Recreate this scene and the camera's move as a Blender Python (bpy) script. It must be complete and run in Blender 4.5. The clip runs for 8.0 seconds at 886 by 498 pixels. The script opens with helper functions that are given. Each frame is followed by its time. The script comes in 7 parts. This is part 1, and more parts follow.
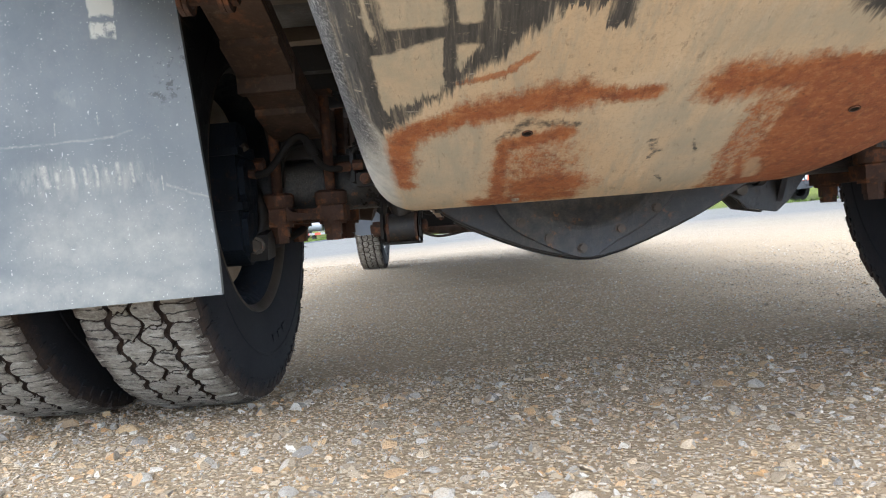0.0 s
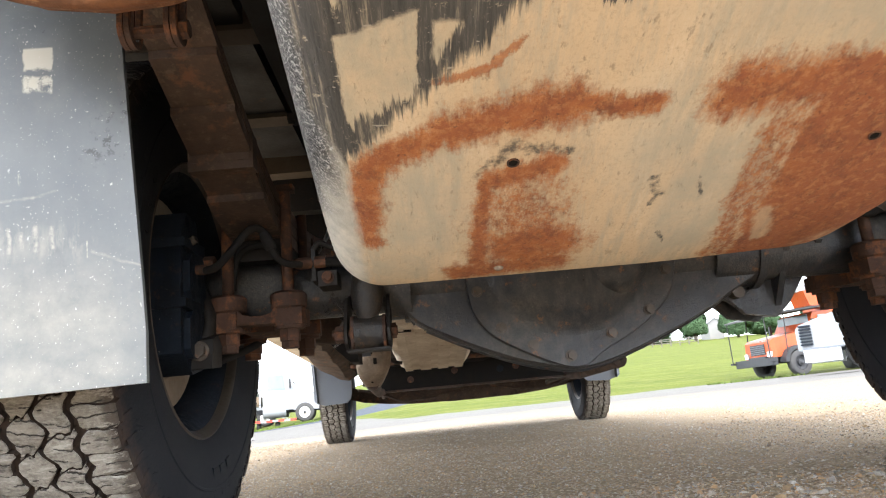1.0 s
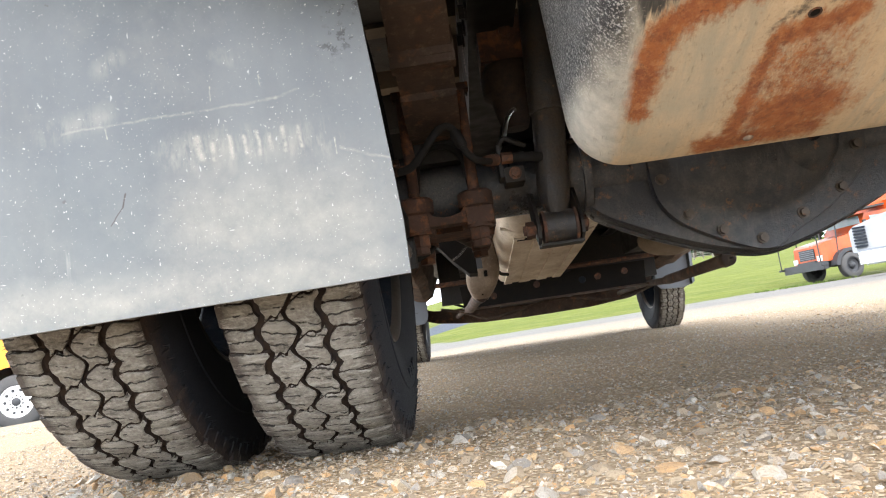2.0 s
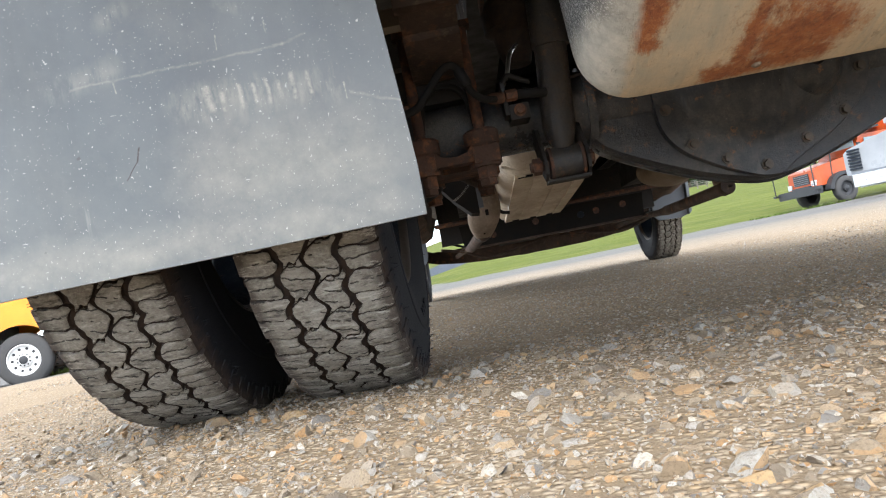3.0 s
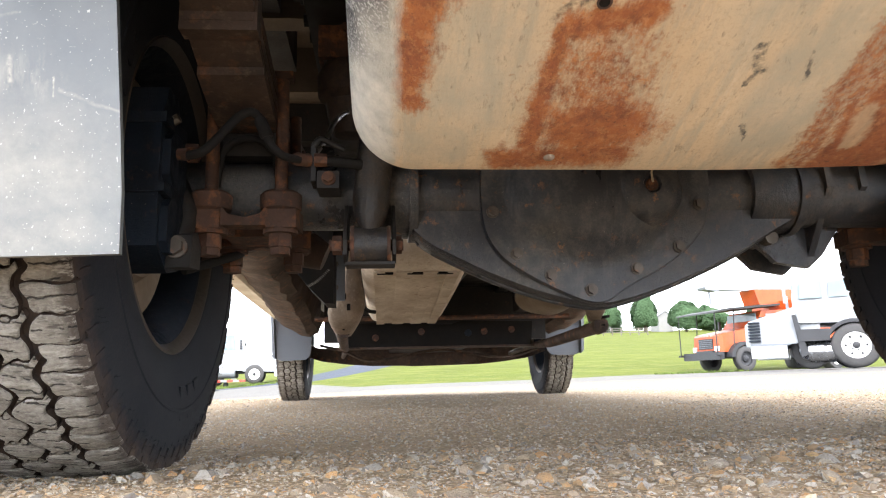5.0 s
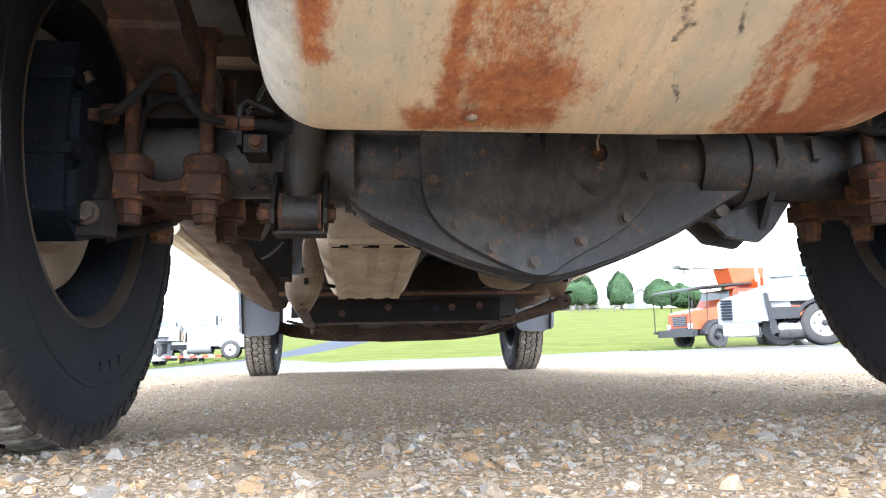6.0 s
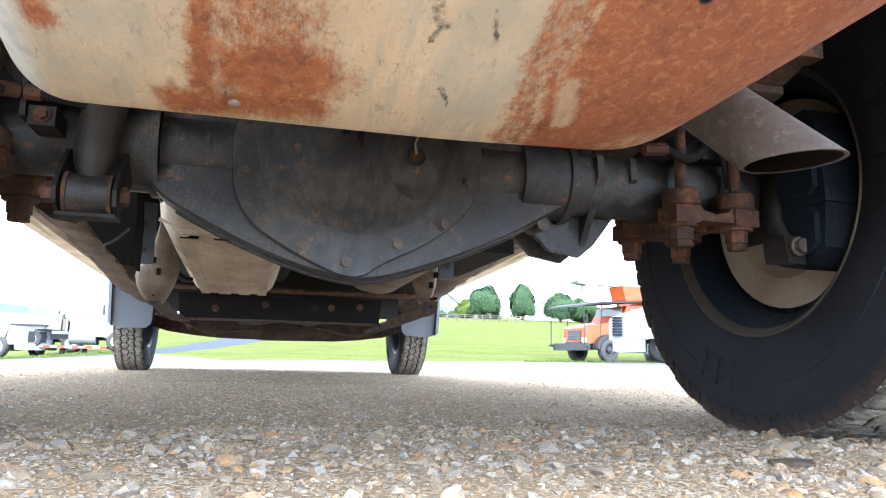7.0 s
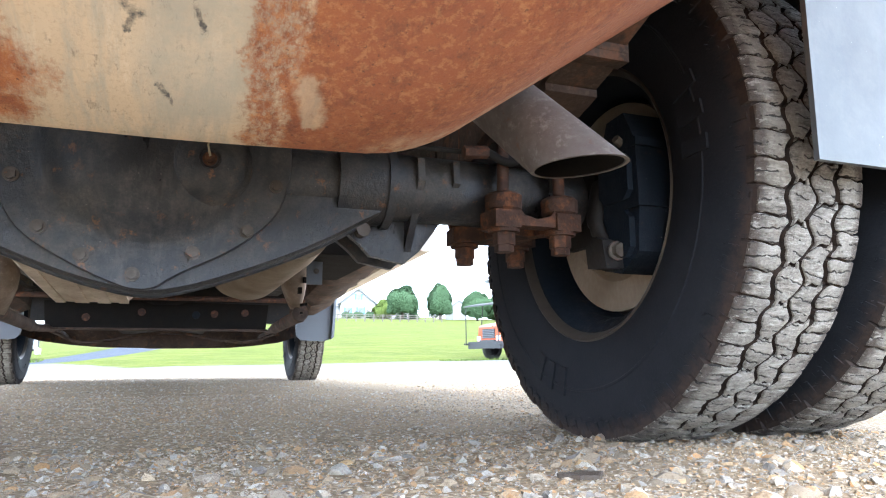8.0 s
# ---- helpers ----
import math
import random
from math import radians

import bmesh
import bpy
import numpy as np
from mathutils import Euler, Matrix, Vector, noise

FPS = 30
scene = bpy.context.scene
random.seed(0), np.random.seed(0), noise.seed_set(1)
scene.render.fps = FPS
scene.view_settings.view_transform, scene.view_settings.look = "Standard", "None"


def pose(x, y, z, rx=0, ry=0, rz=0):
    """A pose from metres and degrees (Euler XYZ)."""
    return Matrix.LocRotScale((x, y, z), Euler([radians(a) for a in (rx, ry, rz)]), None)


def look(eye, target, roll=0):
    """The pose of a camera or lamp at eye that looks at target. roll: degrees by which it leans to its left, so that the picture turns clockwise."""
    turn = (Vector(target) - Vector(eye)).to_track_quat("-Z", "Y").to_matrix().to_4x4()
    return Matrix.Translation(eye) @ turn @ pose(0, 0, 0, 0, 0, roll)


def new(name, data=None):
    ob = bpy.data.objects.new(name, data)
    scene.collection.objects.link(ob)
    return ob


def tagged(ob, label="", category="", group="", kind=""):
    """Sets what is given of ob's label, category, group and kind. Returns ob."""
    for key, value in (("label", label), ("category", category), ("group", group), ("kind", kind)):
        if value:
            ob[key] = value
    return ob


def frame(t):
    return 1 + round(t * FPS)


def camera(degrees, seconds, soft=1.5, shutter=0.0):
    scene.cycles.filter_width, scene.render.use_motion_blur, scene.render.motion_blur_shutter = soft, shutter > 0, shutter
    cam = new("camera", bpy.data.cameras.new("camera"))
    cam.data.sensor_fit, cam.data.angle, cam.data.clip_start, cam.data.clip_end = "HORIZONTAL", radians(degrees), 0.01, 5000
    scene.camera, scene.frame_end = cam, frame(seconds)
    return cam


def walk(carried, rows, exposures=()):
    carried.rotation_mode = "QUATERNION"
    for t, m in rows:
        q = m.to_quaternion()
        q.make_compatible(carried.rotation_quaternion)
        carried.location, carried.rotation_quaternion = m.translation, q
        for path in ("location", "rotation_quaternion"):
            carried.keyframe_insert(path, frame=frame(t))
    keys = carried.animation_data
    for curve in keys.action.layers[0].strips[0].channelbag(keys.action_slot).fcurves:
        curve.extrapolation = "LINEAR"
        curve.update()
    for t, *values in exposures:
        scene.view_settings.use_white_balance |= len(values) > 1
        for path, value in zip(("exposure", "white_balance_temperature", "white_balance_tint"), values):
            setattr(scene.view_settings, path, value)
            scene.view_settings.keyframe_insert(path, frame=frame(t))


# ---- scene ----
cam = camera(64.2, 8.0, soft=1.1)
PATH = [
    (0, (-0.215, -1.23, 0.27), (-0.276, 0.768, 0.207), -4.3),
    (0.3, (-0.209, -1.177, 0.223), (-0.238, 0.817, 0.365), -4.7),
    (0.5, (-0.206, -1.138, 0.206), (-0.157, 0.819, 0.618), -4.3),
    (1, (-0.232, -1.101, 0.155), (-0.163, 0.848, 0.598), -5.3),
    (1.5, (-0.353, -1.102, 0.142), (-0.394, 0.86, 0.529), -5.3),
    (2, (-0.458, -1.089, 0.137), (-0.511, 0.894, 0.389), -8.3),
    (3.3, (-0.481, -1.105, 0.14), (-0.559, 0.892, 0.218), -11.1),
    (3.5, (-0.483, -1.107, 0.146), (-0.575, 0.889, 0.228), -11.3),
    (4, (-0.479, -1.114, 0.156), (-0.599, 0.874, 0.345), -12.0),
    (4.5, (-0.423, -1.074, 0.14), (-0.502, 0.894, 0.49), -8.7),
    (4.9, (-0.321, -0.961, 0.089), (-0.218, 0.993, 0.5), -2.7),
    (5, (-0.301, -0.966, 0.1), (-0.125, 0.992, 0.469), -1.4),
    (5.2, (-0.262, -0.935, 0.095), (0.026, 1.004, 0.489), -0.2),
    (6.3, (-0.234, -0.93, 0.1), (-0.011, 1.038, 0.382), -1.5),
    (6.5, (-0.216, -0.931, 0.101), (0.038, 1.03, 0.404), -0.7),
    (7, (-0.118, -0.932, 0.096), (0.37, 0.982, 0.411), 1.3),
    (7.5, (-0.066, -0.932, 0.094), (0.499, 0.962, 0.4), -0.2),
    (8, (0.027, -0.931, 0.114), (0.736, 0.912, 0.431), -0.3),
]
walk(cam, [(t, look(eye, target, roll)) for t, eye, target, roll in PATH], exposures=[(0.0, 1.6, 5900, 8), (0.6, 1.86, 6320, 9), (1.0, 2.07, 6500, 10), (2.0, 1.89, 6550, 10), (3.3, 1.34, 6300, 9), (4.0, 1.36, 6450, 10), (4.5, 1.83, 6500, 11), (5.0, 2.09, 6550, 12), (6.5, 2.34, 5750, 9), (7.2, 2.42, 5700, 8), (8.0, 2.42, 5650, 8)])

# ---- sky, sun and exposure ----
world = bpy.data.worlds.new("overcast_sky")
scene.world = world
world.use_nodes = True
wn, wl = world.node_tree.nodes, world.node_tree.links
wn.clear()
sky = wn.new("ShaderNodeTexSky")
sky.sky_type, sky.sun_disc = "NISHITA", False
sky.sun_elevation, sky.sun_rotation = radians(49), radians(183)
cloud = wn.new("ShaderNodeMixRGB")
cloud.inputs[0].default_value = 0.8
cloud.inputs[2].default_value = (10.6, 11.2, 12.2, 1)
bg = wn.new("ShaderNodeBackground")
bg.inputs["Strength"].default_value = 0.15
wout = wn.new("ShaderNodeOutputWorld")
wl.new(sky.outputs[0], cloud.inputs[1])
wl.new(cloud.outputs[0], bg.inputs["Color"])
wl.new(bg.outputs[0], wout.inputs["Surface"])
sun_data = bpy.data.lights.new("sun", "SUN")
sun_data.energy, sun_data.angle, sun_data.color = 1.6, radians(24), (1.0, 0.95, 0.88)
sun = new("sun", sun_data)
sun.matrix_world = look((-0.5, -9.0, 10.5), (0, 0, 0))


# ---- materials ----
class Mat:
    """A node material: p is its principled shader."""

    def __init__(self, name, rough=0.6, metal=0.0, spec=0.5):
        self.m = bpy.data.materials.new(name)
        self.m.use_nodes = True
        self.nt = self.m.node_tree
        self.p = self.nt.nodes["Principled BSDF"]
        self.p.inputs["Roughness"].default_value = rough
        self.p.inputs["Metallic"].default_value = metal
        self.p.inputs["Specular IOR Level"].default_value = spec
        self.co = None

    def n(self, kind, **props):
        node = self.nt.nodes.new("ShaderNode" + kind)
        for key, value in props.items():
            if key in ("operation", "blend_type", "data_type", "feature", "noise_dimensions", "distance"):
                if key == "operation":
                    node.operation = value
                elif key == "blend_type":
                    node.blend_type = value
                elif key == "feature":
                    node.feature = value
                elif key == "distance":
                    node.distance = value
        return node

    def put(self, socket, value):
        if hasattr(value, "is_linked"):
            self.nt.links.new(value, socket)
        elif isinstance(value, tuple) and len(value) == 3 and socket.type == "RGBA":
            socket.default_value = (*value, 1)
        else:
            socket.default_value = value

    def coords(self):
        if self.co is None:
            self.co = self.n("TexCoord").outputs["Object"]
        return self.co

    def stretch(self, scale, co=None):
        node = self.n("Mapping")
        self.put(node.inputs["Vector"], co or self.coords())
        node.inputs["Scale"].default_value = scale
        return node.outputs[0]

    def noise(self, scale, detail=4.0, rough=0.6, co=None):
        node = self.n("TexNoise")
        self.put(node.inputs["Vector"], co or self.coords())
        node.inputs["Scale"].default_value, node.inputs["Detail"].default_value = scale, detail
        node.inputs["Roughness"].default_value = rough
        return node.outputs["Fac"]

    def voronoi(self, scale, feature="F1", co=None, out="Distance"):
        node = self.n("TexVoronoi", feature=feature)
        self.put(node.inputs["Vector"], co or self.coords())
        node.inputs["Scale"].default_value = scale
        return node.outputs[out]

    def ramp(self, value, lo, hi, a=0.0, b=1.0):
        node = self.n("MapRange")
        self.put(node.inputs["Value"], value)
        for key, v in zip(("From Min", "From Max", "To Min", "To Max"), (lo, hi, a, b)):
            node.inputs[key].default_value = v
        return node.outputs[0]

    def math(self, op, a, b=0.0, clamp=False):
        node = self.n("Math", operation=op)
        node.use_clamp = clamp
        self.put(node.inputs[0], a)
        self.put(node.inputs[1], b)
        return node.outputs[0]

    def mix(self, fac, a, b, blend="MIX"):
        node = self.n("MixRGB", blend_type=blend)
        self.put(node.inputs[0], fac)
        self.put(node.inputs[1], a)
        self.put(node.inputs[2], b)
        return node.outputs[0]

    def axes(self, co=None):
        node = self.n("SeparateXYZ")
        self.put(node.inputs[0], co or self.coords())
        return node.outputs

    def bump(self, height, strength=0.4, distance=0.002, normal=None):
        node = self.n("Bump")
        self.put(node.inputs["Height"], height)
        node.inputs["Strength"].default_value, node.inputs["Distance"].default_value = strength, distance
        if normal is not None:
            self.put(node.inputs["Normal"], normal)
        return node.outputs[0]

    def set(self, **inputs):
        for key, value in inputs.items():
            self.put(self.p.inputs[key.replace("_", " ")], value)
        return self.m


def worn(name, base, dark, rust=None, scale=12.0, amount=0.5, rough=0.7, metal=0.0, grain=140.0, relief=0.4, deep=0.0015, speck=None, spec=0.5):
    """Paint or bare metal with broad stains, fine grain and, if given, rust."""
    k = Mat(name, rough, metal, spec)
    broad, fine = k.noise(scale, 6), k.noise(grain, 3)
    c = k.mix(k.ramp(broad, 0.35, 0.7), base, dark)
    c = k.mix(k.ramp(fine, 0.3, 0.75, 0.0, 0.45), c, dark)
    if speck:
        c = k.mix(k.ramp(k.noise(grain * 0.45, 5, 0.75), 0.54, 0.70, 0.0, 0.75), c, speck)
    if rust:
        spot = k.ramp(k.noise(scale * 2.3, 8, 0.7), 0.72 - 0.35 * amount, 0.8 - 0.3 * amount)
        c = k.mix(spot, c, rust)
    k.set(Roughness=k.ramp(broad, 0.3, 0.7, max(0.05, rough - 0.15), min(1.0, rough + 0.15)))
    return k.set(Base_Color=c, Normal=k.bump(k.math("ADD", fine, broad), relief, deep))


M_BLACK = worn("chassis_black", (0.0075, 0.0075, 0.0085), (0.021, 0.018, 0.0155), (0.065, 0.030, 0.014), 14, 0.28, 0.6, speck=(0.034, 0.028, 0.022), spec=0.3)


def make_cast(name, base, dust, rust, rough=0.45):
    """Old black paint on a casting: caked dust in patches, run-down streaks, scattered rust spots and pitting."""
    k = Mat(name, rough)
    broad, fine = k.noise(7, 8, 0.7), k.noise(260, 4, 0.7)
    caked = k.ramp(k.math("ADD", broad, k.math("MULTIPLY", k.math("SUBTRACT", k.noise(55, 6, 0.75), 0.5), 0.5)), 0.46, 0.64)
    c = k.mix(k.math("MULTIPLY", caked, k.ramp(fine, 0.30, 0.62, 0.35, 0.95)), base, dust)
    runs = k.noise(40, 6, 0.7, k.stretch((1.0, 1.0, 0.14)))
    c = k.mix(k.ramp(runs, 0.56, 0.70, 0.0, 0.55), c, dust)
    oil = k.ramp(k.noise(16, 5, 0.6, k.stretch((1.0, 1.0, 0.3))), 0.56, 0.66, 0.0, 0.8)
    c = k.mix(oil, c, (base[0] * 0.55, base[1] * 0.5, base[2] * 0.5))
    spots = k.math("MULTIPLY", k.ramp(k.noise(50, 6, 0.75), 0.58, 0.68), k.ramp(k.noise(8, 3), 0.42, 0.58))
    c = k.mix(k.math("MULTIPLY", spots, 0.85), c, rust)
    c = k.mix(k.ramp(k.noise(330, 2, 0.5), 0.745, 0.78, 0.0, 0.6), c, (0.34, 0.31, 0.26))
    k.set(Roughness=k.math("ADD", k.ramp(caked, 0.0, 1.0, rough - 0.10, rough + 0.30), k.math("MULTIPLY", oil, -0.15)))
    h = k.math("ADD", fine, k.math("MULTIPLY", k.noise(70, 6, 0.75), 1.8))
    return k.set(Base_Color=c, Normal=k.bump(h, 0.5, 0.0018))


M_CAST = make_cast("cast_iron", (0.024, 0.0265, 0.032), (0.108, 0.100, 0.088), (0.25, 0.115, 0.042))
M_RUST = worn("rusty_steel", (0.085, 0.036, 0.019), (0.036, 0.022, 0.017), (0.15, 0.058, 0.024), 20, 0.6, 0.85, relief=0.9, speck=(0.030, 0.023, 0.020))
M_SPRING = worn("dusty_spring_steel", (0.074, 0.041, 0.026), (0.028, 0.020, 0.016), (0.125, 0.056, 0.028), 9, 0.5, 0.8, relief=0.7, speck=(0.125, 0.09, 0.062))
M_SHIELD = worn("dusty_heat_shield", (0.74, 0.66, 0.54), (0.42, 0.325, 0.23), (0.24, 0.135, 0.07), 9, 0.24, 0.6, 0.1, speck=(0.36, 0.27, 0.19))
M_PIPE = worn("exhaust_steel", (0.235, 0.215, 0.200), (0.115, 0.092, 0.080), (0.17, 0.09, 0.05), 9, 0.26, 0.55, 0.45, speck=(0.33, 0.31, 0.285))
def make_sidewall():
    """Black rubber with a dull bloom, and brown dirt thrown up beside the tread."""
    k = Mat("tyre_sidewall_rubber", 0.8, 0.0, 0.2)
    x, y, z = k.axes()
    broad, fine = k.noise(8, 6, 0.7), k.noise(300, 3)
    c = k.mix(k.ramp(broad, 0.3, 0.7), (0.0085, 0.0100, 0.0140), (0.0170, 0.0185, 0.0225))
    c = k.mix(k.ramp(fine, 0.5, 0.75, 0.0, 0.4), c, (0.022, 0.022, 0.023))
    far = k.math("SQRT", k.math("ADD", k.math("MULTIPLY", y, y), k.math("MULTIPLY", z, z)))
    mud = k.ramp(k.math("ADD", far, k.math("MULTIPLY", k.math("SUBTRACT", k.noise(40, 7, 0.75), 0.5), 0.04)), 0.336, 0.356)
    c = k.mix(k.math("MULTIPLY", mud, k.ramp(k.noise(90, 5, 0.7), 0.35, 0.62, 0.35, 0.9)), c, (0.054, 0.036, 0.026))
    return k.set(Base_Color=c, Normal=k.bump(k.math("ADD", fine, broad), 0.4, 0.0012))


M_RUBBER = make_sidewall()
M_RIM = worn("wheel_steel", (0.044, 0.038, 0.033), (0.095, 0.076, 0.058), (0.10, 0.06, 0.036), 10, 0.3, 0.45, 0.3)
# black of the sooty bore and dark parts, also painted shade in slots, holes
M_DEEP_BLACK = worn("deep_black", (0.006, 0.006, 0.006), (0.015, 0.012, 0.010), None, 20, 0.0, 0.95, spec=0.15)
M_ROTOR = worn("dusty_brake_disc", (0.30, 0.245, 0.18), (0.19, 0.138, 0.09), (0.26, 0.14, 0.07), 9, 0.2, 0.7, 0.2)
M_WHITE = worn("white_body_paint", (0.80, 0.80, 0.78), (0.68, 0.66, 0.62), None, 5, 0.0, 0.35, grain=60, relief=0.05)
M_CREAM = worn("dirty_white_sill", (0.80, 0.75, 0.64), (0.62, 0.54, 0.42), None, 9, 0.0, 0.55)
M_FLOOR = worn("underfloor_boards", (0.120, 0.086, 0.056), (0.06, 0.044, 0.030), None, 6, 0.0, 0.8)
M_GUARD = worn("grey_plastic_guard", (0.088, 0.100, 0.118), (0.120, 0.130, 0.145), None, 6, 0.0, 0.55)
M_HOSE = worn("rubber_hose", (0.010, 0.0105, 0.0120), (0.021, 0.019, 0.017), None, 30, 0.0, 0.85, spec=0.2)

M_BLUEBLACK = make_cast("blue_black_casting", (0.0065, 0.0115, 0.0195), (0.0190, 0.0235, 0.0310), (0.045, 0.028, 0.018), 0.65)
M_BLUEBLACK.node_tree.nodes["Principled BSDF"].inputs["Specular IOR Level"].default_value = 0.18
M_DAMPER = make_cast("chipped_black_damper", (0.014, 0.0145, 0.0155), (0.058, 0.042, 0.029), (0.24, 0.12, 0.05), 0.5)
M_GLOSSBLACK = worn("glossy_black_frame", (0.0075, 0.008, 0.009), (0.014, 0.013, 0.012), None, 20, 0.0, 0.5, relief=0.04, spec=0.2)
M_CHROMELINE = worn("bright_brake_line", (0.35, 0.34, 0.32), (0.2, 0.19, 0.17), None, 40, 0.0, 0.35, 0.8)


def make_tread():
    k = Mat("tyre_tread_rubber", 0.85)
    c = k.mix(k.ramp(k.noise(30, 6), 0.3, 0.7), (0.165, 0.150, 0.126), (0.285, 0.262, 0.222))
    c = k.mix(k.ramp(k.noise(260, 4), 0.45, 0.75), c, (0.36, 0.335, 0.29))
    c = k.mix(k.ramp(k.noise(9, 4), 0.6, 0.8, 0.0, 0.5), c, (0.085, 0.068, 0.060))
    x = k.axes()[0]
    muddy = k.ramp(k.math("ADD", k.math("ABSOLUTE", x), k.math("MULTIPLY", k.math("SUBTRACT", k.noise(60, 5), 0.5), 0.02)), 0.064, 0.074)
    c = k.mix(k.math("MULTIPLY", muddy, 0.80), c, (0.050, 0.034, 0.025))
    x, y, z = k.axes()
    lean = k.math("ARCTAN2", z, y)
    # thin zigzag slits: three to a shoulder pitch, slanted ones on the middle rows
    zig = k.math("MULTIPLY", k.math("PINGPONG", k.math("ADD", x, 1.0), 0.0065), 0.16)
    wander = k.math("MULTIPLY", k.math("SUBTRACT", k.noise(70, 3), 0.5), 0.010)
    wide = k.ramp(k.math("ABSOLUTE", x), 0.034, 0.036)

    def slits(per_turn, slant, hide, lo, hi):
        arc = k.math("ADD", k.math("ADD", k.math("MULTIPLY", lean, 0.366), zig), k.math("ADD", k.math("MULTIPLY", x, slant), wander))
        step = 2 * math.pi * 0.366 / per_turn
        off = k.math("ABSOLUTE", k.math("SUBTRACT", k.math("PINGPONG", k.math("ADD", arc, 50 * step), step / 2), step / 4))
        return k.math("MULTIPLY", k.ramp(off, 0.0013, 0.0005), k.math("MULTIPLY", hide, k.ramp(k.noise(46, 3), lo, hi)))

    slit = k.math("MAXIMUM", slits(72, 0.03, wide, 0.45, 0.48), slits(72, -0.25, k.math("SUBTRACT", 1.0, wide), 0.48, 0.51))
    # wrinkles and scuffs run across the tread
    wrinkle = k.noise(210, 7, 0.72, k.stretch((0.22, 1.0, 1.0)))
    wrinkle = k.math("ADD", wrinkle, k.math("MULTIPLY", k.noise(75, 5, 0.7, k.stretch((0.3, 1.0, 1.0))), 0.8))
    fold = k.ramp(wrinkle, 0.86, 0.70)
    c = k.mix(k.math("MULTIPLY", fold, 0.80), c, (0.060, 0.052, 0.044))
    c = k.mix(k.ramp(wrinkle, 0.96, 1.08, 0.0, 0.75), c, (0.43, 0.405, 0.355))
    c = k.mix(k.math("MULTIPLY", slit, 0.92), c, (0.020, 0.017, 0.015))
    h = k.math("SUBTRACT", k.math("ADD", k.math("MULTIPLY", wrinkle, 2.2), k.math("MULTIPLY", k.noise(320, 4, 0.7), 0.6)), k.math("MULTIPLY", slit, 1.8))
    return k.set(Base_Color=c, Normal=k.bump(h, 1.0, 0.0026))


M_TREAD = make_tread()


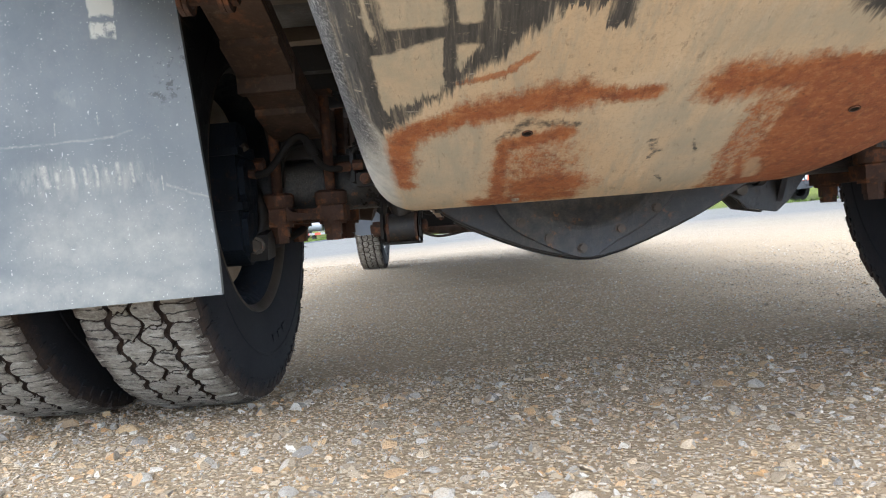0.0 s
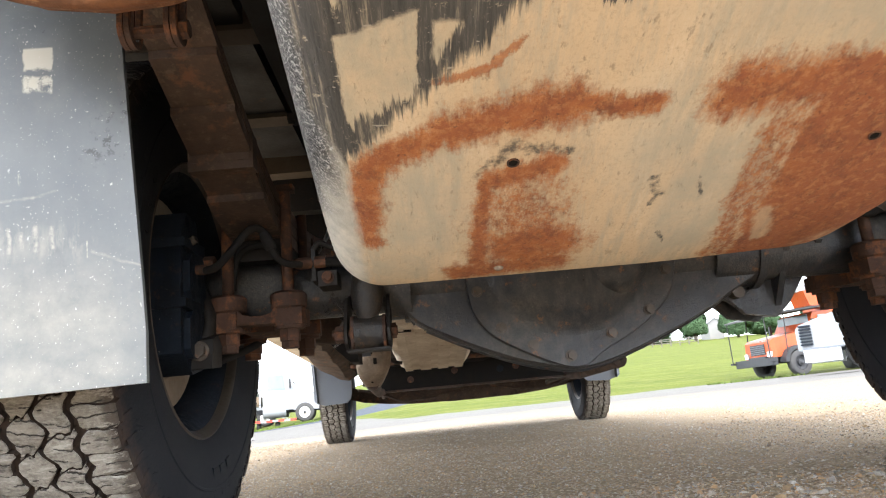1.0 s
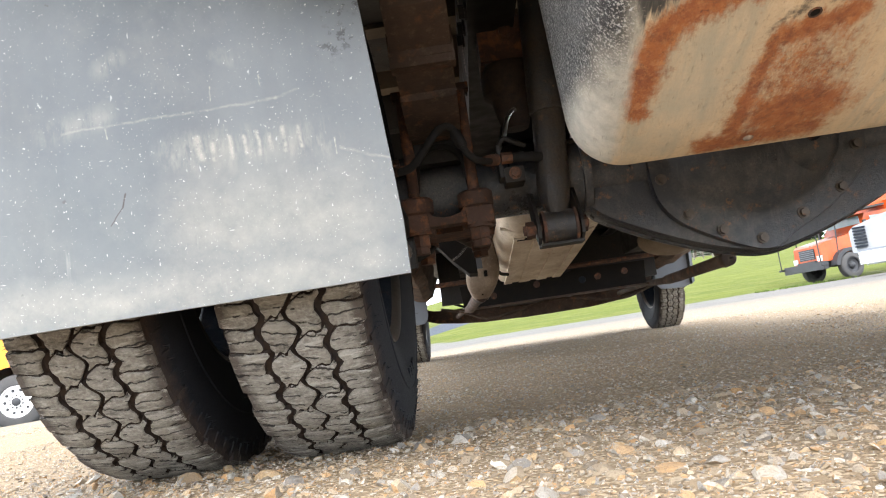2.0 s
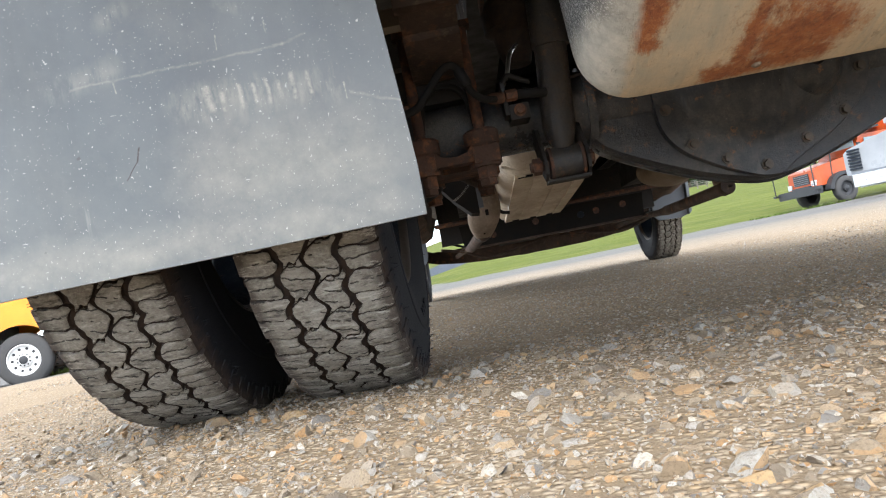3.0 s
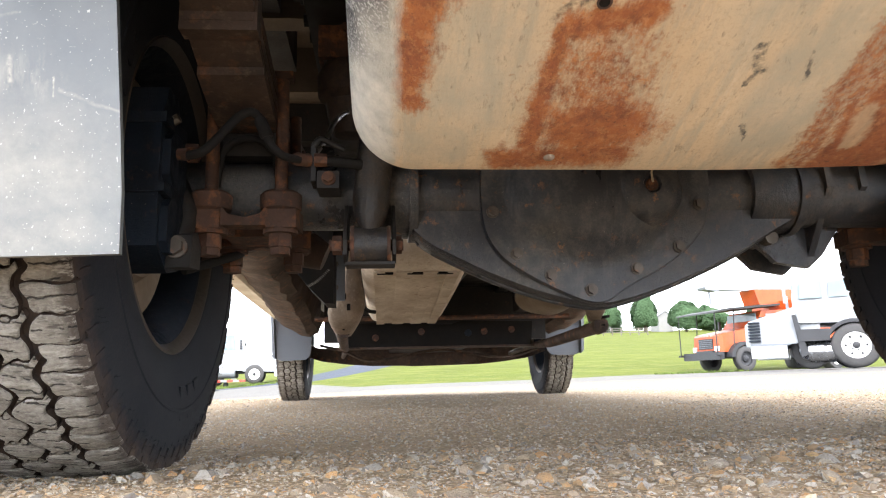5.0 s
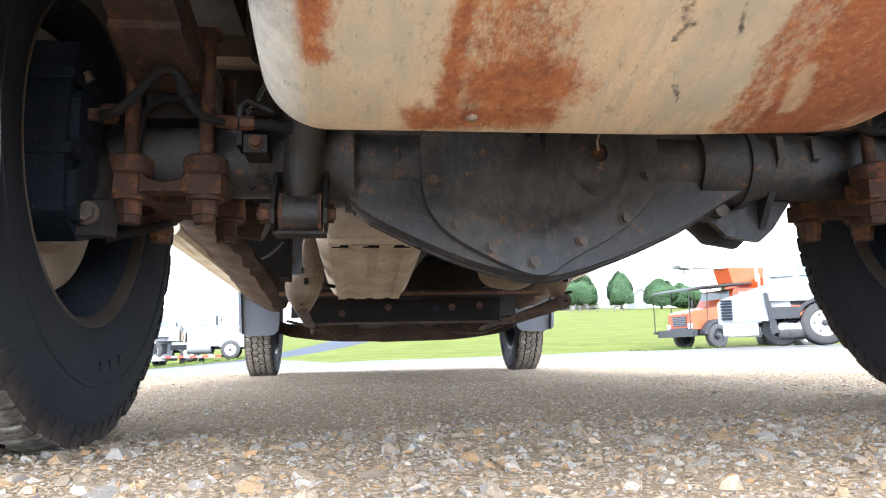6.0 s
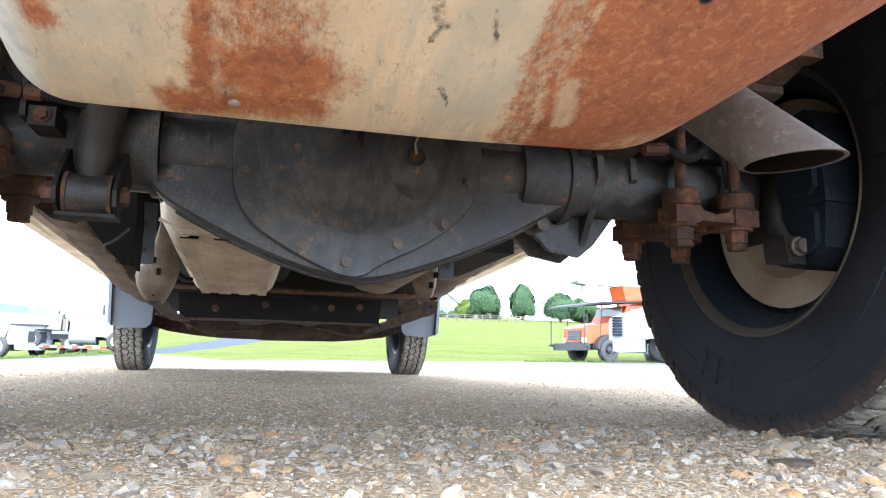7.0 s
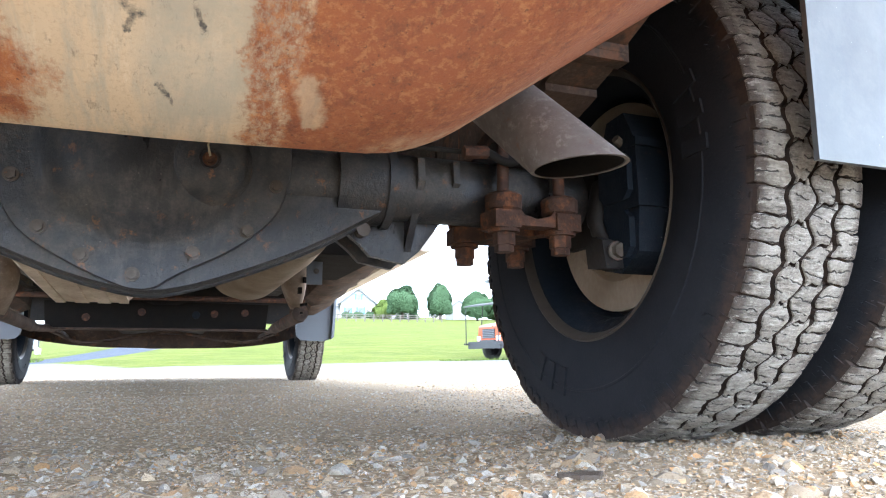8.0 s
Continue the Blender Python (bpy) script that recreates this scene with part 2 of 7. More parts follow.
def make_tank():
    """Tan overspray on a steel tank with rust patches, black undercoat on one flank and scuffs."""
    k = Mat("rusted_tank_steel", 0.7)
    warp = k.n("TexNoise")
    k.put(warp.inputs["Vector"], k.coords())
    warp.inputs["Scale"].default_value, warp.inputs["Detail"].default_value = 22, 10
    warp.inputs["Roughness"].default_value = 0.72
    shift = k.n("VectorMath", operation="MULTIPLY_ADD")
    k.put(shift.inputs[0], warp.outputs["Color"])
    shift.inputs[1].default_value = (0.034, 0.034, 0.0)
    k.put(shift.inputs[2], k.coords())
    x, y, z = k.axes(shift.outputs[0])
    x0, y0, z0 = k.axes()
    # scuffs are dragged lengthwise
    drag = k.math("MULTIPLY", k.math("SUBTRACT", k.noise(150, 4, 0.7, k.stretch((1.0, 0.07, 0.07))), 0.5), 0.075)
    ys = k.math("ADD", y0, drag)
    x, y = k.math("SUBTRACT", x, 0.017), k.math("ADD", k.math("SUBTRACT", y, 0.017), k.math("MULTIPLY", drag, 0.25))
    xs = k.math("ADD", x0, k.math("MULTIPLY", k.math("SUBTRACT", k.noise(60, 7, 0.75, k.stretch((1.0, 0.25, 0.25))), 0.5), 0.022))

    def blob(cx, cy, rx, ry, turn=0.0, soft=0.22, px=None, py=None):
        c, s = math.cos(radians(turn)), math.sin(radians(turn))
        dx, dy = k.math("SUBTRACT", px or x, cx), k.math("SUBTRACT", py or y, cy)
        u = k.math("ADD", k.math("MULTIPLY", dx, c / rx), k.math("MULTIPLY", dy, s / rx))
        v = k.math("ADD", k.math("MULTIPLY", dx, -s / ry), k.math("MULTIPLY", dy, c / ry))
        d = k.math("SQRT", k.math("ADD", k.math("MULTIPLY", u, u), k.math("MULTIPLY", v, v)))
        return k.ramp(d, 1.0 + soft, 1.0 - soft)

    def band(ax, ay, bx, by, w, soft=0.35, px=None, py=None):
        lx, ly = bx - ax, by - ay
        n = lx * lx + ly * ly
        dx, dy = k.math("SUBTRACT", px or x, ax), k.math("SUBTRACT", py or y, ay)
        t = k.math("ADD", k.math("MULTIPLY", dx, lx / n), k.math("MULTIPLY", dy, ly / n), True)
        ex, ey = k.math("SUBTRACT", dx, k.math("MULTIPLY", t, lx)), k.math("SUBTRACT", dy, k.math("MULTIPLY", t, ly))
        d = k.math("SQRT", k.math("ADD", k.math("MULTIPLY", ex, ex), k.math("MULTIPLY", ey, ey)))
        return k.ramp(d, w * (1 + soft), w * (1 - soft))

    def pane(xa, xb, ya, yb, soft=0.0018, py=None):
        """A block of paint with dragged ends."""
        a = k.math("MULTIPLY", k.ramp(xs, xa - soft, xa + soft), k.ramp(xs, xb + soft, xb - soft))
        return k.math("MULTIPLY", a, k.math("MULTIPLY", k.ramp(py or ys, ya - soft, ya + soft), k.ramp(py or ys, yb + soft, yb - soft)))

    def union(some):
        out = some[0]
        for other in some[1:]:
            out = k.math("MAXIMUM", out, other)
        return out

    streak = k.noise(60, 6, 0.7, k.stretch((1.0, 0.16, 0.16)))
    grain = k.noise(260, 5, 0.75)
    pits = k.ramp(k.noise(150, 4, 0.7, k.stretch((1.0, 0.45, 0.45))), 0.60, 0.70)
    c = k.mix(k.ramp(k.noise(6, 6), 0.3, 0.7), (0.55, 0.415, 0.265), (0.655, 0.52, 0.355))
    c = k.mix(k.ramp(streak, 0.48, 0.66, 0.0, 0.70), c, (0.37, 0.345, 0.275))
    runs = k.noise(28, 7, 0.75, k.stretch((1.0, 0.22, 0.22)))
    c = k.mix(k.ramp(runs, 0.52, 0.70, 0.0, 0.6), c, (0.30, 0.29, 0.245))
    c = k.mix(k.ramp(runs, 0.44, 0.34, 0.0, 0.5), c, (0.70, 0.585, 0.43))
    c = k.mix(k.ramp(grain, 0.50, 0.72, 0.0, 0.5), c, (0.36, 0.255, 0.15))
    c = k.mix(k.math("MULTIPLY", pits, 0.6), c, (0.27, 0.205, 0.14))
    grey = union([blob(-0.225, -0.475, 0.042, 0.075, 12, 0.5), blob(-0.262, -0.40, 0.012, 0.12, 0, 0.7), blob(0.10, -0.66, 0.10, 0.03, 0, 0.6), blob(-0.02, -0.545, 0.03, 0.05, 0, 0.7), blob(0.045, -0.46, 0.045, 0.10, 8), blob(-0.25, -0.385, 0.03, 0.03)])
    c = k.mix(k.math("MULTIPLY", grey, k.ramp(k.noise(30, 7, 0.75), 0.30, 0.65, 0.25, 0.85)), c, (0.40, 0.365, 0.285))
    marks = union([band(-0.012, -0.492, -0.005, -0.472, 0.0048), band(-0.006, -0.470, -0.010, -0.456, 0.0026), band(0.010, -0.414, 0.021, -0.396, 0.0022), band(0.030, -0.49, 0.036, -0.465, 0.0018), band(-0.175, -0.515, -0.145, -0.545, 0.005), band(-0.145, -0.545, -0.10, -0.535, 0.006)])
    c = k.mix(k.math("MULTIPLY", marks, k.ramp(k.noise(120, 4, 0.7), 0.35, 0.6)), c, (0.09, 0.085, 0.075))
    strong = union([
        band(-0.275, -0.434, -0.281, -0.46, 0.010, 0.85), band(-0.281, -0.46, -0.277, -0.50, 0.016, 0.85), band(-0.277, -0.50, -0.262, -0.540, 0.015, 0.85), band(-0.262, -0.540, -0.200, -0.568, 0.014, 0.85),
        band(-0.200, -0.568, -0.140, -0.582, 0.018, 0.85), band(-0.140, -0.582, -0.105, -0.585, 0.021, 0.85), band(-0.105, -0.584, -0.034, -0.582, 0.010, 0.85),
        blob(-0.120, -0.408, 0.052, 0.034, 0, 0.5), band(-0.170, -0.50, -0.172, -0.37, 0.009, 0.95), band(-0.160, -0.506, -0.112, -0.520, 0.013, 0.85), band(-0.19, -0.362, -0.09, -0.372, 0.017, 0.85),
        band(0.035, -0.586, 0.12, -0.590, 0.024, 0.85), k.math("MULTIPLY", k.ramp(x, 0.092, 0.112), k.ramp(y, -0.622, -0.606))])
    thin = band(-0.209, -0.616, -0.171, -0.626, 0.0045), band(-0.171, -0.626, -0.146, -0.650, 0.0035)
    weak = union([blob(-0.130, -0.455, 0.055, 0.075, 0, 0.6), band(0.085, -0.55, 0.09, -0.36, 0.022), *thin])
    eat = k.math("SUBTRACT", k.math("ADD", k.noise(120, 9, 0.78, k.stretch((1.0, 0.5, 0.5))), k.math("MULTIPLY", k.noise(240, 4, 0.7), 0.4)), 0.70)
    rust = k.ramp(k.math("ADD", strong, k.math("MULTIPLY", eat, 1.5)), 0.22, 0.70)
    rust = k.math("MAXIMUM", rust, k.ramp(k.math("ADD", k.math("MULTIPLY", weak, 0.66), k.math("MULTIPLY", eat, 1.9)), 0.36, 0.78), True)
    rust = k.math("MAXIMUM", rust, k.math("MULTIPLY", union(list(thin)), 0.8))
    pale = k.math("MAXIMUM", band(0.115, -0.43, 0.125, -0.385, 0.008), k.math("MULTIPLY", band(0.20, -0.350, 0.34, -0.350, 0.016, 0.8), k.ramp(k.noise(50, 6, 0.7), 0.35, 0.6)))
    rust = k.math("MULTIPLY", rust, k.math("SUBTRACT", 1.0, k.math("MULTIPLY", pale, 0.7)))
    halo = k.ramp(k.math("ADD", union([strong, weak]), k.math("MULTIPLY", k.math("SUBTRACT", k.noise(18, 6, 0.7), 0.5), 0.9)), 0.0, 0.8)
    c = k.mix(k.math("MULTIPLY", halo, 0.20), c, (0.42, 0.235, 0.095))
    rc = k.mix(k.ramp(k.noise(38, 8, 0.8), 0.36, 0.62), (0.43, 0.150, 0.042), (0.27, 0.085, 0.033))
    rc = k.mix(k.ramp(x0, 0.04, 0.20, 0.0, 0.75), rc, (0.275, 0.088, 0.038))
    rc = k.mix(k.ramp(k.noise(120, 7, 0.8), 0.50, 0.61, 0.0, 0.70), rc, (0.56, 0.27, 0.105))
    rc = k.mix(k.ramp(k.math("ADD", strong, k.math("MULTIPLY", eat, 0.8)), 0.60, 1.2, 0.0, 0.50), rc, (0.24, 0.076, 0.032))
    rc = k.mix(k.ramp(k.noise(62, 8, 0.8, k.stretch((1.0, 0.6, 0.6))), 0.50, 0.66, 0.0, 0.75), rc, (0.125, 0.045, 0.024))
    rc = k.mix(k.ramp(k.noise(210, 3, 0.6), 0.63, 0.70, 0.0, 0.7), rc, (0.10, 0.042, 0.025))
    c = k.mix(rust, c, rc)
    diag = k.math("ADD", k.math("ADD", xs, ys), 0.826)
    black = k.ramp(diag, 0.006, -0.006)
    c = k.mix(k.math("MULTIPLY", black, k.ramp(k.noise(35, 7, 0.75), 0.3, 0.65, 0.25, 0.85)), c, (0.37, 0.335, 0.255))
    # tan left bare between the strokes: two large panes, two small ones and a sliver
    yn = k.math("ADD", y0, k.math("MULTIPLY", k.math("SUBTRACT", k.noise(55, 7, 0.7), 0.5), 0.012))
    slant = k.math("ADD", yn, k.math("MULTIPLY", xs, 0.33))
    ragged = k.math("MULTIPLY", k.math("MULTIPLY", k.ramp(xs, -0.279, -0.276), k.ramp(xs, -0.220, -0.222)), k.math("MULTIPLY", k.ramp(slant, -0.7530, -0.7495), k.ramp(k.math("ADD", ys, k.math("MULTIPLY", xs, 0.45)), -0.706, -0.712)))
    corner = k.math("MULTIPLY", pane(-0.209, -0.190, -0.668, -0.632, py=yn), k.ramp(k.math("ADD", ys, k.math("MULTIPLY", xs, 1.5)), -0.944, -0.950))
    tanpane = union([ragged, corner, pane(-0.264, -0.218, -0.76, -0.691, py=yn), pane(-0.208, -0.188, -0.76, -0.692, py=yn), pane(-0.277, -0.271, -0.76, -0.686)])
    black = k.math("MULTIPLY", black, k.math("SUBTRACT", 1.0, tanpane))
    more = union([pane(-0.093, -0.073, -0.76, -0.676), pane(-0.16, -0.075, -0.74, -0.698), blob(0.12, -0.695, 0.03, 0.028, 0, 0.2, xs, ys)])
    black = k.math("MULTIPLY", k.math("MAXIMUM", black, more), k.ramp(k.noise(90, 6, 0.8), 0.72, 0.60))
    brush = k.noise(110, 6, 0.75, k.stretch((1.0, 0.06, 0.06)))
    black = k.math("MULTIPLY", black, k.ramp(brush, 0.66, 0.54, 0.45, 1.0))
    c = k.mix(black, c, k.mix(k.ramp(brush, 0.35, 0.60), (0.030, 0.030, 0.030), (0.085, 0.080, 0.072)))
    nick = k.math("MAXIMUM", k.ramp(k.noise(230, 2, 0.5, k.stretch((0.3, 1.0, 1.0))), 0.70, 0.73), k.ramp(k.noise(300, 3, 0.6), 0.70, 0.74))
    c = k.mix(k.math("MULTIPLY", k.math("MULTIPLY", nick, black), 0.7), c, (0.42, 0.39, 0.33))
    edge = k.math("ADD", x0, k.math("MULTIPLY", k.math("SUBTRACT", k.noise(60, 7, 0.75, k.stretch((1.0, 0.35, 0.35))), 0.5), 0.020))
    flank = k.ramp(k.math("ADD", edge, k.ramp(y0, -0.585, -0.535, 0.019, 0.0)), -0.283, -0.292)
    chips = k.math("MAXIMUM", k.ramp(k.noise(420, 3, 0.6), 0.545, 0.585), k.ramp(k.noise(170, 4, 0.7), 0.60, 0.64))
    fl = k.mix(k.ramp(k.noise(20, 5), 0.35, 0.65), (0.028, 0.028, 0.030), (0.066, 0.066, 0.064))
    fl = k.mix(chips, fl, (0.42, 0.41, 0.39))
    bare = k.mix(k.ramp(k.noise(45, 6, 0.7), 0.35, 0.65), (0.50, 0.465, 0.39), (0.33, 0.315, 0.275))
    low = k.ramp(k.math("ADD", z0, k.math("MULTIPLY", k.math("SUBTRACT", k.noise(25, 6, 0.7), 0.5), 0.05)), 0.372, 0.338)
    rim = k.ramp(edge, -0.304, -0.291)
    fl = k.mix(k.math("MAXIMUM", low, k.math("MULTIPLY", rim, k.ramp(y0, -0.62, -0.55)), True), fl, bare)
    c = k.mix(flank, c, fl)
    h = k.math("ADD", k.math("MULTIPLY", grain, 0.5), k.math("MULTIPLY", rust, k.noise(150, 5, 0.8)))
    h = k.math("SUBTRACT", h, k.math("MULTIPLY", pits, 0.4))
    h = k.math("ADD", h, k.math("MULTIPLY", k.math("MULTIPLY", flank, k.math("SUBTRACT", 1.0, k.math("MULTIPLY", low, 0.85))), k.math("MULTIPLY", k.noise(170, 4, 0.6), 3.0)))
    k.set(Roughness=k.math("SUBTRACT", 0.72, k.math("MULTIPLY", k.math("MULTIPLY", flank, k.math("SUBTRACT", 1.0, low)), 0.36)))
    return k.set(Base_Color=c, Normal=k.bump(h, 0.8, 0.0018))


M_TANK = make_tank()


def make_flap(name, base, dull, marked=False):
    """Weathered rubber sheet: dust film, wash marks, pale specks and, on the dark one, its scratches and torn label."""
    k = Mat(name, 0.36)
    x, y, z = k.axes()
    c = k.mix(k.ramp(k.noise(5, 6), 0.3, 0.7), base, dull)
    c = k.mix(k.ramp(k.noise(9, 8, 0.75), 0.50, 0.85, 0.0, 0.4), c, (0.24, 0.225, 0.195))
    wash = k.ramp(k.noise(14, 6, 0.65, k.stretch((1.0, 1, 0.12))), 0.45, 0.75, 0.0, 0.3)
    c = k.mix(wash, c, (0.045, 0.050, 0.058))
    dust = k.ramp(k.noise(3.2, 7, 0.7), 0.38, 0.72)
    c = k.mix(k.math("MULTIPLY", dust, 0.30), c, (0.25, 0.243, 0.215))
    rough = k.ramp(k.noise(7, 7, 0.7), 0.3, 0.7, 0.26, 0.52)

    def near(ax, az, bx, bz, w, soft, wob=0.0):
        lx, lz = bx - ax, bz - az
        n = lx * lx + lz * lz
        dx, dz = k.math("SUBTRACT", x, ax), k.math("SUBTRACT", z, az)
        if wob:
            dz = k.math("ADD", dz, k.math("MULTIPLY", k.math("SUBTRACT", k.noise(18, 6, 0.7), 0.5), wob))
            dx = k.math("ADD", dx, k.math("MULTIPLY", k.math("SUBTRACT", k.noise(21, 6, 0.7), 0.5), wob))
        t = k.math("ADD", k.math("MULTIPLY", dx, lx / n), k.math("MULTIPLY", dz, lz / n), True)
        ex, ez = k.math("SUBTRACT", dx, k.math("MULTIPLY", t, lx)), k.math("SUBTRACT", dz, k.math("MULTIPLY", t, lz))
        d = k.math("SQRT", k.math("ADD", k.math("MULTIPLY", ex, ex), k.math("MULTIPLY", ez, ez)))
        return k.ramp(d, w * (1 + soft), w * (1 - soft))

    if marked:
        film = k.math("MAXIMUM", near(-0.70, 0.285, -0.58, 0.278, 0.045, 0.8, 0.09), near(-1.0, 0.22, -0.55, 0.225, 0.018, 0.9, 0.05))
        film = k.math("MULTIPLY", film, k.ramp(k.noise(40, 7, 0.75), 0.30, 0.70, 0.25, 0.75))
        c = k.mix(film, c, (0.27, 0.262, 0.232))
        rough = k.math("ADD", rough, k.math("MULTIPLY", film, 0.25))
        torn = k.ramp(k.noise(60, 6, 0.75), 0.40, 0.52)
        xw = k.math("ADD", x, k.math("MULTIPLY", k.math("SUBTRACT", k.noise(70, 4), 0.5), 0.008))
        zw = k.math("ADD", z, k.math("MULTIPLY", k.math("SUBTRACT", k.noise(55, 5), 0.5), 0.020))
        across = k.math("MULTIPLY", k.ramp(xw, -0.638, -0.636), k.ramp(xw, -0.605, -0.607))
        label = k.math("MULTIPLY", across, k.math("MAXIMUM", k.math("MULTIPLY", k.ramp(zw, 0.546, 0.549), k.ramp(z, 0.573, 0.571)), k.math("MULTIPLY", k.math("MULTIPLY", k.ramp(zw, 0.522, 0.526), k.ramp(zw, 0.542, 0.539)), torn)))
        c = k.mix(k.math("MULTIPLY", label, 0.85), c, (0.50, 0.47, 0.38))
        worn_off = k.ramp(k.noise(70, 5, 0.8), 0.36, 0.58)
        for mark in ((-0.845, 0.398, -0.625, 0.406), (-0.626, 0.405, -0.60, 0.412), (-0.565, 0.345, -0.515, 0.326)):
            c = k.mix(k.math("MULTIPLY", near(*mark, 0.0011, 0.9, 0.012), k.math("MULTIPLY", worn_off, 0.45)), c, (0.30, 0.28, 0.24))
        c = k.mix(k.math("MAXIMUM", near(-0.786, 0.327, -0.790, 0.314, 0.0007, 0.6, 0.006), near(-0.790, 0.314, -0.803, 0.297, 0.0004, 0.8, 0.006)), c, (0.03, 0.02, 0.02))
        # worn, unreadable print as plain bars
        flaked = k.ramp(k.noise(95, 6, 0.8), 0.38, 0.56)
        smear = k.ramp(k.noise(60, 5, 0.75, k.stretch((1.0, 1, 0.3))), 0.42, 0.6)
        for ax, az, bx, bz, w in ((-0.709, 0.374, -0.706, 0.352, 0.0040), (-0.694, 0.366, -0.693, 0.350, 0.0030), (-0.676, 0.372, -0.675, 0.350, 0.0024), (-0.662, 0.371, -0.661, 0.352, 0.0022), (-0.648, 0.375, -0.647, 0.350, 0.0022), (-0.636, 0.370, -0.635, 0.352, 0.0022), (-0.622, 0.376, -0.621, 0.350, 0.0026), (-0.606, 0.374, -0.604, 0.352, 0.0020), (-0.690, 0.427, -0.690, 0.413, 0.0008), (-0.800, 0.398, -0.799, 0.386, 0.0008), (-0.640, 0.432, -0.639, 0.420, 0.0008), (-0.571, 0.356, -0.570, 0.340, 0.0009)):
            c = k.mix(k.math("MULTIPLY", near(ax, az, bx, bz, w * 0.75, 0.7, 0.010), k.math("MULTIPLY", flaked, 0.6)), c, (0.38, 0.355, 0.29))
        for ax, az, bx, bz, w in ((-0.735, 0.362, -0.60, 0.360, 0.013), (-0.86, 0.40, -0.80, 0.41, 0.010), (-0.80, 0.46, -0.78, 0.47, 0.008), (-0.68, 0.46, -0.66, 0.45, 0.006)):
            c = k.mix(k.math("MULTIPLY", near(ax, az, bx, bz, w, 0.8, 0.02), k.math("MULTIPLY", smear, 0.28)), c, (0.36, 0.34, 0.28))
        ghost = near(-0.725, 0.360, -0.585, 0.355, 0.020, 0.5, 0.02)
        c = k.mix(k.math("MULTIPLY", ghost, k.ramp(k.noise(75, 5, 0.7, k.stretch((1.0, 1, 0.35))), 0.48, 0.64, 0.0, 0.42)), c, (0.27, 0.255, 0.22))
        crack = k.math("MULTIPLY", k.math("MAXIMUM", near(-0.56, 0.455, -0.525, 0.462, 0.014, 0.7, 0.02), near(-0.555, 0.49, -0.52, 0.497, 0.009, 0.7, 0.02)), k.ramp(k.noise(120, 4, 0.7), 0.55, 0.62))
        c = k.mix(crack, c, (0.03, 0.03, 0.03))
    for scale, lo in ((210, 0.722), (130, 0.75), (420, 0.695)) if marked else ((210, 0.77),):
        c = k.mix(k.ramp(k.noise(scale, 2, 0.5), lo, lo + 0.04, 0.0, 0.7), c, (0.50, 0.48, 0.44))
    for turn in ((0.25, 1, 1.0), (1.0, 1, 0.25), (0.8, 1, 0.3)) if marked else ():
        fleck = k.noise(330 if turn[0] < 0.5 else 260, 2, 0.5, k.stretch(turn))
        c = k.mix(k.ramp(fleck, 0.75, 0.785, 0.0, 0.5), c, (0.50, 0.49, 0.46))
    c = k.mix(k.ramp(k.noise(70, 3, 0.5), 0.74, 0.78, 0.0, 0.6), c, (0.05, 0.045, 0.04))
    drip = k.ramp(k.noise(55, 3, 0.5, k.stretch((1.4, 1, 0.18))), 0.75, 0.80, 0.0, 0.15)
    c = k.mix(drip, c, (0.48, 0.46, 0.40))
    k.set(Roughness=rough)
    return k.set(Base_Color=c, Normal=k.bump(k.noise(160, 4), 0.15, 0.001))


M_FLAP = make_flap("scuffed_black_rubber_flap", (0.074, 0.087, 0.097), (0.106, 0.119, 0.125), True)
M_FLAP_PALE = make_flap("weathered_white_flap", (0.092, 0.104, 0.112), (0.076, 0.086, 0.092))


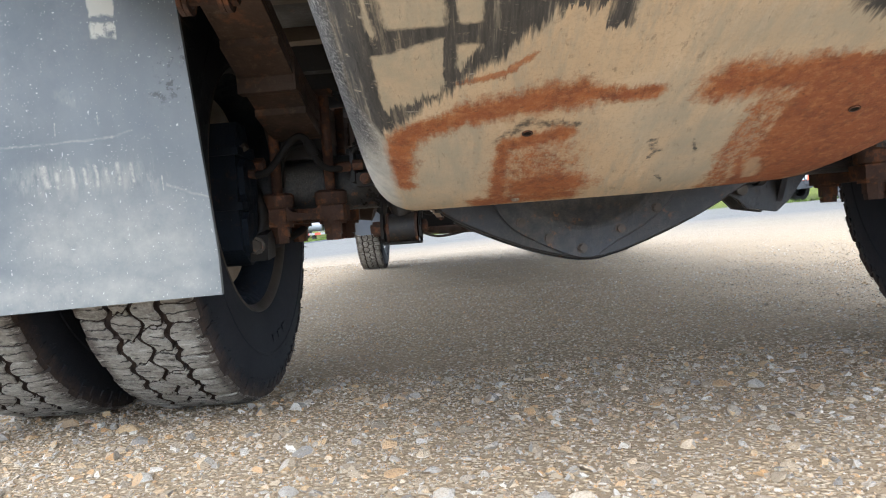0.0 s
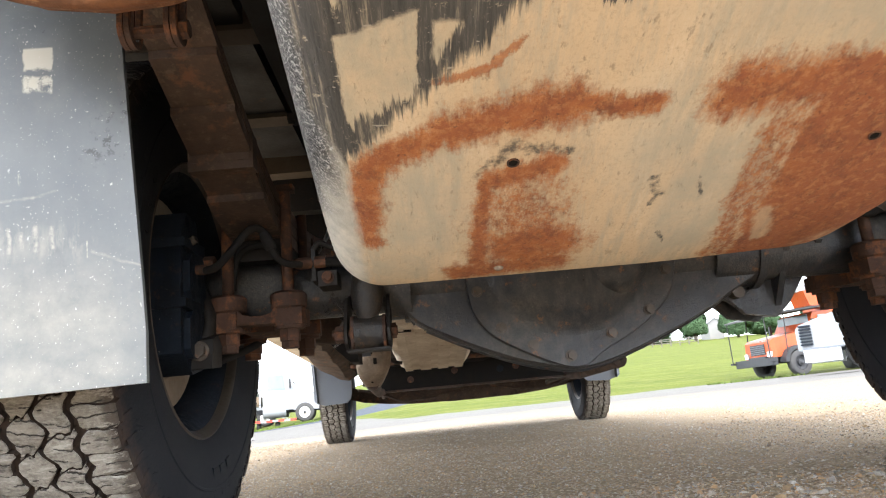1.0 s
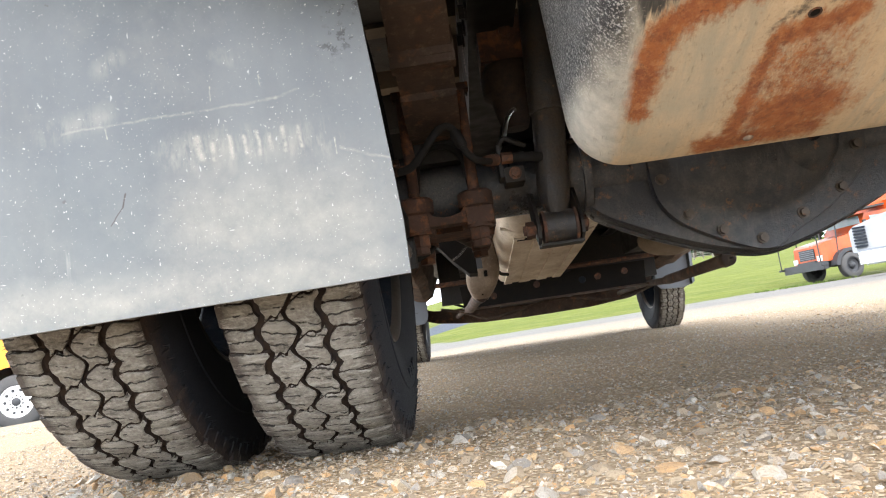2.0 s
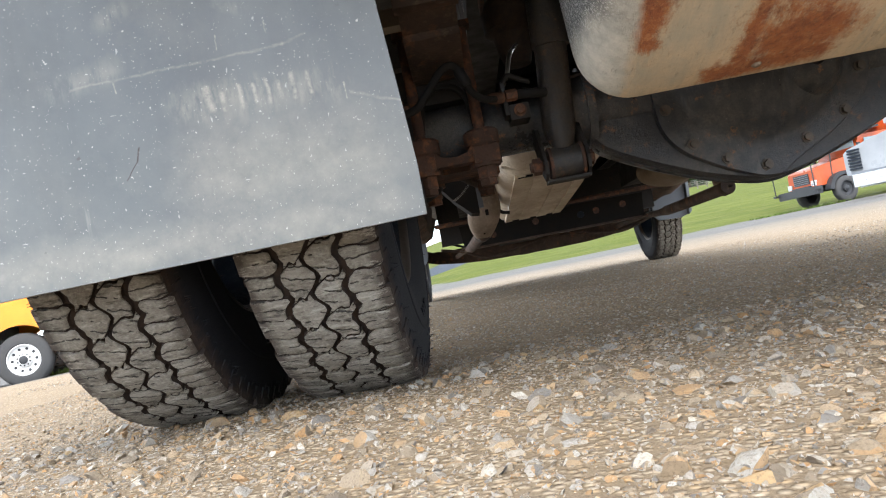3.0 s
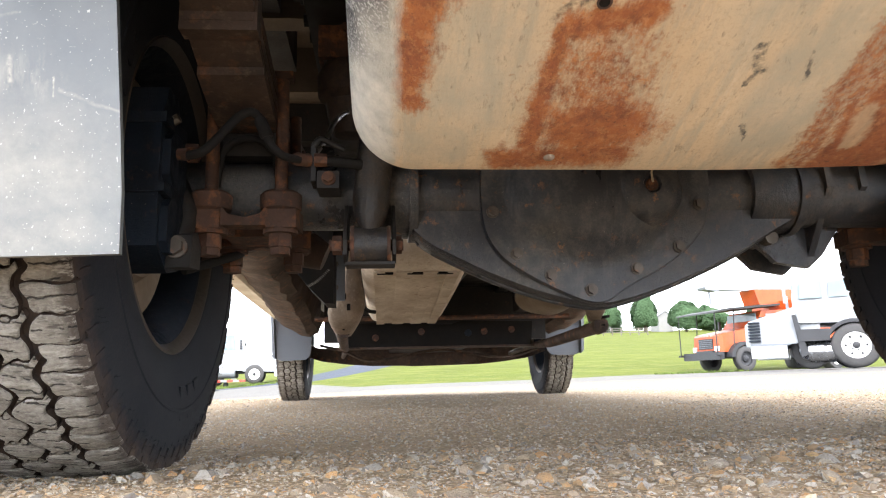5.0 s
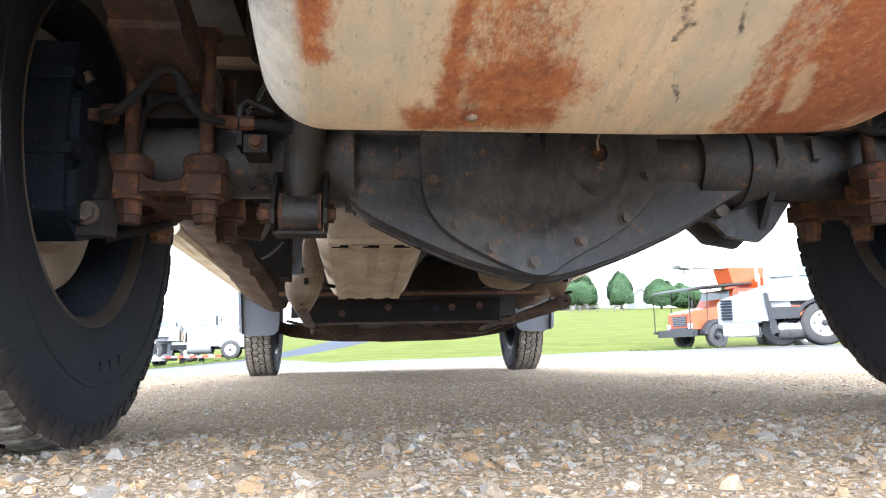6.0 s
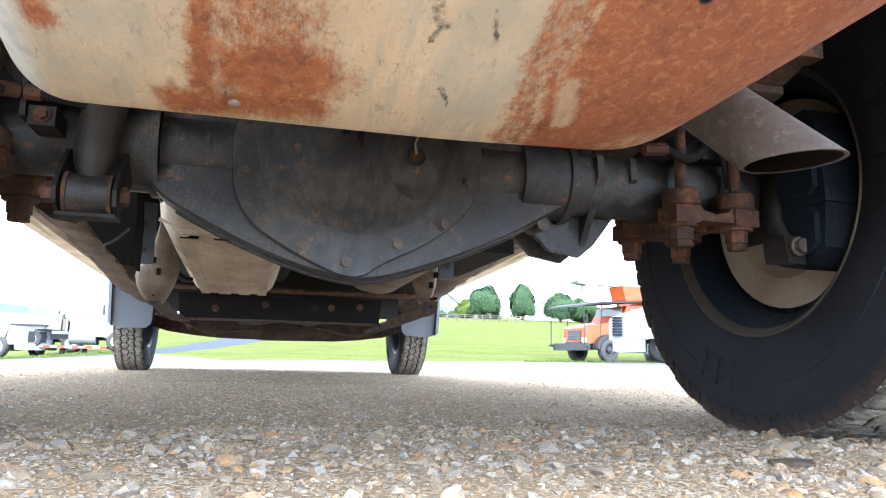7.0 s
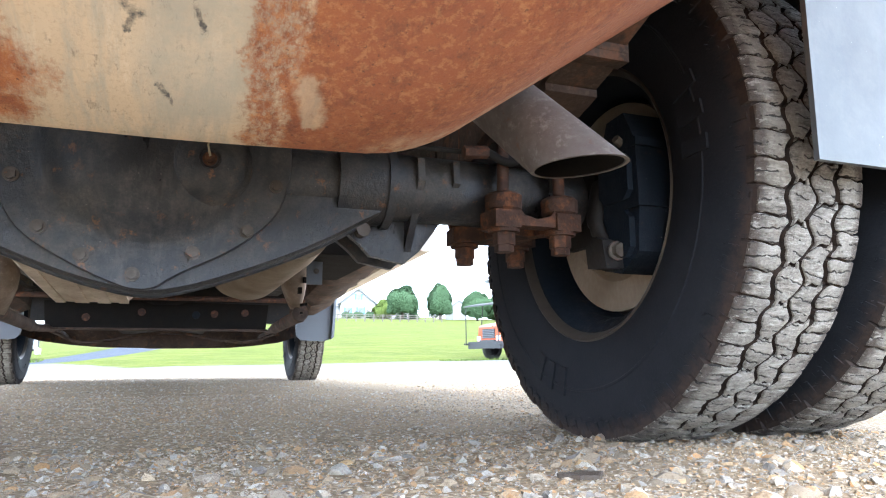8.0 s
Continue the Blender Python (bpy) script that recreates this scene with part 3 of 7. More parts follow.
def make_ground():
    """Gravel lot, lawn beyond it and a strip of asphalt road."""
    k = Mat("gravel_lot_and_lawn", 1.0, 0.0, 0.08)
    x, y, z = k.axes()
    cell = k.voronoi(130, "F1", None, "Color")
    tone = k.axes(cell)[0]
    g = k.mix(k.ramp(tone, 0.0, 1.0), (0.255, 0.202, 0.142), (0.46, 0.395, 0.305))
    g = k.mix(k.ramp(k.axes(cell)[1], 0.6, 0.9), g, (0.38, 0.275, 0.165))
    g = k.mix(k.ramp(k.voronoi(130, "F1"), 0.30, 0.55, 0.0, 0.9), g, (0.125, 0.092, 0.060))
    g = k.mix(k.ramp(k.noise(2.2, 5), 0.42, 0.66, 0.0, 0.5), g, (0.28, 0.215, 0.145))
    g = k.mix(k.ramp(k.noise(500, 3), 0.35, 0.7, 0.0, 0.5), g, (0.385, 0.300, 0.205))
    # open lot's glare is held down in the colour: gravel darkens with distance
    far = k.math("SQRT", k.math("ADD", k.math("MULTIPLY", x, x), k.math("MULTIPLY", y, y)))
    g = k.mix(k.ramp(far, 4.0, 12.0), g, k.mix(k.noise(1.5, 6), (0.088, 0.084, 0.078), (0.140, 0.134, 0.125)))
    lawn = k.mix(k.ramp(k.noise(0.35, 8, 0.7), 0.3, 0.7), (0.040, 0.057, 0.0070), (0.070, 0.088, 0.0110))
    lawn = k.mix(k.ramp(k.noise(6, 6, 0.8), 0.4, 0.75, 0.0, 0.55), lawn, (0.116, 0.120, 0.022))
    lawn = k.mix(k.ramp(k.noise(1.6, 6, 0.75, k.stretch((0.25, 1.0, 1.0))), 0.48, 0.68, 0.0, 0.5), lawn, (0.150, 0.146, 0.046))
    wob = k.math("MULTIPLY", k.math("SUBTRACT", k.noise(0.6, 6), 0.5), 4.0)
    edge = k.math("SUBTRACT", k.math("ADD", y, wob), k.ramp(x, -6.0, -1.0, 36.0, 27.0))
    onlawn = k.ramp(edge, -0.3, 0.5)
    back = k.ramp(k.math("ADD", y, wob), -25.0, -25.6)
    side = k.ramp(k.math("ADD", x, wob), 40.0, 40.6)
    side2 = k.ramp(k.math("ADD", x, wob), -30.0, -30.6)
    onlawn = k.math("MAXIMUM", k.math("MAXIMUM", onlawn, back), k.math("MAXIMUM", side, side2))
    # the road leaves the lot and bends away over the lawn
    bend = k.math("MULTIPLY", k.math("POWER", k.math("MAXIMUM", k.math("SUBTRACT", y, 33.0), 0.0), 0.5), 2.1)
    mid = k.math("SUBTRACT", k.math("ADD", x, 8.5), bend)
    road = k.math("MULTIPLY", k.ramp(k.math("ABSOLUTE", mid), 2.3, 2.0), k.ramp(y, 34.0, 34.6))
    strip = k.math("MULTIPLY", k.ramp(k.math("ABSOLUTE", k.math("SUBTRACT", y, 35.0)), 0.75, 0.6), k.ramp(x, -6.0, -7.0))
    road = k.math("MAXIMUM", road, strip)
    c = k.mix(onlawn, g, lawn)
    c = k.mix(road, c, k.mix(k.noise(3, 5), (0.036, 0.042, 0.054), (0.056, 0.064, 0.080)))
    h = k.math("ADD", k.ramp(k.voronoi(130, "F1"), 0.0, 0.6, 1.0, 0.0), k.math("MULTIPLY", k.noise(500, 3), 0.4))
    return k.set(Base_Color=c, Normal=k.bump(h, 0.9, 0.004))


M_GROUND = make_ground()


def make_stone():
    k = Mat("gravel_stone", 0.8, 0.0, 0.3)
    geo = k.n("NewGeometry")
    r = geo.outputs["Random Per Island"]
    ramp = k.n("ValToRGB")
    e = ramp.color_ramp.elements
    e[0].color, e[1].position, e[1].color = (0.33, 0.265, 0.185, 1), 1.0, (0.56, 0.52, 0.45, 1)
    for at, col in ((0.12, (0.135, 0.112, 0.090)), (0.26, (0.37, 0.295, 0.205)), (0.38, (0.43, 0.235, 0.090)), (0.47, (0.28, 0.21, 0.135)), (0.60, (0.42, 0.40, 0.365)), (0.72, (0.115, 0.115, 0.118)), (0.82, (0.56, 0.53, 0.47)), (0.90, (0.46, 0.30, 0.140)), (0.95, (0.30, 0.265, 0.215))):
        el = e.new(at)
        el.color = (*col, 1)
    k.put(ramp.inputs[0], r)
    c = k.mix(k.ramp(k.noise(170, 6, 0.75), 0.36, 0.72, 0.0, 0.55), ramp.outputs[0], (0.27, 0.208, 0.138))
    c = k.mix(k.ramp(k.noise(420, 5, 0.75), 0.50, 0.66, 0.0, 0.65), c, (0.145, 0.112, 0.080))
    c = k.mix(k.ramp(k.noise(95, 6, 0.8), 0.58, 0.68, 0.0, 0.6), c, (0.55, 0.50, 0.42))
    h = k.math("ADD", k.noise(240, 6, 0.75), k.math("MULTIPLY", k.noise(700, 3), 0.4))
    return k.set(Base_Color=c, Normal=k.bump(h, 0.9, 0.003))


M_STONE = make_stone()


# ---- builders ----
def part(name, bm, material, parent=None, label="", smooth=None, bevel=0.0):
    """Links a bmesh as one mesh object, under a thing or part if one is given."""
    if bevel:
        edges = [e for e in bm.edges if len(e.link_faces) == 2 and e.calc_face_angle(0) > 0.5]
        bmesh.ops.bevel(bm, geom=edges, offset=bevel, segments=2, profile=0.6, affect="EDGES", clamp_overlap=True)
    bmesh.ops.recalc_face_normals(bm, faces=bm.faces[:])
    me = bpy.data.meshes.new(name)
    bm.to_mesh(me)
    bm.free()
    me.materials.append(material)
    if smooth is not None:
        me.polygons.foreach_set("use_smooth", [True] * len(me.polygons))
        me.set_sharp_from_angle(angle=radians(smooth))
    ob = new(name, me)
    if parent is not None:
        ob.parent = parent
    if label:
        ob["label"] = label
    return ob


def box(lo, hi, bm=None, m=None):
    """An upright box from corner to corner."""
    bm = bm or bmesh.new()
    v = [bm.verts.new((hi[0] if i & 1 else lo[0], hi[1] if i & 2 else lo[1], hi[2] if i & 4 else lo[2])) for i in range(8)]
    for f in ((0, 2, 3, 1), (4, 5, 7, 6), (0, 1, 5, 4), (2, 6, 7, 3), (0, 4, 6, 2), (1, 3, 7, 5)):
        bm.faces.new([v[i] for i in f])
    if m is not None:
        for w in v:
            w.co = m @ w.co
    return bm


def loft(rings, bm=None, closed=True, caps=True):
    """Skins a row of rings of points with the same count."""
    bm = bm or bmesh.new()
    rows = [[bm.verts.new(p) for p in ring] for ring in rings]
    n = len(rows[0])
    for a, b in zip(rows, rows[1:]):
        for i in range(n if closed else n - 1):
            j = (i + 1) % n
            bm.faces.new((a[i], a[j], b[j], b[i]))
    if caps and closed:
        bm.faces.new(rows[0][::-1])
        bm.faces.new(rows[-1])
    return bm


def tube(points, radius, seg=12, bm=None, caps=True, flat=1.0):
    """A round bar along points; radius: one or one for each point; flat squeezes it."""
    pts = [Vector(p) for p in points]
    rad = radius if isinstance(radius, (list, tuple)) else [radius] * len(pts)
    rings, side = [], None
    for i, p in enumerate(pts):
        way = (pts[min(i + 1, len(pts) - 1)] - pts[max(i - 1, 0)]).normalized()
        if side is None:
            side = way.orthogonal().normalized() if abs(way.x) > 0.9 else way.cross(Vector((1, 0, 0))).normalized()
        side = (side - way * side.dot(way)).normalized()
        up = way.cross(side)
        rings.append([p + rad[i] * (math.cos(a) * side + flat * math.sin(a) * up) for a in (2 * math.pi * j / seg for j in range(seg))])
    return loft(rings, bm, True, caps)


def curve(points, steps=8):
    """Points along a smooth line through the given ones."""
    p = [Vector(q) for q in points]
    p = [2 * p[0] - p[1], *p, 2 * p[-1] - p[-2]]
    out = []
    for i in range(1, len(p) - 2):
        for s in range(steps):
            t = s / steps
            a, b, c, d = p[i - 1], p[i], p[i + 1], p[i + 2]
            out.append(0.5 * (2 * b + (c - a) * t + (2 * a - 5 * b + 4 * c - d) * t * t + (3 * b - a - 3 * c + d) * t ** 3))
    return [*out, p[-2]]


def lathe(profile, seg=48, axis="x", at=(0, 0, 0), bm=None, shut=False):
    """Turns a profile of (radius, place along the axis) about an axis through at."""
    rings = []
    for j in range(seg):
        a = 2 * math.pi * j / seg
        c, s = math.cos(a), math.sin(a)
        if axis == "x":
            rings.append([(at[0] + h, at[1] + r * c, at[2] + r * s) for r, h in profile])
        elif axis == "y":
            rings.append([(at[0] + r * c, at[1] + h, at[2] + r * s) for r, h in profile])
        else:
            rings.append([(at[0] + r * c, at[1] + r * s, at[2] + h) for r, h in profile])
    bm = bm or bmesh.new()
    rows = [[bm.verts.new(p) for p in ring] for ring in rings]
    n = len(profile)
    for i, a in enumerate(rows):
        b = rows[(i + 1) % seg]
        for k in range(n if shut else n - 1):
            bm.faces.new((a[k], a[(k + 1) % n], b[(k + 1) % n], b[k]))
    bmesh.ops.remove_doubles(bm, verts=bm.verts[:], dist=1e-6)
    return bm


def slab(outline, axis, lo, hi, bm=None):
    """A plate: a 2D outline pushed from lo to hi along an axis."""
    def at(p, h):
        return {"x": (h, p[0], p[1]), "y": (p[0], h, p[1]), "z": (p[0], p[1], h)}[axis]
    return loft([[at(p, lo) for p in outline], [at(p, hi) for p in outline]], bm)


def bolt_head(at, axis, r=0.009, h=0.008, bm=None):
    """A six-sided bolt head with a washer."""
    bm = bm or bmesh.new()
    ax = {"x": Vector((1, 0, 0)), "y": Vector((0, 1, 0)), "z": Vector((0, 0, 1))}[axis[-1]] * (-1 if axis[0] == "-" else 1)
    a = Vector(at)
    tube([a, a + ax * h * 0.3], r * 1.35, 14, bm)
    tube([a + ax * h * 0.3, a + ax * h], r, 6, bm)
    return bm


# ---- ground ----
def ease(a, b, v):
    t = min(1.0, max(0.0, (v - a) / (b - a)))
    return t * t * (3 - 2 * t)


def land(x, y):
    """The ground's height."""
    r = math.hypot(x, y)
    tilt = (0.015 if x > 0 else 0.030) * max(-14.0, min(16.0, x)) * ease(3.0, 11.0, r)
    hill = 0.078 * max(0.0, min(150.0, y - 28.0)) * ease(-0.45, 0.08, x / (abs(y) + 1.0))
    return tilt + hill - 0.002 * noise.noise((x * 1.3, y * 1.3, 0.0)) * ease(1.0, 3.0, r)


def build_ground():
    radii = [0.0]
    r = 0.25
    while r < 2600:
        radii.append(r)
        r *= 1.085 if r < 260 else 1.4
    seg = 180
    bm = bmesh.new()
    mid = bm.verts.new((0, 0, 0))
    rows = [[bm.verts.new((q * math.sin(2 * math.pi * j / seg), q * math.cos(2 * math.pi * j / seg), land(q * math.sin(2 * math.pi * j / seg), q * math.cos(2 * math.pi * j / seg)))) for j in range(seg)] for q in radii[1:]]
    for j in range(seg):
        bm.faces.new((mid, rows[0][(j + 1) % seg], rows[0][j]))
    for a, b in zip(rows, rows[1:]):
        for j in range(seg):
            k = (j + 1) % seg
            bm.faces.new((a[j], a[k], b[k], b[j]))
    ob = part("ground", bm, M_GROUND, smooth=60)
    tagged(ob, "pale gravel lot running out to a green lawn", "ground", kind="structure")


build_ground()


def scatter_stones(count, x0, x1, y0, y1, small, large, rng, power=2.2, fine=1):
    """Corners and faces of many loose stones on the ground."""
    ico = bmesh.new()
    bmesh.ops.create_icosphere(ico, subdivisions=fine, radius=1.0)
    base = np.array([v.co[:] for v in ico.verts])
    faces = np.array([[v.index for v in f.verts] for f in ico.faces])
    ico.free()
    n = len(base)
    px, py = rng.uniform(x0, x1, count), rng.uniform(y0, y1, count)
    size = small + (large - small) * rng.random(count) ** power
    # each stone is cut by a few random planes, so that it has facets
    verts = np.repeat(base[None], count, 0)
    for _ in range(5):
        way = rng.normal(0, 1, (count, 3))
        way /= np.linalg.norm(way, axis=1, keepdims=True)
        over = np.maximum((verts * way[:, None]).sum(-1) - rng.uniform(0.30, 0.78, (count, 1)), 0)
        verts = verts - over[..., None] * way[:, None]
    verts = verts * (1 + rng.normal(0, 0.06, (count, n, 1)))
    verts = verts * (size[:, None] * rng.uniform(0.75, 1.3, (count, 3)) * (1, 1, 0.7))[:, None]
    a = rng.uniform(0, 2 * np.pi, count)
    c, s = np.cos(a)[:, None], np.sin(a)[:, None]
    tilt = rng.normal(0, 0.3, count)[:, None]
    x, y, z = verts[..., 0], verts[..., 1], verts[..., 2]
    z = z + tilt * x
    out = np.stack([x * c - y * s + px[:, None], x * s + y * c + py[:, None], z + (size * np.where(size > 0.006, -0.08, 0.0))[:, None]], -1)
    return out.reshape(-1, 3), (faces[None] + (np.arange(count) * n)[:, None, None]).reshape(-1, 3)


def build_gravel():
    rng = np.random.default_rng(5)
    sets = [scatter_stones(4300, -1.3, 1.1, -0.95, 0.1, 0.0040, 0.0100, rng, 2.2, 2), scatter_stones(420, -1.2, 1.0, -0.92, 0.0, 0.0085, 0.0165, rng, 1.7, 2),
            scatter_stones(46000, -1.3, 1.1, -0.95, 0.1, 0.0011, 0.0042, rng, 1.6), scatter_stones(30000, -1.8, 1.8, 0.1, 1.8, 0.0018, 0.0060, rng, 2.4),
            scatter_stones(11000, -2.6, 2.6, 1.8, 5.0, 0.003, 0.009, rng, 2.4)]
    verts, faces, k = [], [], 0
    for v, f in sets:
        verts.append(v)
        faces.append(f + k)
        k += len(v)
    verts, faces = np.concatenate(verts), np.concatenate(faces)
    me = bpy.data.meshes.new("gravel")
    me.vertices.add(len(verts))
    me.vertices.foreach_set("co", verts.ravel())
    me.loops.add(faces.size)
    me.loops.foreach_set("vertex_index", faces.ravel().astype(np.int32))
    me.polygons.add(len(faces))
    me.polygons.foreach_set("loop_start", np.arange(0, faces.size, 3, dtype=np.int32))
    me.polygons.foreach_set("loop_total", np.full(len(faces), 3, dtype=np.int32))
    me.update(calc_edges=True)
    me.polygons.foreach_set("use_smooth", [True] * len(faces))
    me.set_sharp_from_angle(angle=radians(24))
    me.materials.append(M_STONE)
    tagged(new("gravel", me), "loose crushed gravel in tan, grey and white", "gravel", kind="stuff")


build_gravel()


# ---- the truck ----
truck = tagged(new("box_truck"), "white box truck with dual rear wheels and a rusty underside", "truck")
AXLE_Z = 0.360
MID = 0.012


def tank_height(x, y):
    """The underside of the tank: flat, rising behind, curling up at its flanks."""
    def smax(a, b, k):
        h = max(k - abs(a - b), 0.0) / k
        return max(a, b) + h * h * k * 0.25
    low = 0.287 + 0.008 * ease(0.0, 0.2, x)
    z = smax(low, 0.283 + 0.40 * (-0.345 - y), 0.03)
    slope = 0.297 + 0.70 * (x - 0.222)
    z = smax(z, slope, 0.035)
    z = smax(z, 0.465 + 5.0 * (-0.845 - y), 0.05)
    z = smax(z, 0.275 + 6.0 * (y + 0.338), 0.045)
    over = max(0.0, min(0.058, -0.268 - x))
    return min(0.64, z + 0.060 - 0.060 * math.sqrt(max(0.0, 1 - (over / 0.0585) ** 2)))


def build_tank():
    xs = [*(-0.268 - 0.058 * np.sin(np.linspace(math.pi / 2, 0.0, 18))), *np.linspace(-0.25, 0.20, 24), *np.linspace(0.215, 0.66, 34)]
    ys = [*np.linspace(-0.89, -0.68, 22), *np.linspace(-0.665, -0.40, 18), *np.linspace(-0.39, -0.26, 30)]
    bm = bmesh.new()
    grid = [[bm.verts.new((x, y, tank_height(x, y))) for x in xs] for y in ys]
    for a, b in zip(grid, grid[1:]):
        for i in range(len(xs) - 1):
            bm.faces.new((a[i], b[i], b[i + 1], a[i + 1]))
    left = [bm.verts.new((xs[0] - 0.012 - 0.10 * max(0.0, -0.55 - y), y, 0.655)) for y in ys]
    right = [bm.verts.new((xs[-1], y, 0.655)) for y in ys]
    for i in range(len(ys) - 1):
        bm.faces.new((grid[i][0], left[i], left[i + 1], grid[i + 1][0]))
        bm.faces.new((grid[i][-1], grid[i + 1][-1], right[i + 1], right[i]))
        bm.faces.new((left[i], right[i], right[i + 1], left[i + 1]))
    bm.faces.new((*[v for v in grid[0]], right[0], left[0]))
    bm.faces.new((*[v for v in grid[-1]][::-1], left[-1], right[-1]))
    tank = part("fuel_tank", bm, M_TANK, truck, "tan steel fuel tank with orange rust patches and black scuffs", smooth=50)
    return tank


tank = build_tank()

# flaps behind the rear wheels
bm = bmesh.new()
flap_grid = []
for i in range(13):
    z = 0.2 + (0.82 - 0.2) * i / 12
    row = []
    for j in range(17):
        x = -1.12 + (1.12 - 0.512 - 0.045 * max(0.0, (z - 0.26) / 0.4) ** 1.0 * 0.6) * j / 16
        row.append((x, -0.395 - 0.012 * math.sin(j / 16 * 5.0) * (1 - i / 12) - 0.02 * (i / 12), z + 0.012 * (j / 16) * (1 - i / 12) - 0.004 * (1 - i / 12)))
    flap_grid.append(row)
front = [[bm.verts.new(p) for p in row] for row in flap_grid]
rear = [[bm.verts.new((p[0], p[1] + 0.007, p[2])) for p in row] for row in flap_grid]
for g, flip in ((front, False), (rear, True)):
    for a, b in zip(g, g[1:]):
        for i in range(16):
            f = (a[i], a[i + 1], b[i + 1], b[i])
            bm.faces.new(f[::-1] if flip else f)
for line_a, line_b in ((front[0], rear[0]), (front[-1], rear[-1]), ([r[0] for r in front], [r[0] for r in rear]), ([r[-1] for r in front], [r[-1] for r in rear])):
    for i in range(len(line_a) - 1):
        bm.faces.new((line_a[i], line_b[i], line_b[i + 1], line_a[i + 1]))
flap = part("mud_flap", bm, M_FLAP, truck, "scuffed grey-black rubber mud flap", smooth=40)
bm = box((0.661, -0.398, 0.325), (1.22, -0.391, 0.85))
part("mud_flap", bm, M_FLAP_PALE, truck, "weathered pale grey mud flap", bevel=0.003)


# wheels
TYRE_R, TREAD_HALF = 0.368, 0.088


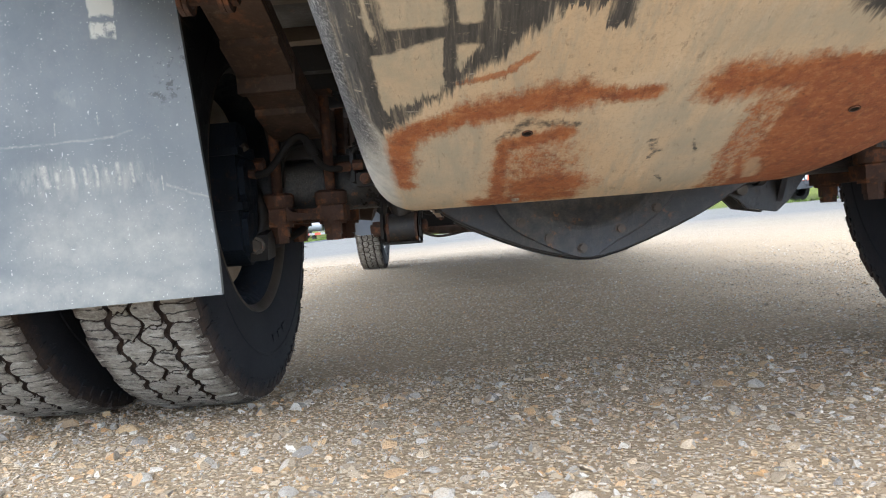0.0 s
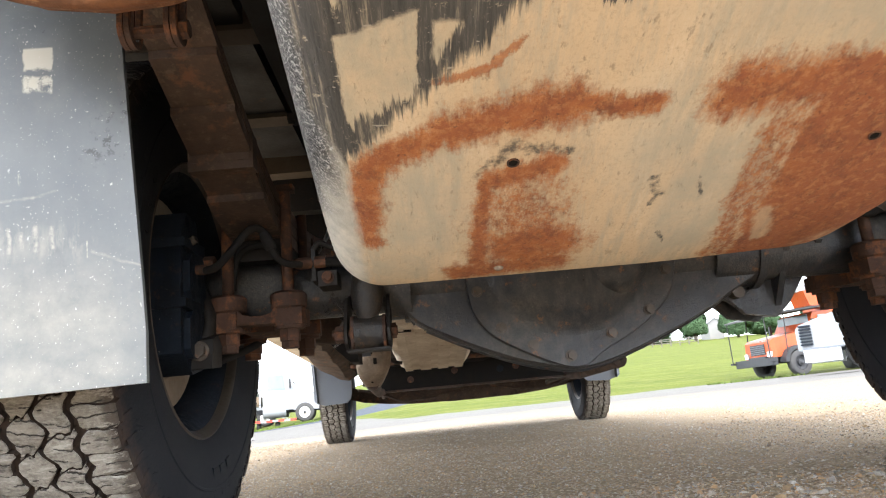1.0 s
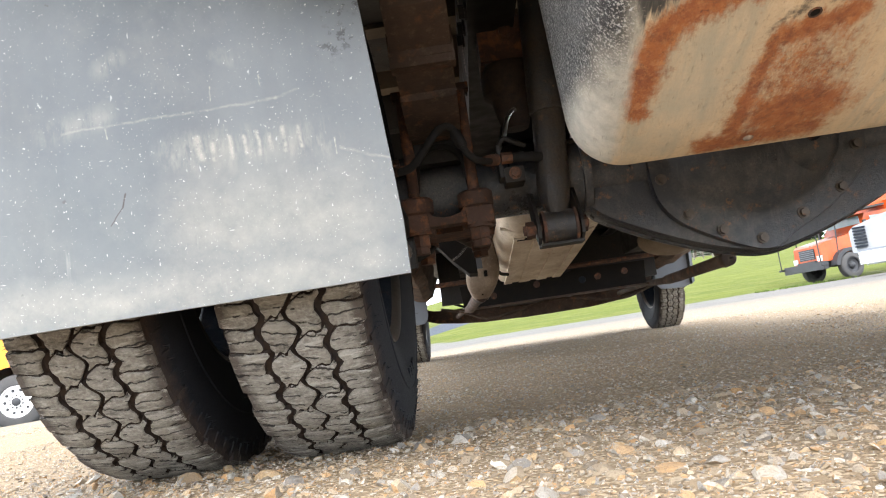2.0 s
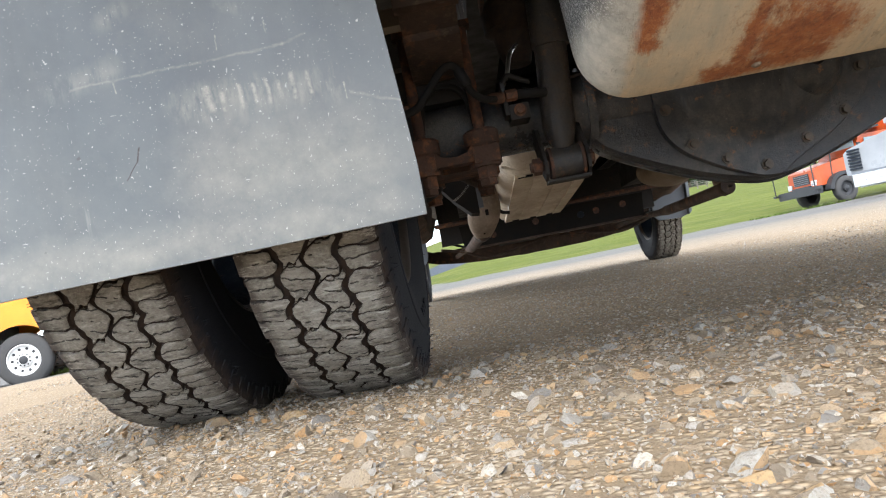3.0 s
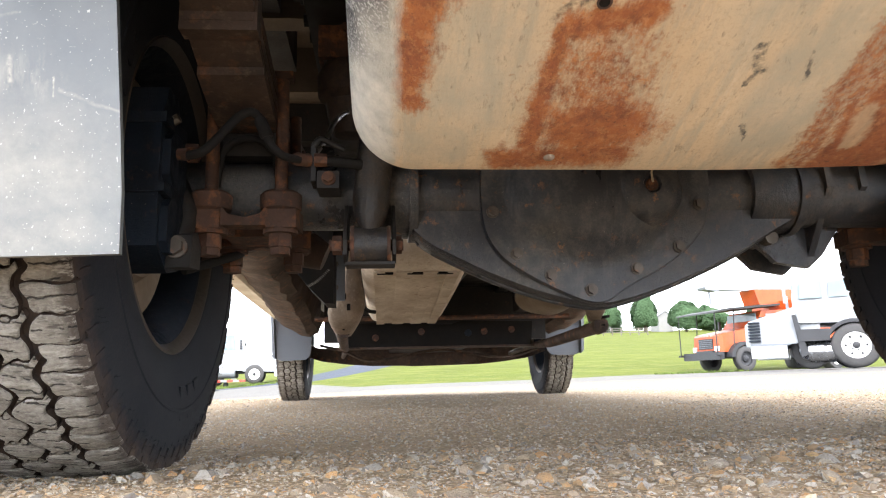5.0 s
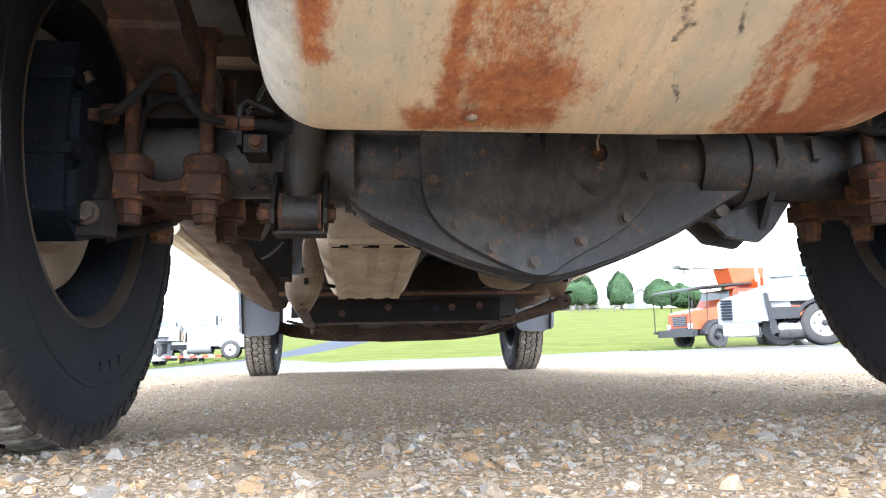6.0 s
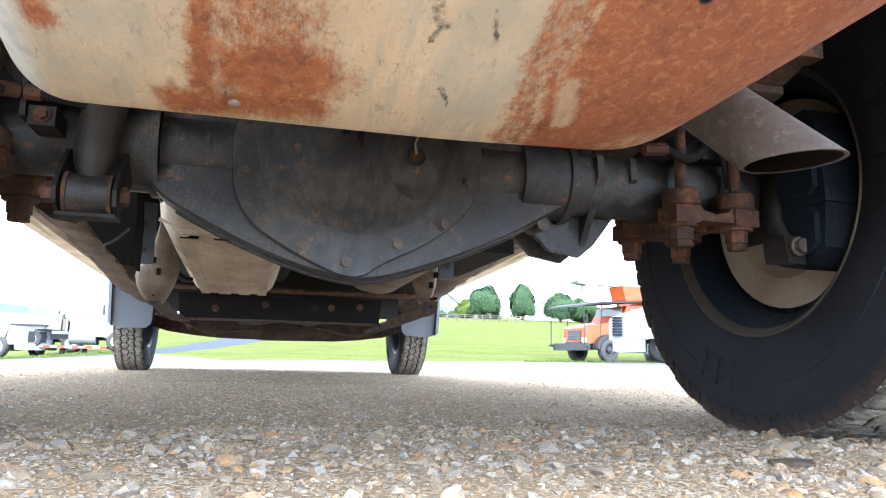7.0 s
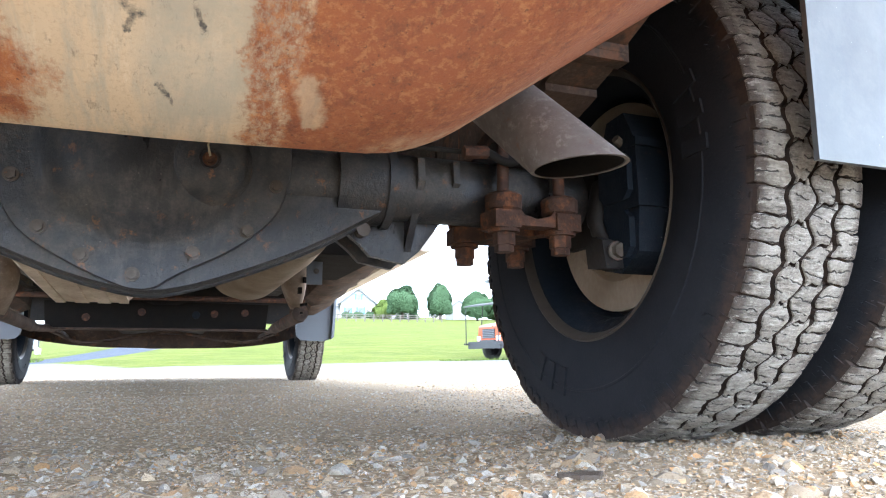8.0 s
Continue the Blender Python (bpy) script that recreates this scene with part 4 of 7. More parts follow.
def build_tyre_mesh():
    """A worn all-terrain tyre about the x axis: casing, then separate tread blocks with slits."""
    bm = bmesh.new()
    half = [(0.206, 0.078), (0.214, 0.090), (0.224, 0.0965), (0.245, 0.104), (0.275, 0.111), (0.300, 0.1105), (0.325, 0.105), (0.346, 0.099), (0.3575, 0.092), (0.3625, 0.081), (0.3595, 0.055), (0.3585, 0.04)]
    profile = [(r, -h) for r, h in half] + [(0.358, 0.0)] + [(r, h) for r, h in half[::-1]]
    lathe(profile, 96, "x", bm=bm)
    lathe([(0.2865, 0.1105), (0.288, 0.1125), (0.2905, 0.1125), (0.292, 0.1105)], 96, "x", bm=bm)
    lathe([(0.2865, -0.1105), (0.288, -0.1125), (0.2905, -0.1125), (0.292, -0.1105)], 96, "x", bm=bm)
    casing, bm = bm, bmesh.new()
    n = 24
    pitch = 2 * math.pi / n

    def put_block(outline, r0, r1):
        """outline: (x, angle) round the block."""
        cx = sum(p[0] for p in outline) / len(outline)
        ca = sum(p[1] for p in outline) / len(outline)

        def ring(r, inset):
            out = []
            for x, a in outline:
                dx, da = cx - x, (ca - a) * TYRE_R
                d = math.hypot(dx, da) or 1.0
                x2, a2 = x + dx / d * inset, a + da / d * inset / TYRE_R
                q = r - max(0.0, abs(x2) - 0.066) ** 1.6 * 1.35
                out.append((x2, q * math.cos(a2), q * math.sin(a2)))
            return out
        rows = [[bm.verts.new(p) for p in ring(*w)] for w in ((r0, -0.0012), (r1 - 0.0028, 0.0), (r1 - 0.0008, 0.0009), (r1, 0.0030))]
        for a, b in zip(rows, rows[1:]):
            for i in range(len(a)):
                j = (i + 1) % len(a)
                bm.faces.new((a[i], a[j], b[j], b[i])).material_index = 1 if a is rows[0] else 0
        bm.faces.new(rows[-1])

    rng = random.Random(3)

    def tri(p):
        p = p % 1.0
        return 1 - 4 * p if p < 0.5 else 4 * p - 3

    def wave(p):
        return 0.65 * math.sin(2 * math.pi * p) + 0.35 * tri(p - 0.25) + 0.22 * math.sin(4 * math.pi * p + 1.0)

    def saw(p, rise=0.68):
        p = p % 1.0
        return 2 * p / rise - 1 if p < rise else 1 - 2 * (p - rise) / (1 - rise)

    # two main zigzag grooves beside the shoulders, a thin jagged one in the middle
    lines = {"a": lambda p: -0.0435 + 0.0066 * saw(2 * p) + 0.0016 * tri(6 * p), "b": lambda p: 0.0100 * saw(2 * p + 0.36, 0.45), "c": lambda p: 0.0435 - 0.0066 * saw(-2 * p + 0.20) + 0.0016 * tri(6 * p + 0.5)}
    half_gap = {"a": 0.0050, "b": 0.0034, "c": 0.0050}
    # each row: its two grooves, blocks in a pitch, the turn of its cuts, their slant, bend and half gap
    rows = ((None, "a", 3, 0.10, 0.03, 0.016, 0.0105), ("a", "b", 2, 0.34, -0.10, 0.050, 0.0190), ("b", "c", 2, 0.09, -0.12, 0.050, 0.0190), ("c", None, 3, 0.25, 0.03, 0.016, 0.0105))
    for i in range(n):
        a0 = i * pitch
        for left, right, count, turn, slant, bend, gap in rows:
            for q in range(count):
                wide = rng.uniform(0.85, 1.2)
                u, v = turn + q / count + gap * wide, turn + (q + 1) / count - gap * wide
                jig = [rng.uniform(-0.008, 0.008) for _ in range(14)]

                def at(s, p):
                    """A point of the block: s across it, p the phase at its middle; its cuts are bent."""
                    w = p + slant * (s - 0.5) + bend * tri(1.3 * s + 0.1)
                    x0 = -0.098 + 0.005 * (q % 2) if left is None else lines[left](w) + half_gap[left]
                    x1 = 0.098 - 0.005 * (q % 2) if right is None else lines[right](w) - half_gap[right]
                    return x0 + (x1 - x0) * s, a0 + pitch * w

                cuts = ((0.0, 0.018), (0.09, 0.0), (0.25, 0.0), (0.42, 0.0), (0.58, 0.0), (0.75, 0.0), (0.91, 0.0), (1.0, 0.018))
                sides = (0.2, 0.35, 0.5, 0.65, 0.8)
                outline = [at(s, u + r + jig[k]) for k, (s, r) in enumerate(cuts)]
                outline += [at(1.0, u + (v - u) * f) for f in sides]
                outline += [at(s, v - r + jig[k + 3]) for k, (s, r) in enumerate(cuts[::-1])]
                outline += [at(0.0, u + (v - u) * f) for f in sides[::-1]]
                put_block(outline, 0.354, TYRE_R + rng.uniform(-0.0008, 0.0004))
        # shoulder bars on the sidewalls
        for side in (-1, 1):
            for q in range(6):
                m = Matrix.Rotation(a0 + pitch * (q + 0.3) / 6, 4, "X")
                long = (0.334, 0.353) if q % 2 else (0.327, 0.353)
                slope = Matrix.Translation((side * 0.1000, long[0], 0)) @ Matrix.Rotation(side * 0.36, 4, "Z")
                box((-0.0052, 0.0, -0.0036), (0.0052, long[1] - long[0], 0.0036), casing, m @ slope)
                # a staggered row of low knobs further in
                m = Matrix.Rotation(a0 + pitch * (q + 0.8) / 6, 4, "X")
                slope = Matrix.Translation((side * 0.1045, 0.313, 0)) @ Matrix.Rotation(side * 0.24, 4, "Z")
                box((-0.0030, 0.0, -0.0026), (0.0030, 0.011, 0.0026), casing, m @ slope)
    # worn raised marks on the sidewalls, as low plain bars
    for side in (-1, 1):
        for start, count, turn in ((0.3, 3, 0.15), (2.5, 3, 0.15), (4.6, 3, 0.13)):
            for q in range(count):
                m = Matrix.Rotation(start + turn * q, 4, "X")
                box((side * 0.1105 - 0.004, 0.258, -0.010), (side * 0.1105 + 0.0003, 0.302, 0.010), casing, m)
    # moulding hairs left on the shoulders
    for q in range(260):
        a, side = rng.uniform(0, 2 * math.pi), rng.choice((-1, 1))
        r, x = rng.choice((0.333, 0.345)), side * 0.103
        p0 = Vector((x, r * math.cos(a), r * math.sin(a)))
        p1 = p0 + Vector((side * rng.uniform(0.004, 0.010), rng.uniform(-0.002, 0.002), rng.uniform(-0.002, 0.002)))
        tube([p0, p1], [0.0006, 0.0004], 4, casing)
    out = []
    for name, mesh, materials in (("tyre", casing, (M_RUBBER,)), ("tread_block", bm, (M_TREAD, M_RUBBER))):
        for v in mesh.verts:
            v.co.x *= 0.84
        bmesh.ops.recalc_face_normals(mesh, faces=mesh.faces[:])
        me = bpy.data.meshes.new(name)
        mesh.to_mesh(me)
        mesh.free()
        for m in materials:
            me.materials.append(m)
        me.polygons.foreach_set("use_smooth", [True] * len(me.polygons))
        me.set_sharp_from_angle(angle=radians(32))
        out.append(me)
    return out


TYRE, TREAD = build_tyre_mesh()


def build_wheel(name, at, inward, spin, label):
    """A wheel at the hub's place; inward: the way to the truck's middle (1 or -1 in x)."""
    wheel = new(name)
    wheel.parent, wheel.location = truck, at
    if label:
        wheel["label"] = label
    tyre = new("tyre", TYRE)
    tyre.parent, tyre.rotation_euler = wheel, (radians(spin), 0, 0)
    tread = tagged(new("tread", TREAD), "dusty grey-brown worn tread blocks", kind="stuff")
    tread.parent, tread.rotation_euler = wheel, (radians(spin), 0, 0)
    s = inward
    prof = [(0.212, 0.086), (0.2145, 0.084), (0.2135, 0.079), (0.205, 0.074), (0.196, 0.060), (0.186, 0.030), (0.184, -0.030), (0.196, -0.060), (0.205, -0.074), (0.2145, -0.080), (0.2145, -0.088), (0.210, -0.090),
            (0.204, -0.078), (0.190, -0.062), (0.178, -0.030), (0.178, 0.030), (0.190, 0.062), (0.204, 0.078)]
    rim = part("rim", lathe([(r, s * h * 0.84) for r, h in prof], 64, "x", shut=True), M_BLUEBLACK, wheel, smooth=35)
    lip = [(0.2155, 0.084), (0.2170, 0.0905), (0.2135, 0.0935), (0.2095, 0.0900), (0.2040, 0.080), (0.1975, 0.066), (0.2000, 0.064), (0.2060, 0.077), (0.2110, 0.084)]
    part("rim_lip", lathe([(r, s * h * 0.84) for r, h in lip], 64, "x", shut=True), M_RIM, wheel, "dusty brown rim lip", smooth=35)
    disc = lathe([(0.178, -s * 0.03), (0.150, -s * 0.055), (0.120, -s * 0.062), (0.06, -s * 0.062), (0.06, -s * 0.068), (0.150, -s * 0.062), (0.178, -s * 0.038)], 48, "x", shut=True)
    part("wheel_disc", disc, M_RIM, wheel, smooth=35)
    return wheel


W_L = build_wheel("rear_wheel", (-0.658, 0.012, AXLE_Z), 1, 8, "inner dual wheel with a dusty all-terrain tyre")
build_wheel("rear_wheel", (-0.903, 0.012, AXLE_Z), 1, 31, "outer dual wheel with a dusty all-terrain tyre")
W_R = build_wheel("rear_wheel", (0.705, 0.012, AXLE_Z), -1, 17, "inner dual wheel with a dusty all-terrain tyre")
build_wheel("rear_wheel", (0.949, 0.012, AXLE_Z), -1, 3, "outer dual wheel with a dusty all-terrain tyre")
build_wheel("front_wheel", (-0.885, 4.01, AXLE_Z), 1, 12, "front wheel with an all-terrain tyre")
build_wheel("front_wheel", (0.885, 4.01, AXLE_Z), -1, 40, "front wheel with an all-terrain tyre")
for wheel, s in ((W_L, 1), (W_R, -1)):
    part("brake_disc", lathe([(0.168, s * 0.015), (0.168, -s * 0.012), (0.07, -s * 0.012), (0.07, s * 0.03), (0.11, s * 0.03), (0.12, s * 0.015)], 48, "x", shut=True), M_ROTOR, wheel, "dusty tan brake disc", smooth=35)


# rear axle
def build_axle():
    bm = tube([(-0.64, 0.01, AXLE_Z), (0.66, 0.01, AXLE_Z)], 0.048, 28)
    axle = part("rear_axle", bm, M_CAST, truck, "black cast rear axle with light rust", smooth=40)
    # casing behind the cover: deep in the middle, running out straight to the tubes
    def soft(points, rounds=3):
        """A closed outline with its corners cut again and again."""
        for _ in range(rounds):
            points = [(a[0] + (b[0] - a[0]) * f, a[1] + (b[1] - a[1]) * f) for a, b in zip(points, points[1:] + points[:1]) for f in (0.22, 0.78)]
        return points

    def grown(points, k, y, mid=(-0.004, 0.362)):
        return [(mid[0] + k * (x - mid[0]), y, mid[1] + k * (z - mid[1])) for x, z in points]

    hull = soft([(-0.262, 0.296), (-0.165, 0.246), (-0.085, 0.214), (-0.004, 0.195), (0.055, 0.208), (0.130, 0.235), (0.205, 0.268), (0.262, 0.301), (0.302, 0.322), (0.306, 0.36), (0.262, 0.415), (0.14, 0.475), (0.0, 0.505), (-0.14, 0.475), (-0.258, 0.415), (-0.270, 0.35)], 2)
    rings = [grown(hull, 0.985, -0.027), grown(hull, 1.0, -0.021), grown(hull, 1.006, 0.0), grown(hull, 1.0, 0.028), grown(hull, 0.97, 0.062), grown(hull, 0.88, 0.10), grown(hull, 0.66, 0.15), grown(hull, 0.42, 0.19)]
    part("differential_housing", loft(rings), M_CAST, axle, smooth=45)
    # raised rib along the lower edge of the casing, where its two pressings meet
    part("housing_seam", tube([(x, 0.006, z) for x, _, z in grown(hull, 1.004, 0.0) if z < 0.312], 0.0042, 8), M_CAST, axle, smooth=50)
    # bolted cover: a flat flange with a blunt point below and a soft-edged pressed dish
    shield = soft([(-0.166, 0.400), (-0.164, 0.302), (-0.138, 0.259), (-0.083, 0.226), (-0.026, 0.200), (0.004, 0.199), (0.030, 0.219), (0.092, 0.249), (0.146, 0.294), (0.163, 0.350), (0.160, 0.420), (0.11, 0.49), (0.0, 0.515), (-0.11, 0.49)], 3)
    part("cover_flange", loft([grown(shield, 1.0, -0.022), grown(shield, 1.0, -0.038), grown(shield, 0.992, -0.0405), grown(shield, 0.5, -0.0405)]), M_CAST, axle, smooth=40)
    dish = soft([(-0.132, 0.42), (-0.128, 0.335), (-0.100, 0.292), (-0.058, 0.259), (-0.008, 0.250), (0.046, 0.258), (0.086, 0.285), (0.120, 0.325), (0.126, 0.42), (0.085, 0.475), (0.0, 0.49), (-0.09, 0.475)], 3)
    rings = [grown(dish, k, y) for k, y in ((1.05, -0.0404), (1.0, -0.0415), (0.96, -0.0435), (0.91, -0.0475), (0.86, -0.0530), (0.80, -0.0590), (0.73, -0.0645), (0.65, -0.0690), (0.55, -0.0728), (0.42, -0.0758), (0.25, -0.0778), (0.08, -0.0785))]
    part("differential_cover", loft(rings), M_CAST, axle, smooth=60)
    part("filler_boss", lathe([(0.052, -0.060), (0.046, -0.072), (0.037, -0.081), (0.022, -0.0855), (0.0125, -0.0865), (0.0105, -0.082), (0.0, -0.082)], 40, "y", at=(0.060, 0, 0.352)), M_CAST, axle, smooth=60)
    part("filler_plug", bolt_head((0.060, -0.082, 0.352), "-y", 0.0062, 0.006), M_RUST, axle, "rusty filler plug")
    part("wire_tag", tube([(0.060, -0.088, 0.354), (0.057, -0.093, 0.366), (0.060, -0.094, 0.374), (0.0625, -0.094, 0.384)], [0.0016, 0.0013, 0.0014, 0.0009], 6), M_TAG, axle, "twist of yellow wire")
    for x, z in ((-0.018, 0.217), (-0.073, 0.237), (-0.118, 0.267), (0.047, 0.245), (0.109, 0.275), (-0.149, 0.325), (0.143, 0.335), (-0.149, 0.395), (0.143, 0.40)):
        part("cover_bolt", bolt_head((x, -0.0405, z), "-y", 0.0064, 0.007), M_BOLT, axle)
    for x0, x1, r in ((-0.292, -0.250, 0.060), (-0.262, -0.250, 0.066), (0.225, 0.300, 0.057), (0.292, 0.304, 0.061)):
        part("tube_collar", tube([(x0, 0.01, AXLE_Z), (x1, 0.01, AXLE_Z)], r, 28), M_CAST, axle, smooth=40)
    # damper mount on the right tube: a pocket between two webs
    out = [(0.243, 0.345), (0.250, 0.292), (0.268, 0.278), (0.283, 0.262), (0.333, 0.253), (0.356, 0.272), (0.393, 0.322), (0.400, 0.345)]
    part("damper_mount", slab(out, "y", 0.02, 0.032), M_CAST, axle, bevel=0.003)
    part("damper_mount", slab(out, "y", 0.085, 0.097), M_CAST, axle, bevel=0.003)
    for x in (0.338, 0.390):
        part("mount_web", slab([(-0.042, 0.392), (-0.045, 0.36), (0.02, 0.27 if x < 0.36 else 0.32), (0.03, 0.27 if x < 0.36 else 0.32), (0.03, 0.392)], "x", x - 0.005, x + 0.005), M_CAST, axle, bevel=0.002)
    # damper mount on the left tube
    part("mount_bolt", tube([(0.270, 0.06, 0.298), (0.268, -0.002, 0.295)], 0.010, 8), M_BOLT, axle)
    return axle


M_HANGER = worn("orange_rusted_steel", (0.19, 0.070, 0.022), (0.070, 0.030, 0.015), (0.30, 0.15, 0.065), 19, 0.5, 0.8, relief=0.8, speck=(0.16, 0.07, 0.035))
M_BRACKET = worn("dusty_brown_steel", (0.30, 0.235, 0.175), (0.12, 0.086, 0.062), (0.12, 0.07, 0.04), 9, 0.3, 0.8, relief=0.6, speck=(0.34, 0.27, 0.20))
M_TAG = worn("yellow_wire", (0.42, 0.36, 0.24), (0.28, 0.22, 0.14), None, 40, 0.0, 0.6)
M_BOLT = worn("dull_bolt_steel", (0.115, 0.100, 0.082), (0.065, 0.052, 0.042), (0.18, 0.085, 0.04), 60, 0.4, 0.6, 0.3)
axle = build_axle()


# springs, clamps, brakes, dampers on each side
def build_spring(side):
    """The leaf spring of one side; side is -1 or 1."""
    cx = 0.010 + side * 0.482
    spring = new("leaf_spring")
    spring.parent = truck
    spring["label"] = "dusty brown leaf spring pack"
    for i in range(6):
        back, ahead = -0.185 - 0.068 * i, 0.20 + 0.10 * i
        pts = []
        for j in range(19):
            y = back + (ahead - back) * j / 18
            z = 0.432 + 0.0105 * i + 0.44 * max(0.0, -y - 0.09) ** 1.28 + 0.26 * max(0.0, y - 0.09) ** 1.5
            pts.append((y, z))
        w = 0.038 - 0.001 * (i % 2)
        outline = [(y, z) for y, z in pts] + [(y, z + 0.0098) for y, z in pts[::-1]]
        part("leaf", slab(outline, "x", cx - w, cx + w), M_SPRING, spring)
    part("spring_seat", box((cx - 0.036, -0.05, 0.40), (cx + 0.036, 0.09, 0.432)), M_BLACK, spring, bevel=0.005)
    way = [(cx + 0.036 * math.cos(a), -0.062, 0.385 + 0.036 * math.sin(a)) for a in np.linspace(math.pi, 0, 13)]
    way = [(cx - 0.040, -0.060, 0.355), (cx - 0.038, -0.062, 0.372), *way, (cx + 0.038, -0.062, 0.372), (cx + 0.040, -0.060, 0.355)]
    part("saddle_rib", tube(way, 0.0048, 10), M_HOSE, spring, smooth=50)
    for y in (-0.24, 0.22):
        z = 0.432 + 0.44 * max(0.0, -y - 0.09) ** 1.28 + 0.26 * max(0.0, y - 0.09) ** 1.5
        part("leaf_clip", box((cx - 0.041, y - 0.012, z + 0.004), (cx + 0.041, y + 0.012, z + 0.050)), M_SPRING, spring, bevel=0.003)
    return spring


for side in (-1, 1):
    build_spring(side)
    cx = 0.010 + side * 0.482
    clamp = new("spring_clamp")
    clamp.parent = truck
    clamp["label"] = "rusty spring plate and bolts"
    part("plate", slab([*[(cx + u, v) for u, v in ((-0.066, -0.092), (-0.028, -0.092), (-0.020, -0.036), (0.020, -0.036), (0.028, -0.092), (0.066, -0.092), (0.070, -0.050), (0.034, -0.020), (0.034, 0.020), (0.070, 0.050), (0.066, 0.092), (0.028, 0.092), (0.020, 0.036), (-0.020, 0.036), (-0.028, 0.092), (-0.066, 0.092), (-0.070, 0.050), (-0.034, 0.020), (-0.034, -0.020), (-0.070, -0.050))]], "z", 0.294, 0.318), M_RUST, clamp, bevel=0.005)
    for ya, yb in ((-0.088, -0.060), (0.060, 0.088)):
        out = [(cx - 0.060, 0.298), (cx + 0.060, 0.298), (cx + 0.058, 0.322), (cx + 0.032, 0.328), (cx + 0.020, 0.313), (cx, 0.308), (cx - 0.020, 0.313), (cx - 0.032, 0.328), (cx - 0.058, 0.322)]
        part("saddle_bar", slab(out, "y", ya, yb), M_RUST, clamp, bevel=0.004)
    for dx in (-0.044, 0.044):
        for y in (-0.070, 0.070):
            part("u_bolt", tube([(cx + dx, y, 0.268), (cx + dx, y, 0.50)], 0.0085, 10), M_RUST, clamp, smooth=40)
            part("nut", tube([(cx + dx, y, 0.272), (cx + dx, y, 0.290)], 0.0155, 6), M_RUST, clamp)
            part("lock_nut", tube([(cx + dx, y, 0.262), (cx + dx, y, 0.2715)], 0.0135, 6), M_RUST, clamp)
            part("washer", tube([(cx + dx, y, 0.289), (cx + dx, y, 0.296)], 0.022, 14), M_RUST, clamp, smooth=40)
            part("boss", tube([(cx + dx, y, 0.296), (cx + dx, y, 0.304), (cx + dx, y, 0.318), (cx + dx, y, 0.321), (cx + dx, y, 0.340), (cx + dx, y, 0.344)], [0.017, 0.021, 0.022, 0.026, 0.0265, 0.022], 14), M_RUST, clamp, smooth=40)
    part("clamp_strap", box((cx - 0.058, -0.08, 0.498), (cx + 0.058, -0.06, 0.508)), M_RUST, clamp, bevel=0.003)
    # brake caliper and anchor inside the wheel
    s = -side
    wx = (-0.585 if side < 0 else 0.632)
    brake = new("brake_caliper")
    brake.parent = truck
    brake["label"] = "blue-black brake caliper with rusty fittings"
    # twin-bore caliper: a rounded body with flat lands and webs
    face = wx + s * 0.030
    part("caliper_body", slab([(-0.172, 0.320), (-0.166, 0.258), (-0.125, 0.232), (-0.086, 0.240), (-0.078, 0.31), (-0.082, 0.40), (-0.105, 0.452), (-0.145, 0.455), (-0.168, 0.41)], "x", wx - 0.034, wx + 0.034), M_BLUEBLACK, brake, bevel=0.016, smooth=50)
    for z0, z1 in ((0.252, 0.316), (0.330, 0.396)):
        out = [(-0.160, z0 + 0.012), (-0.148, z0), (-0.104, z0), (-0.092, z0 + 0.012), (-0.092, z1 - 0.012), (-0.104, z1), (-0.148, z1), (-0.160, z1 - 0.012)]
        part("bore_land", slab(out, "x", min(face, face + s * 0.013), max(face, face + s * 0.013)), M_BLUEBLACK, brake, bevel=0.005, smooth=40)
    part("caliper_web", slab([(-0.176, 0.318), (-0.176, 0.330), (-0.084, 0.334), (-0.084, 0.314)], "x", wx - 0.038, wx + 0.042), M_BLUEBLACK, brake, bevel=0.004)
    part("caliper_web", slab([(-0.172, 0.402), (-0.172, 0.414), (-0.084, 0.418), (-0.084, 0.400)], "x", wx - 0.036, wx + 0.040), M_BLUEBLACK, brake, bevel=0.004)
    # anchor with its dusty lugs and pin boots
    part("anchor_arm", tube(curve([(wx + s * 0.020, -0.060, 0.372), (wx + s * 0.046, -0.085, 0.318), (wx + s * 0.044, -0.098, 0.284), (wx + s * 0.020, -0.112, 0.262)], 6), [0.016] * 8 + [0.013] * 11, 12, flat=0.7), M_BLACK, brake, smooth=50)
    part("anchor_lug", slab([(-0.132, 0.238), (-0.124, 0.278), (-0.100, 0.286), (-0.082, 0.270), (-0.086, 0.242)], "x", wx + s * 0.046 - 0.016, wx + s * 0.046 + 0.016), M_BLACK, brake, bevel=0.008, smooth=45)
    part("lug_bolt", bolt_head((wx + s * 0.046, -0.132, 0.262), "-y", 0.010, 0.012), M_BOLT, brake)
    part("bleed_nipple", tube([(wx + s * 0.02, -0.135, 0.405), (wx + s * 0.045, -0.14, 0.418)], 0.006, 8), M_BOLT, brake)
    part("slide_pin", tube([(wx + s * 0.035, -0.085, 0.252), (wx - s * 0.03, -0.085, 0.252)], 0.011, 12), M_BLUEBLACK, brake, smooth=40)
    part("slide_pin", tube([(wx + s * 0.03, -0.10, 0.40), (wx - s * 0.03, -0.10, 0.40)], 0.010, 12), M_BLUEBLACK, brake, smooth=40)
    part("hose_union", tube([(wx + s * 0.012, -0.085, 0.393), (wx + s * 0.055, -0.085, 0.392)], 0.012, 6), M_RUST, brake)
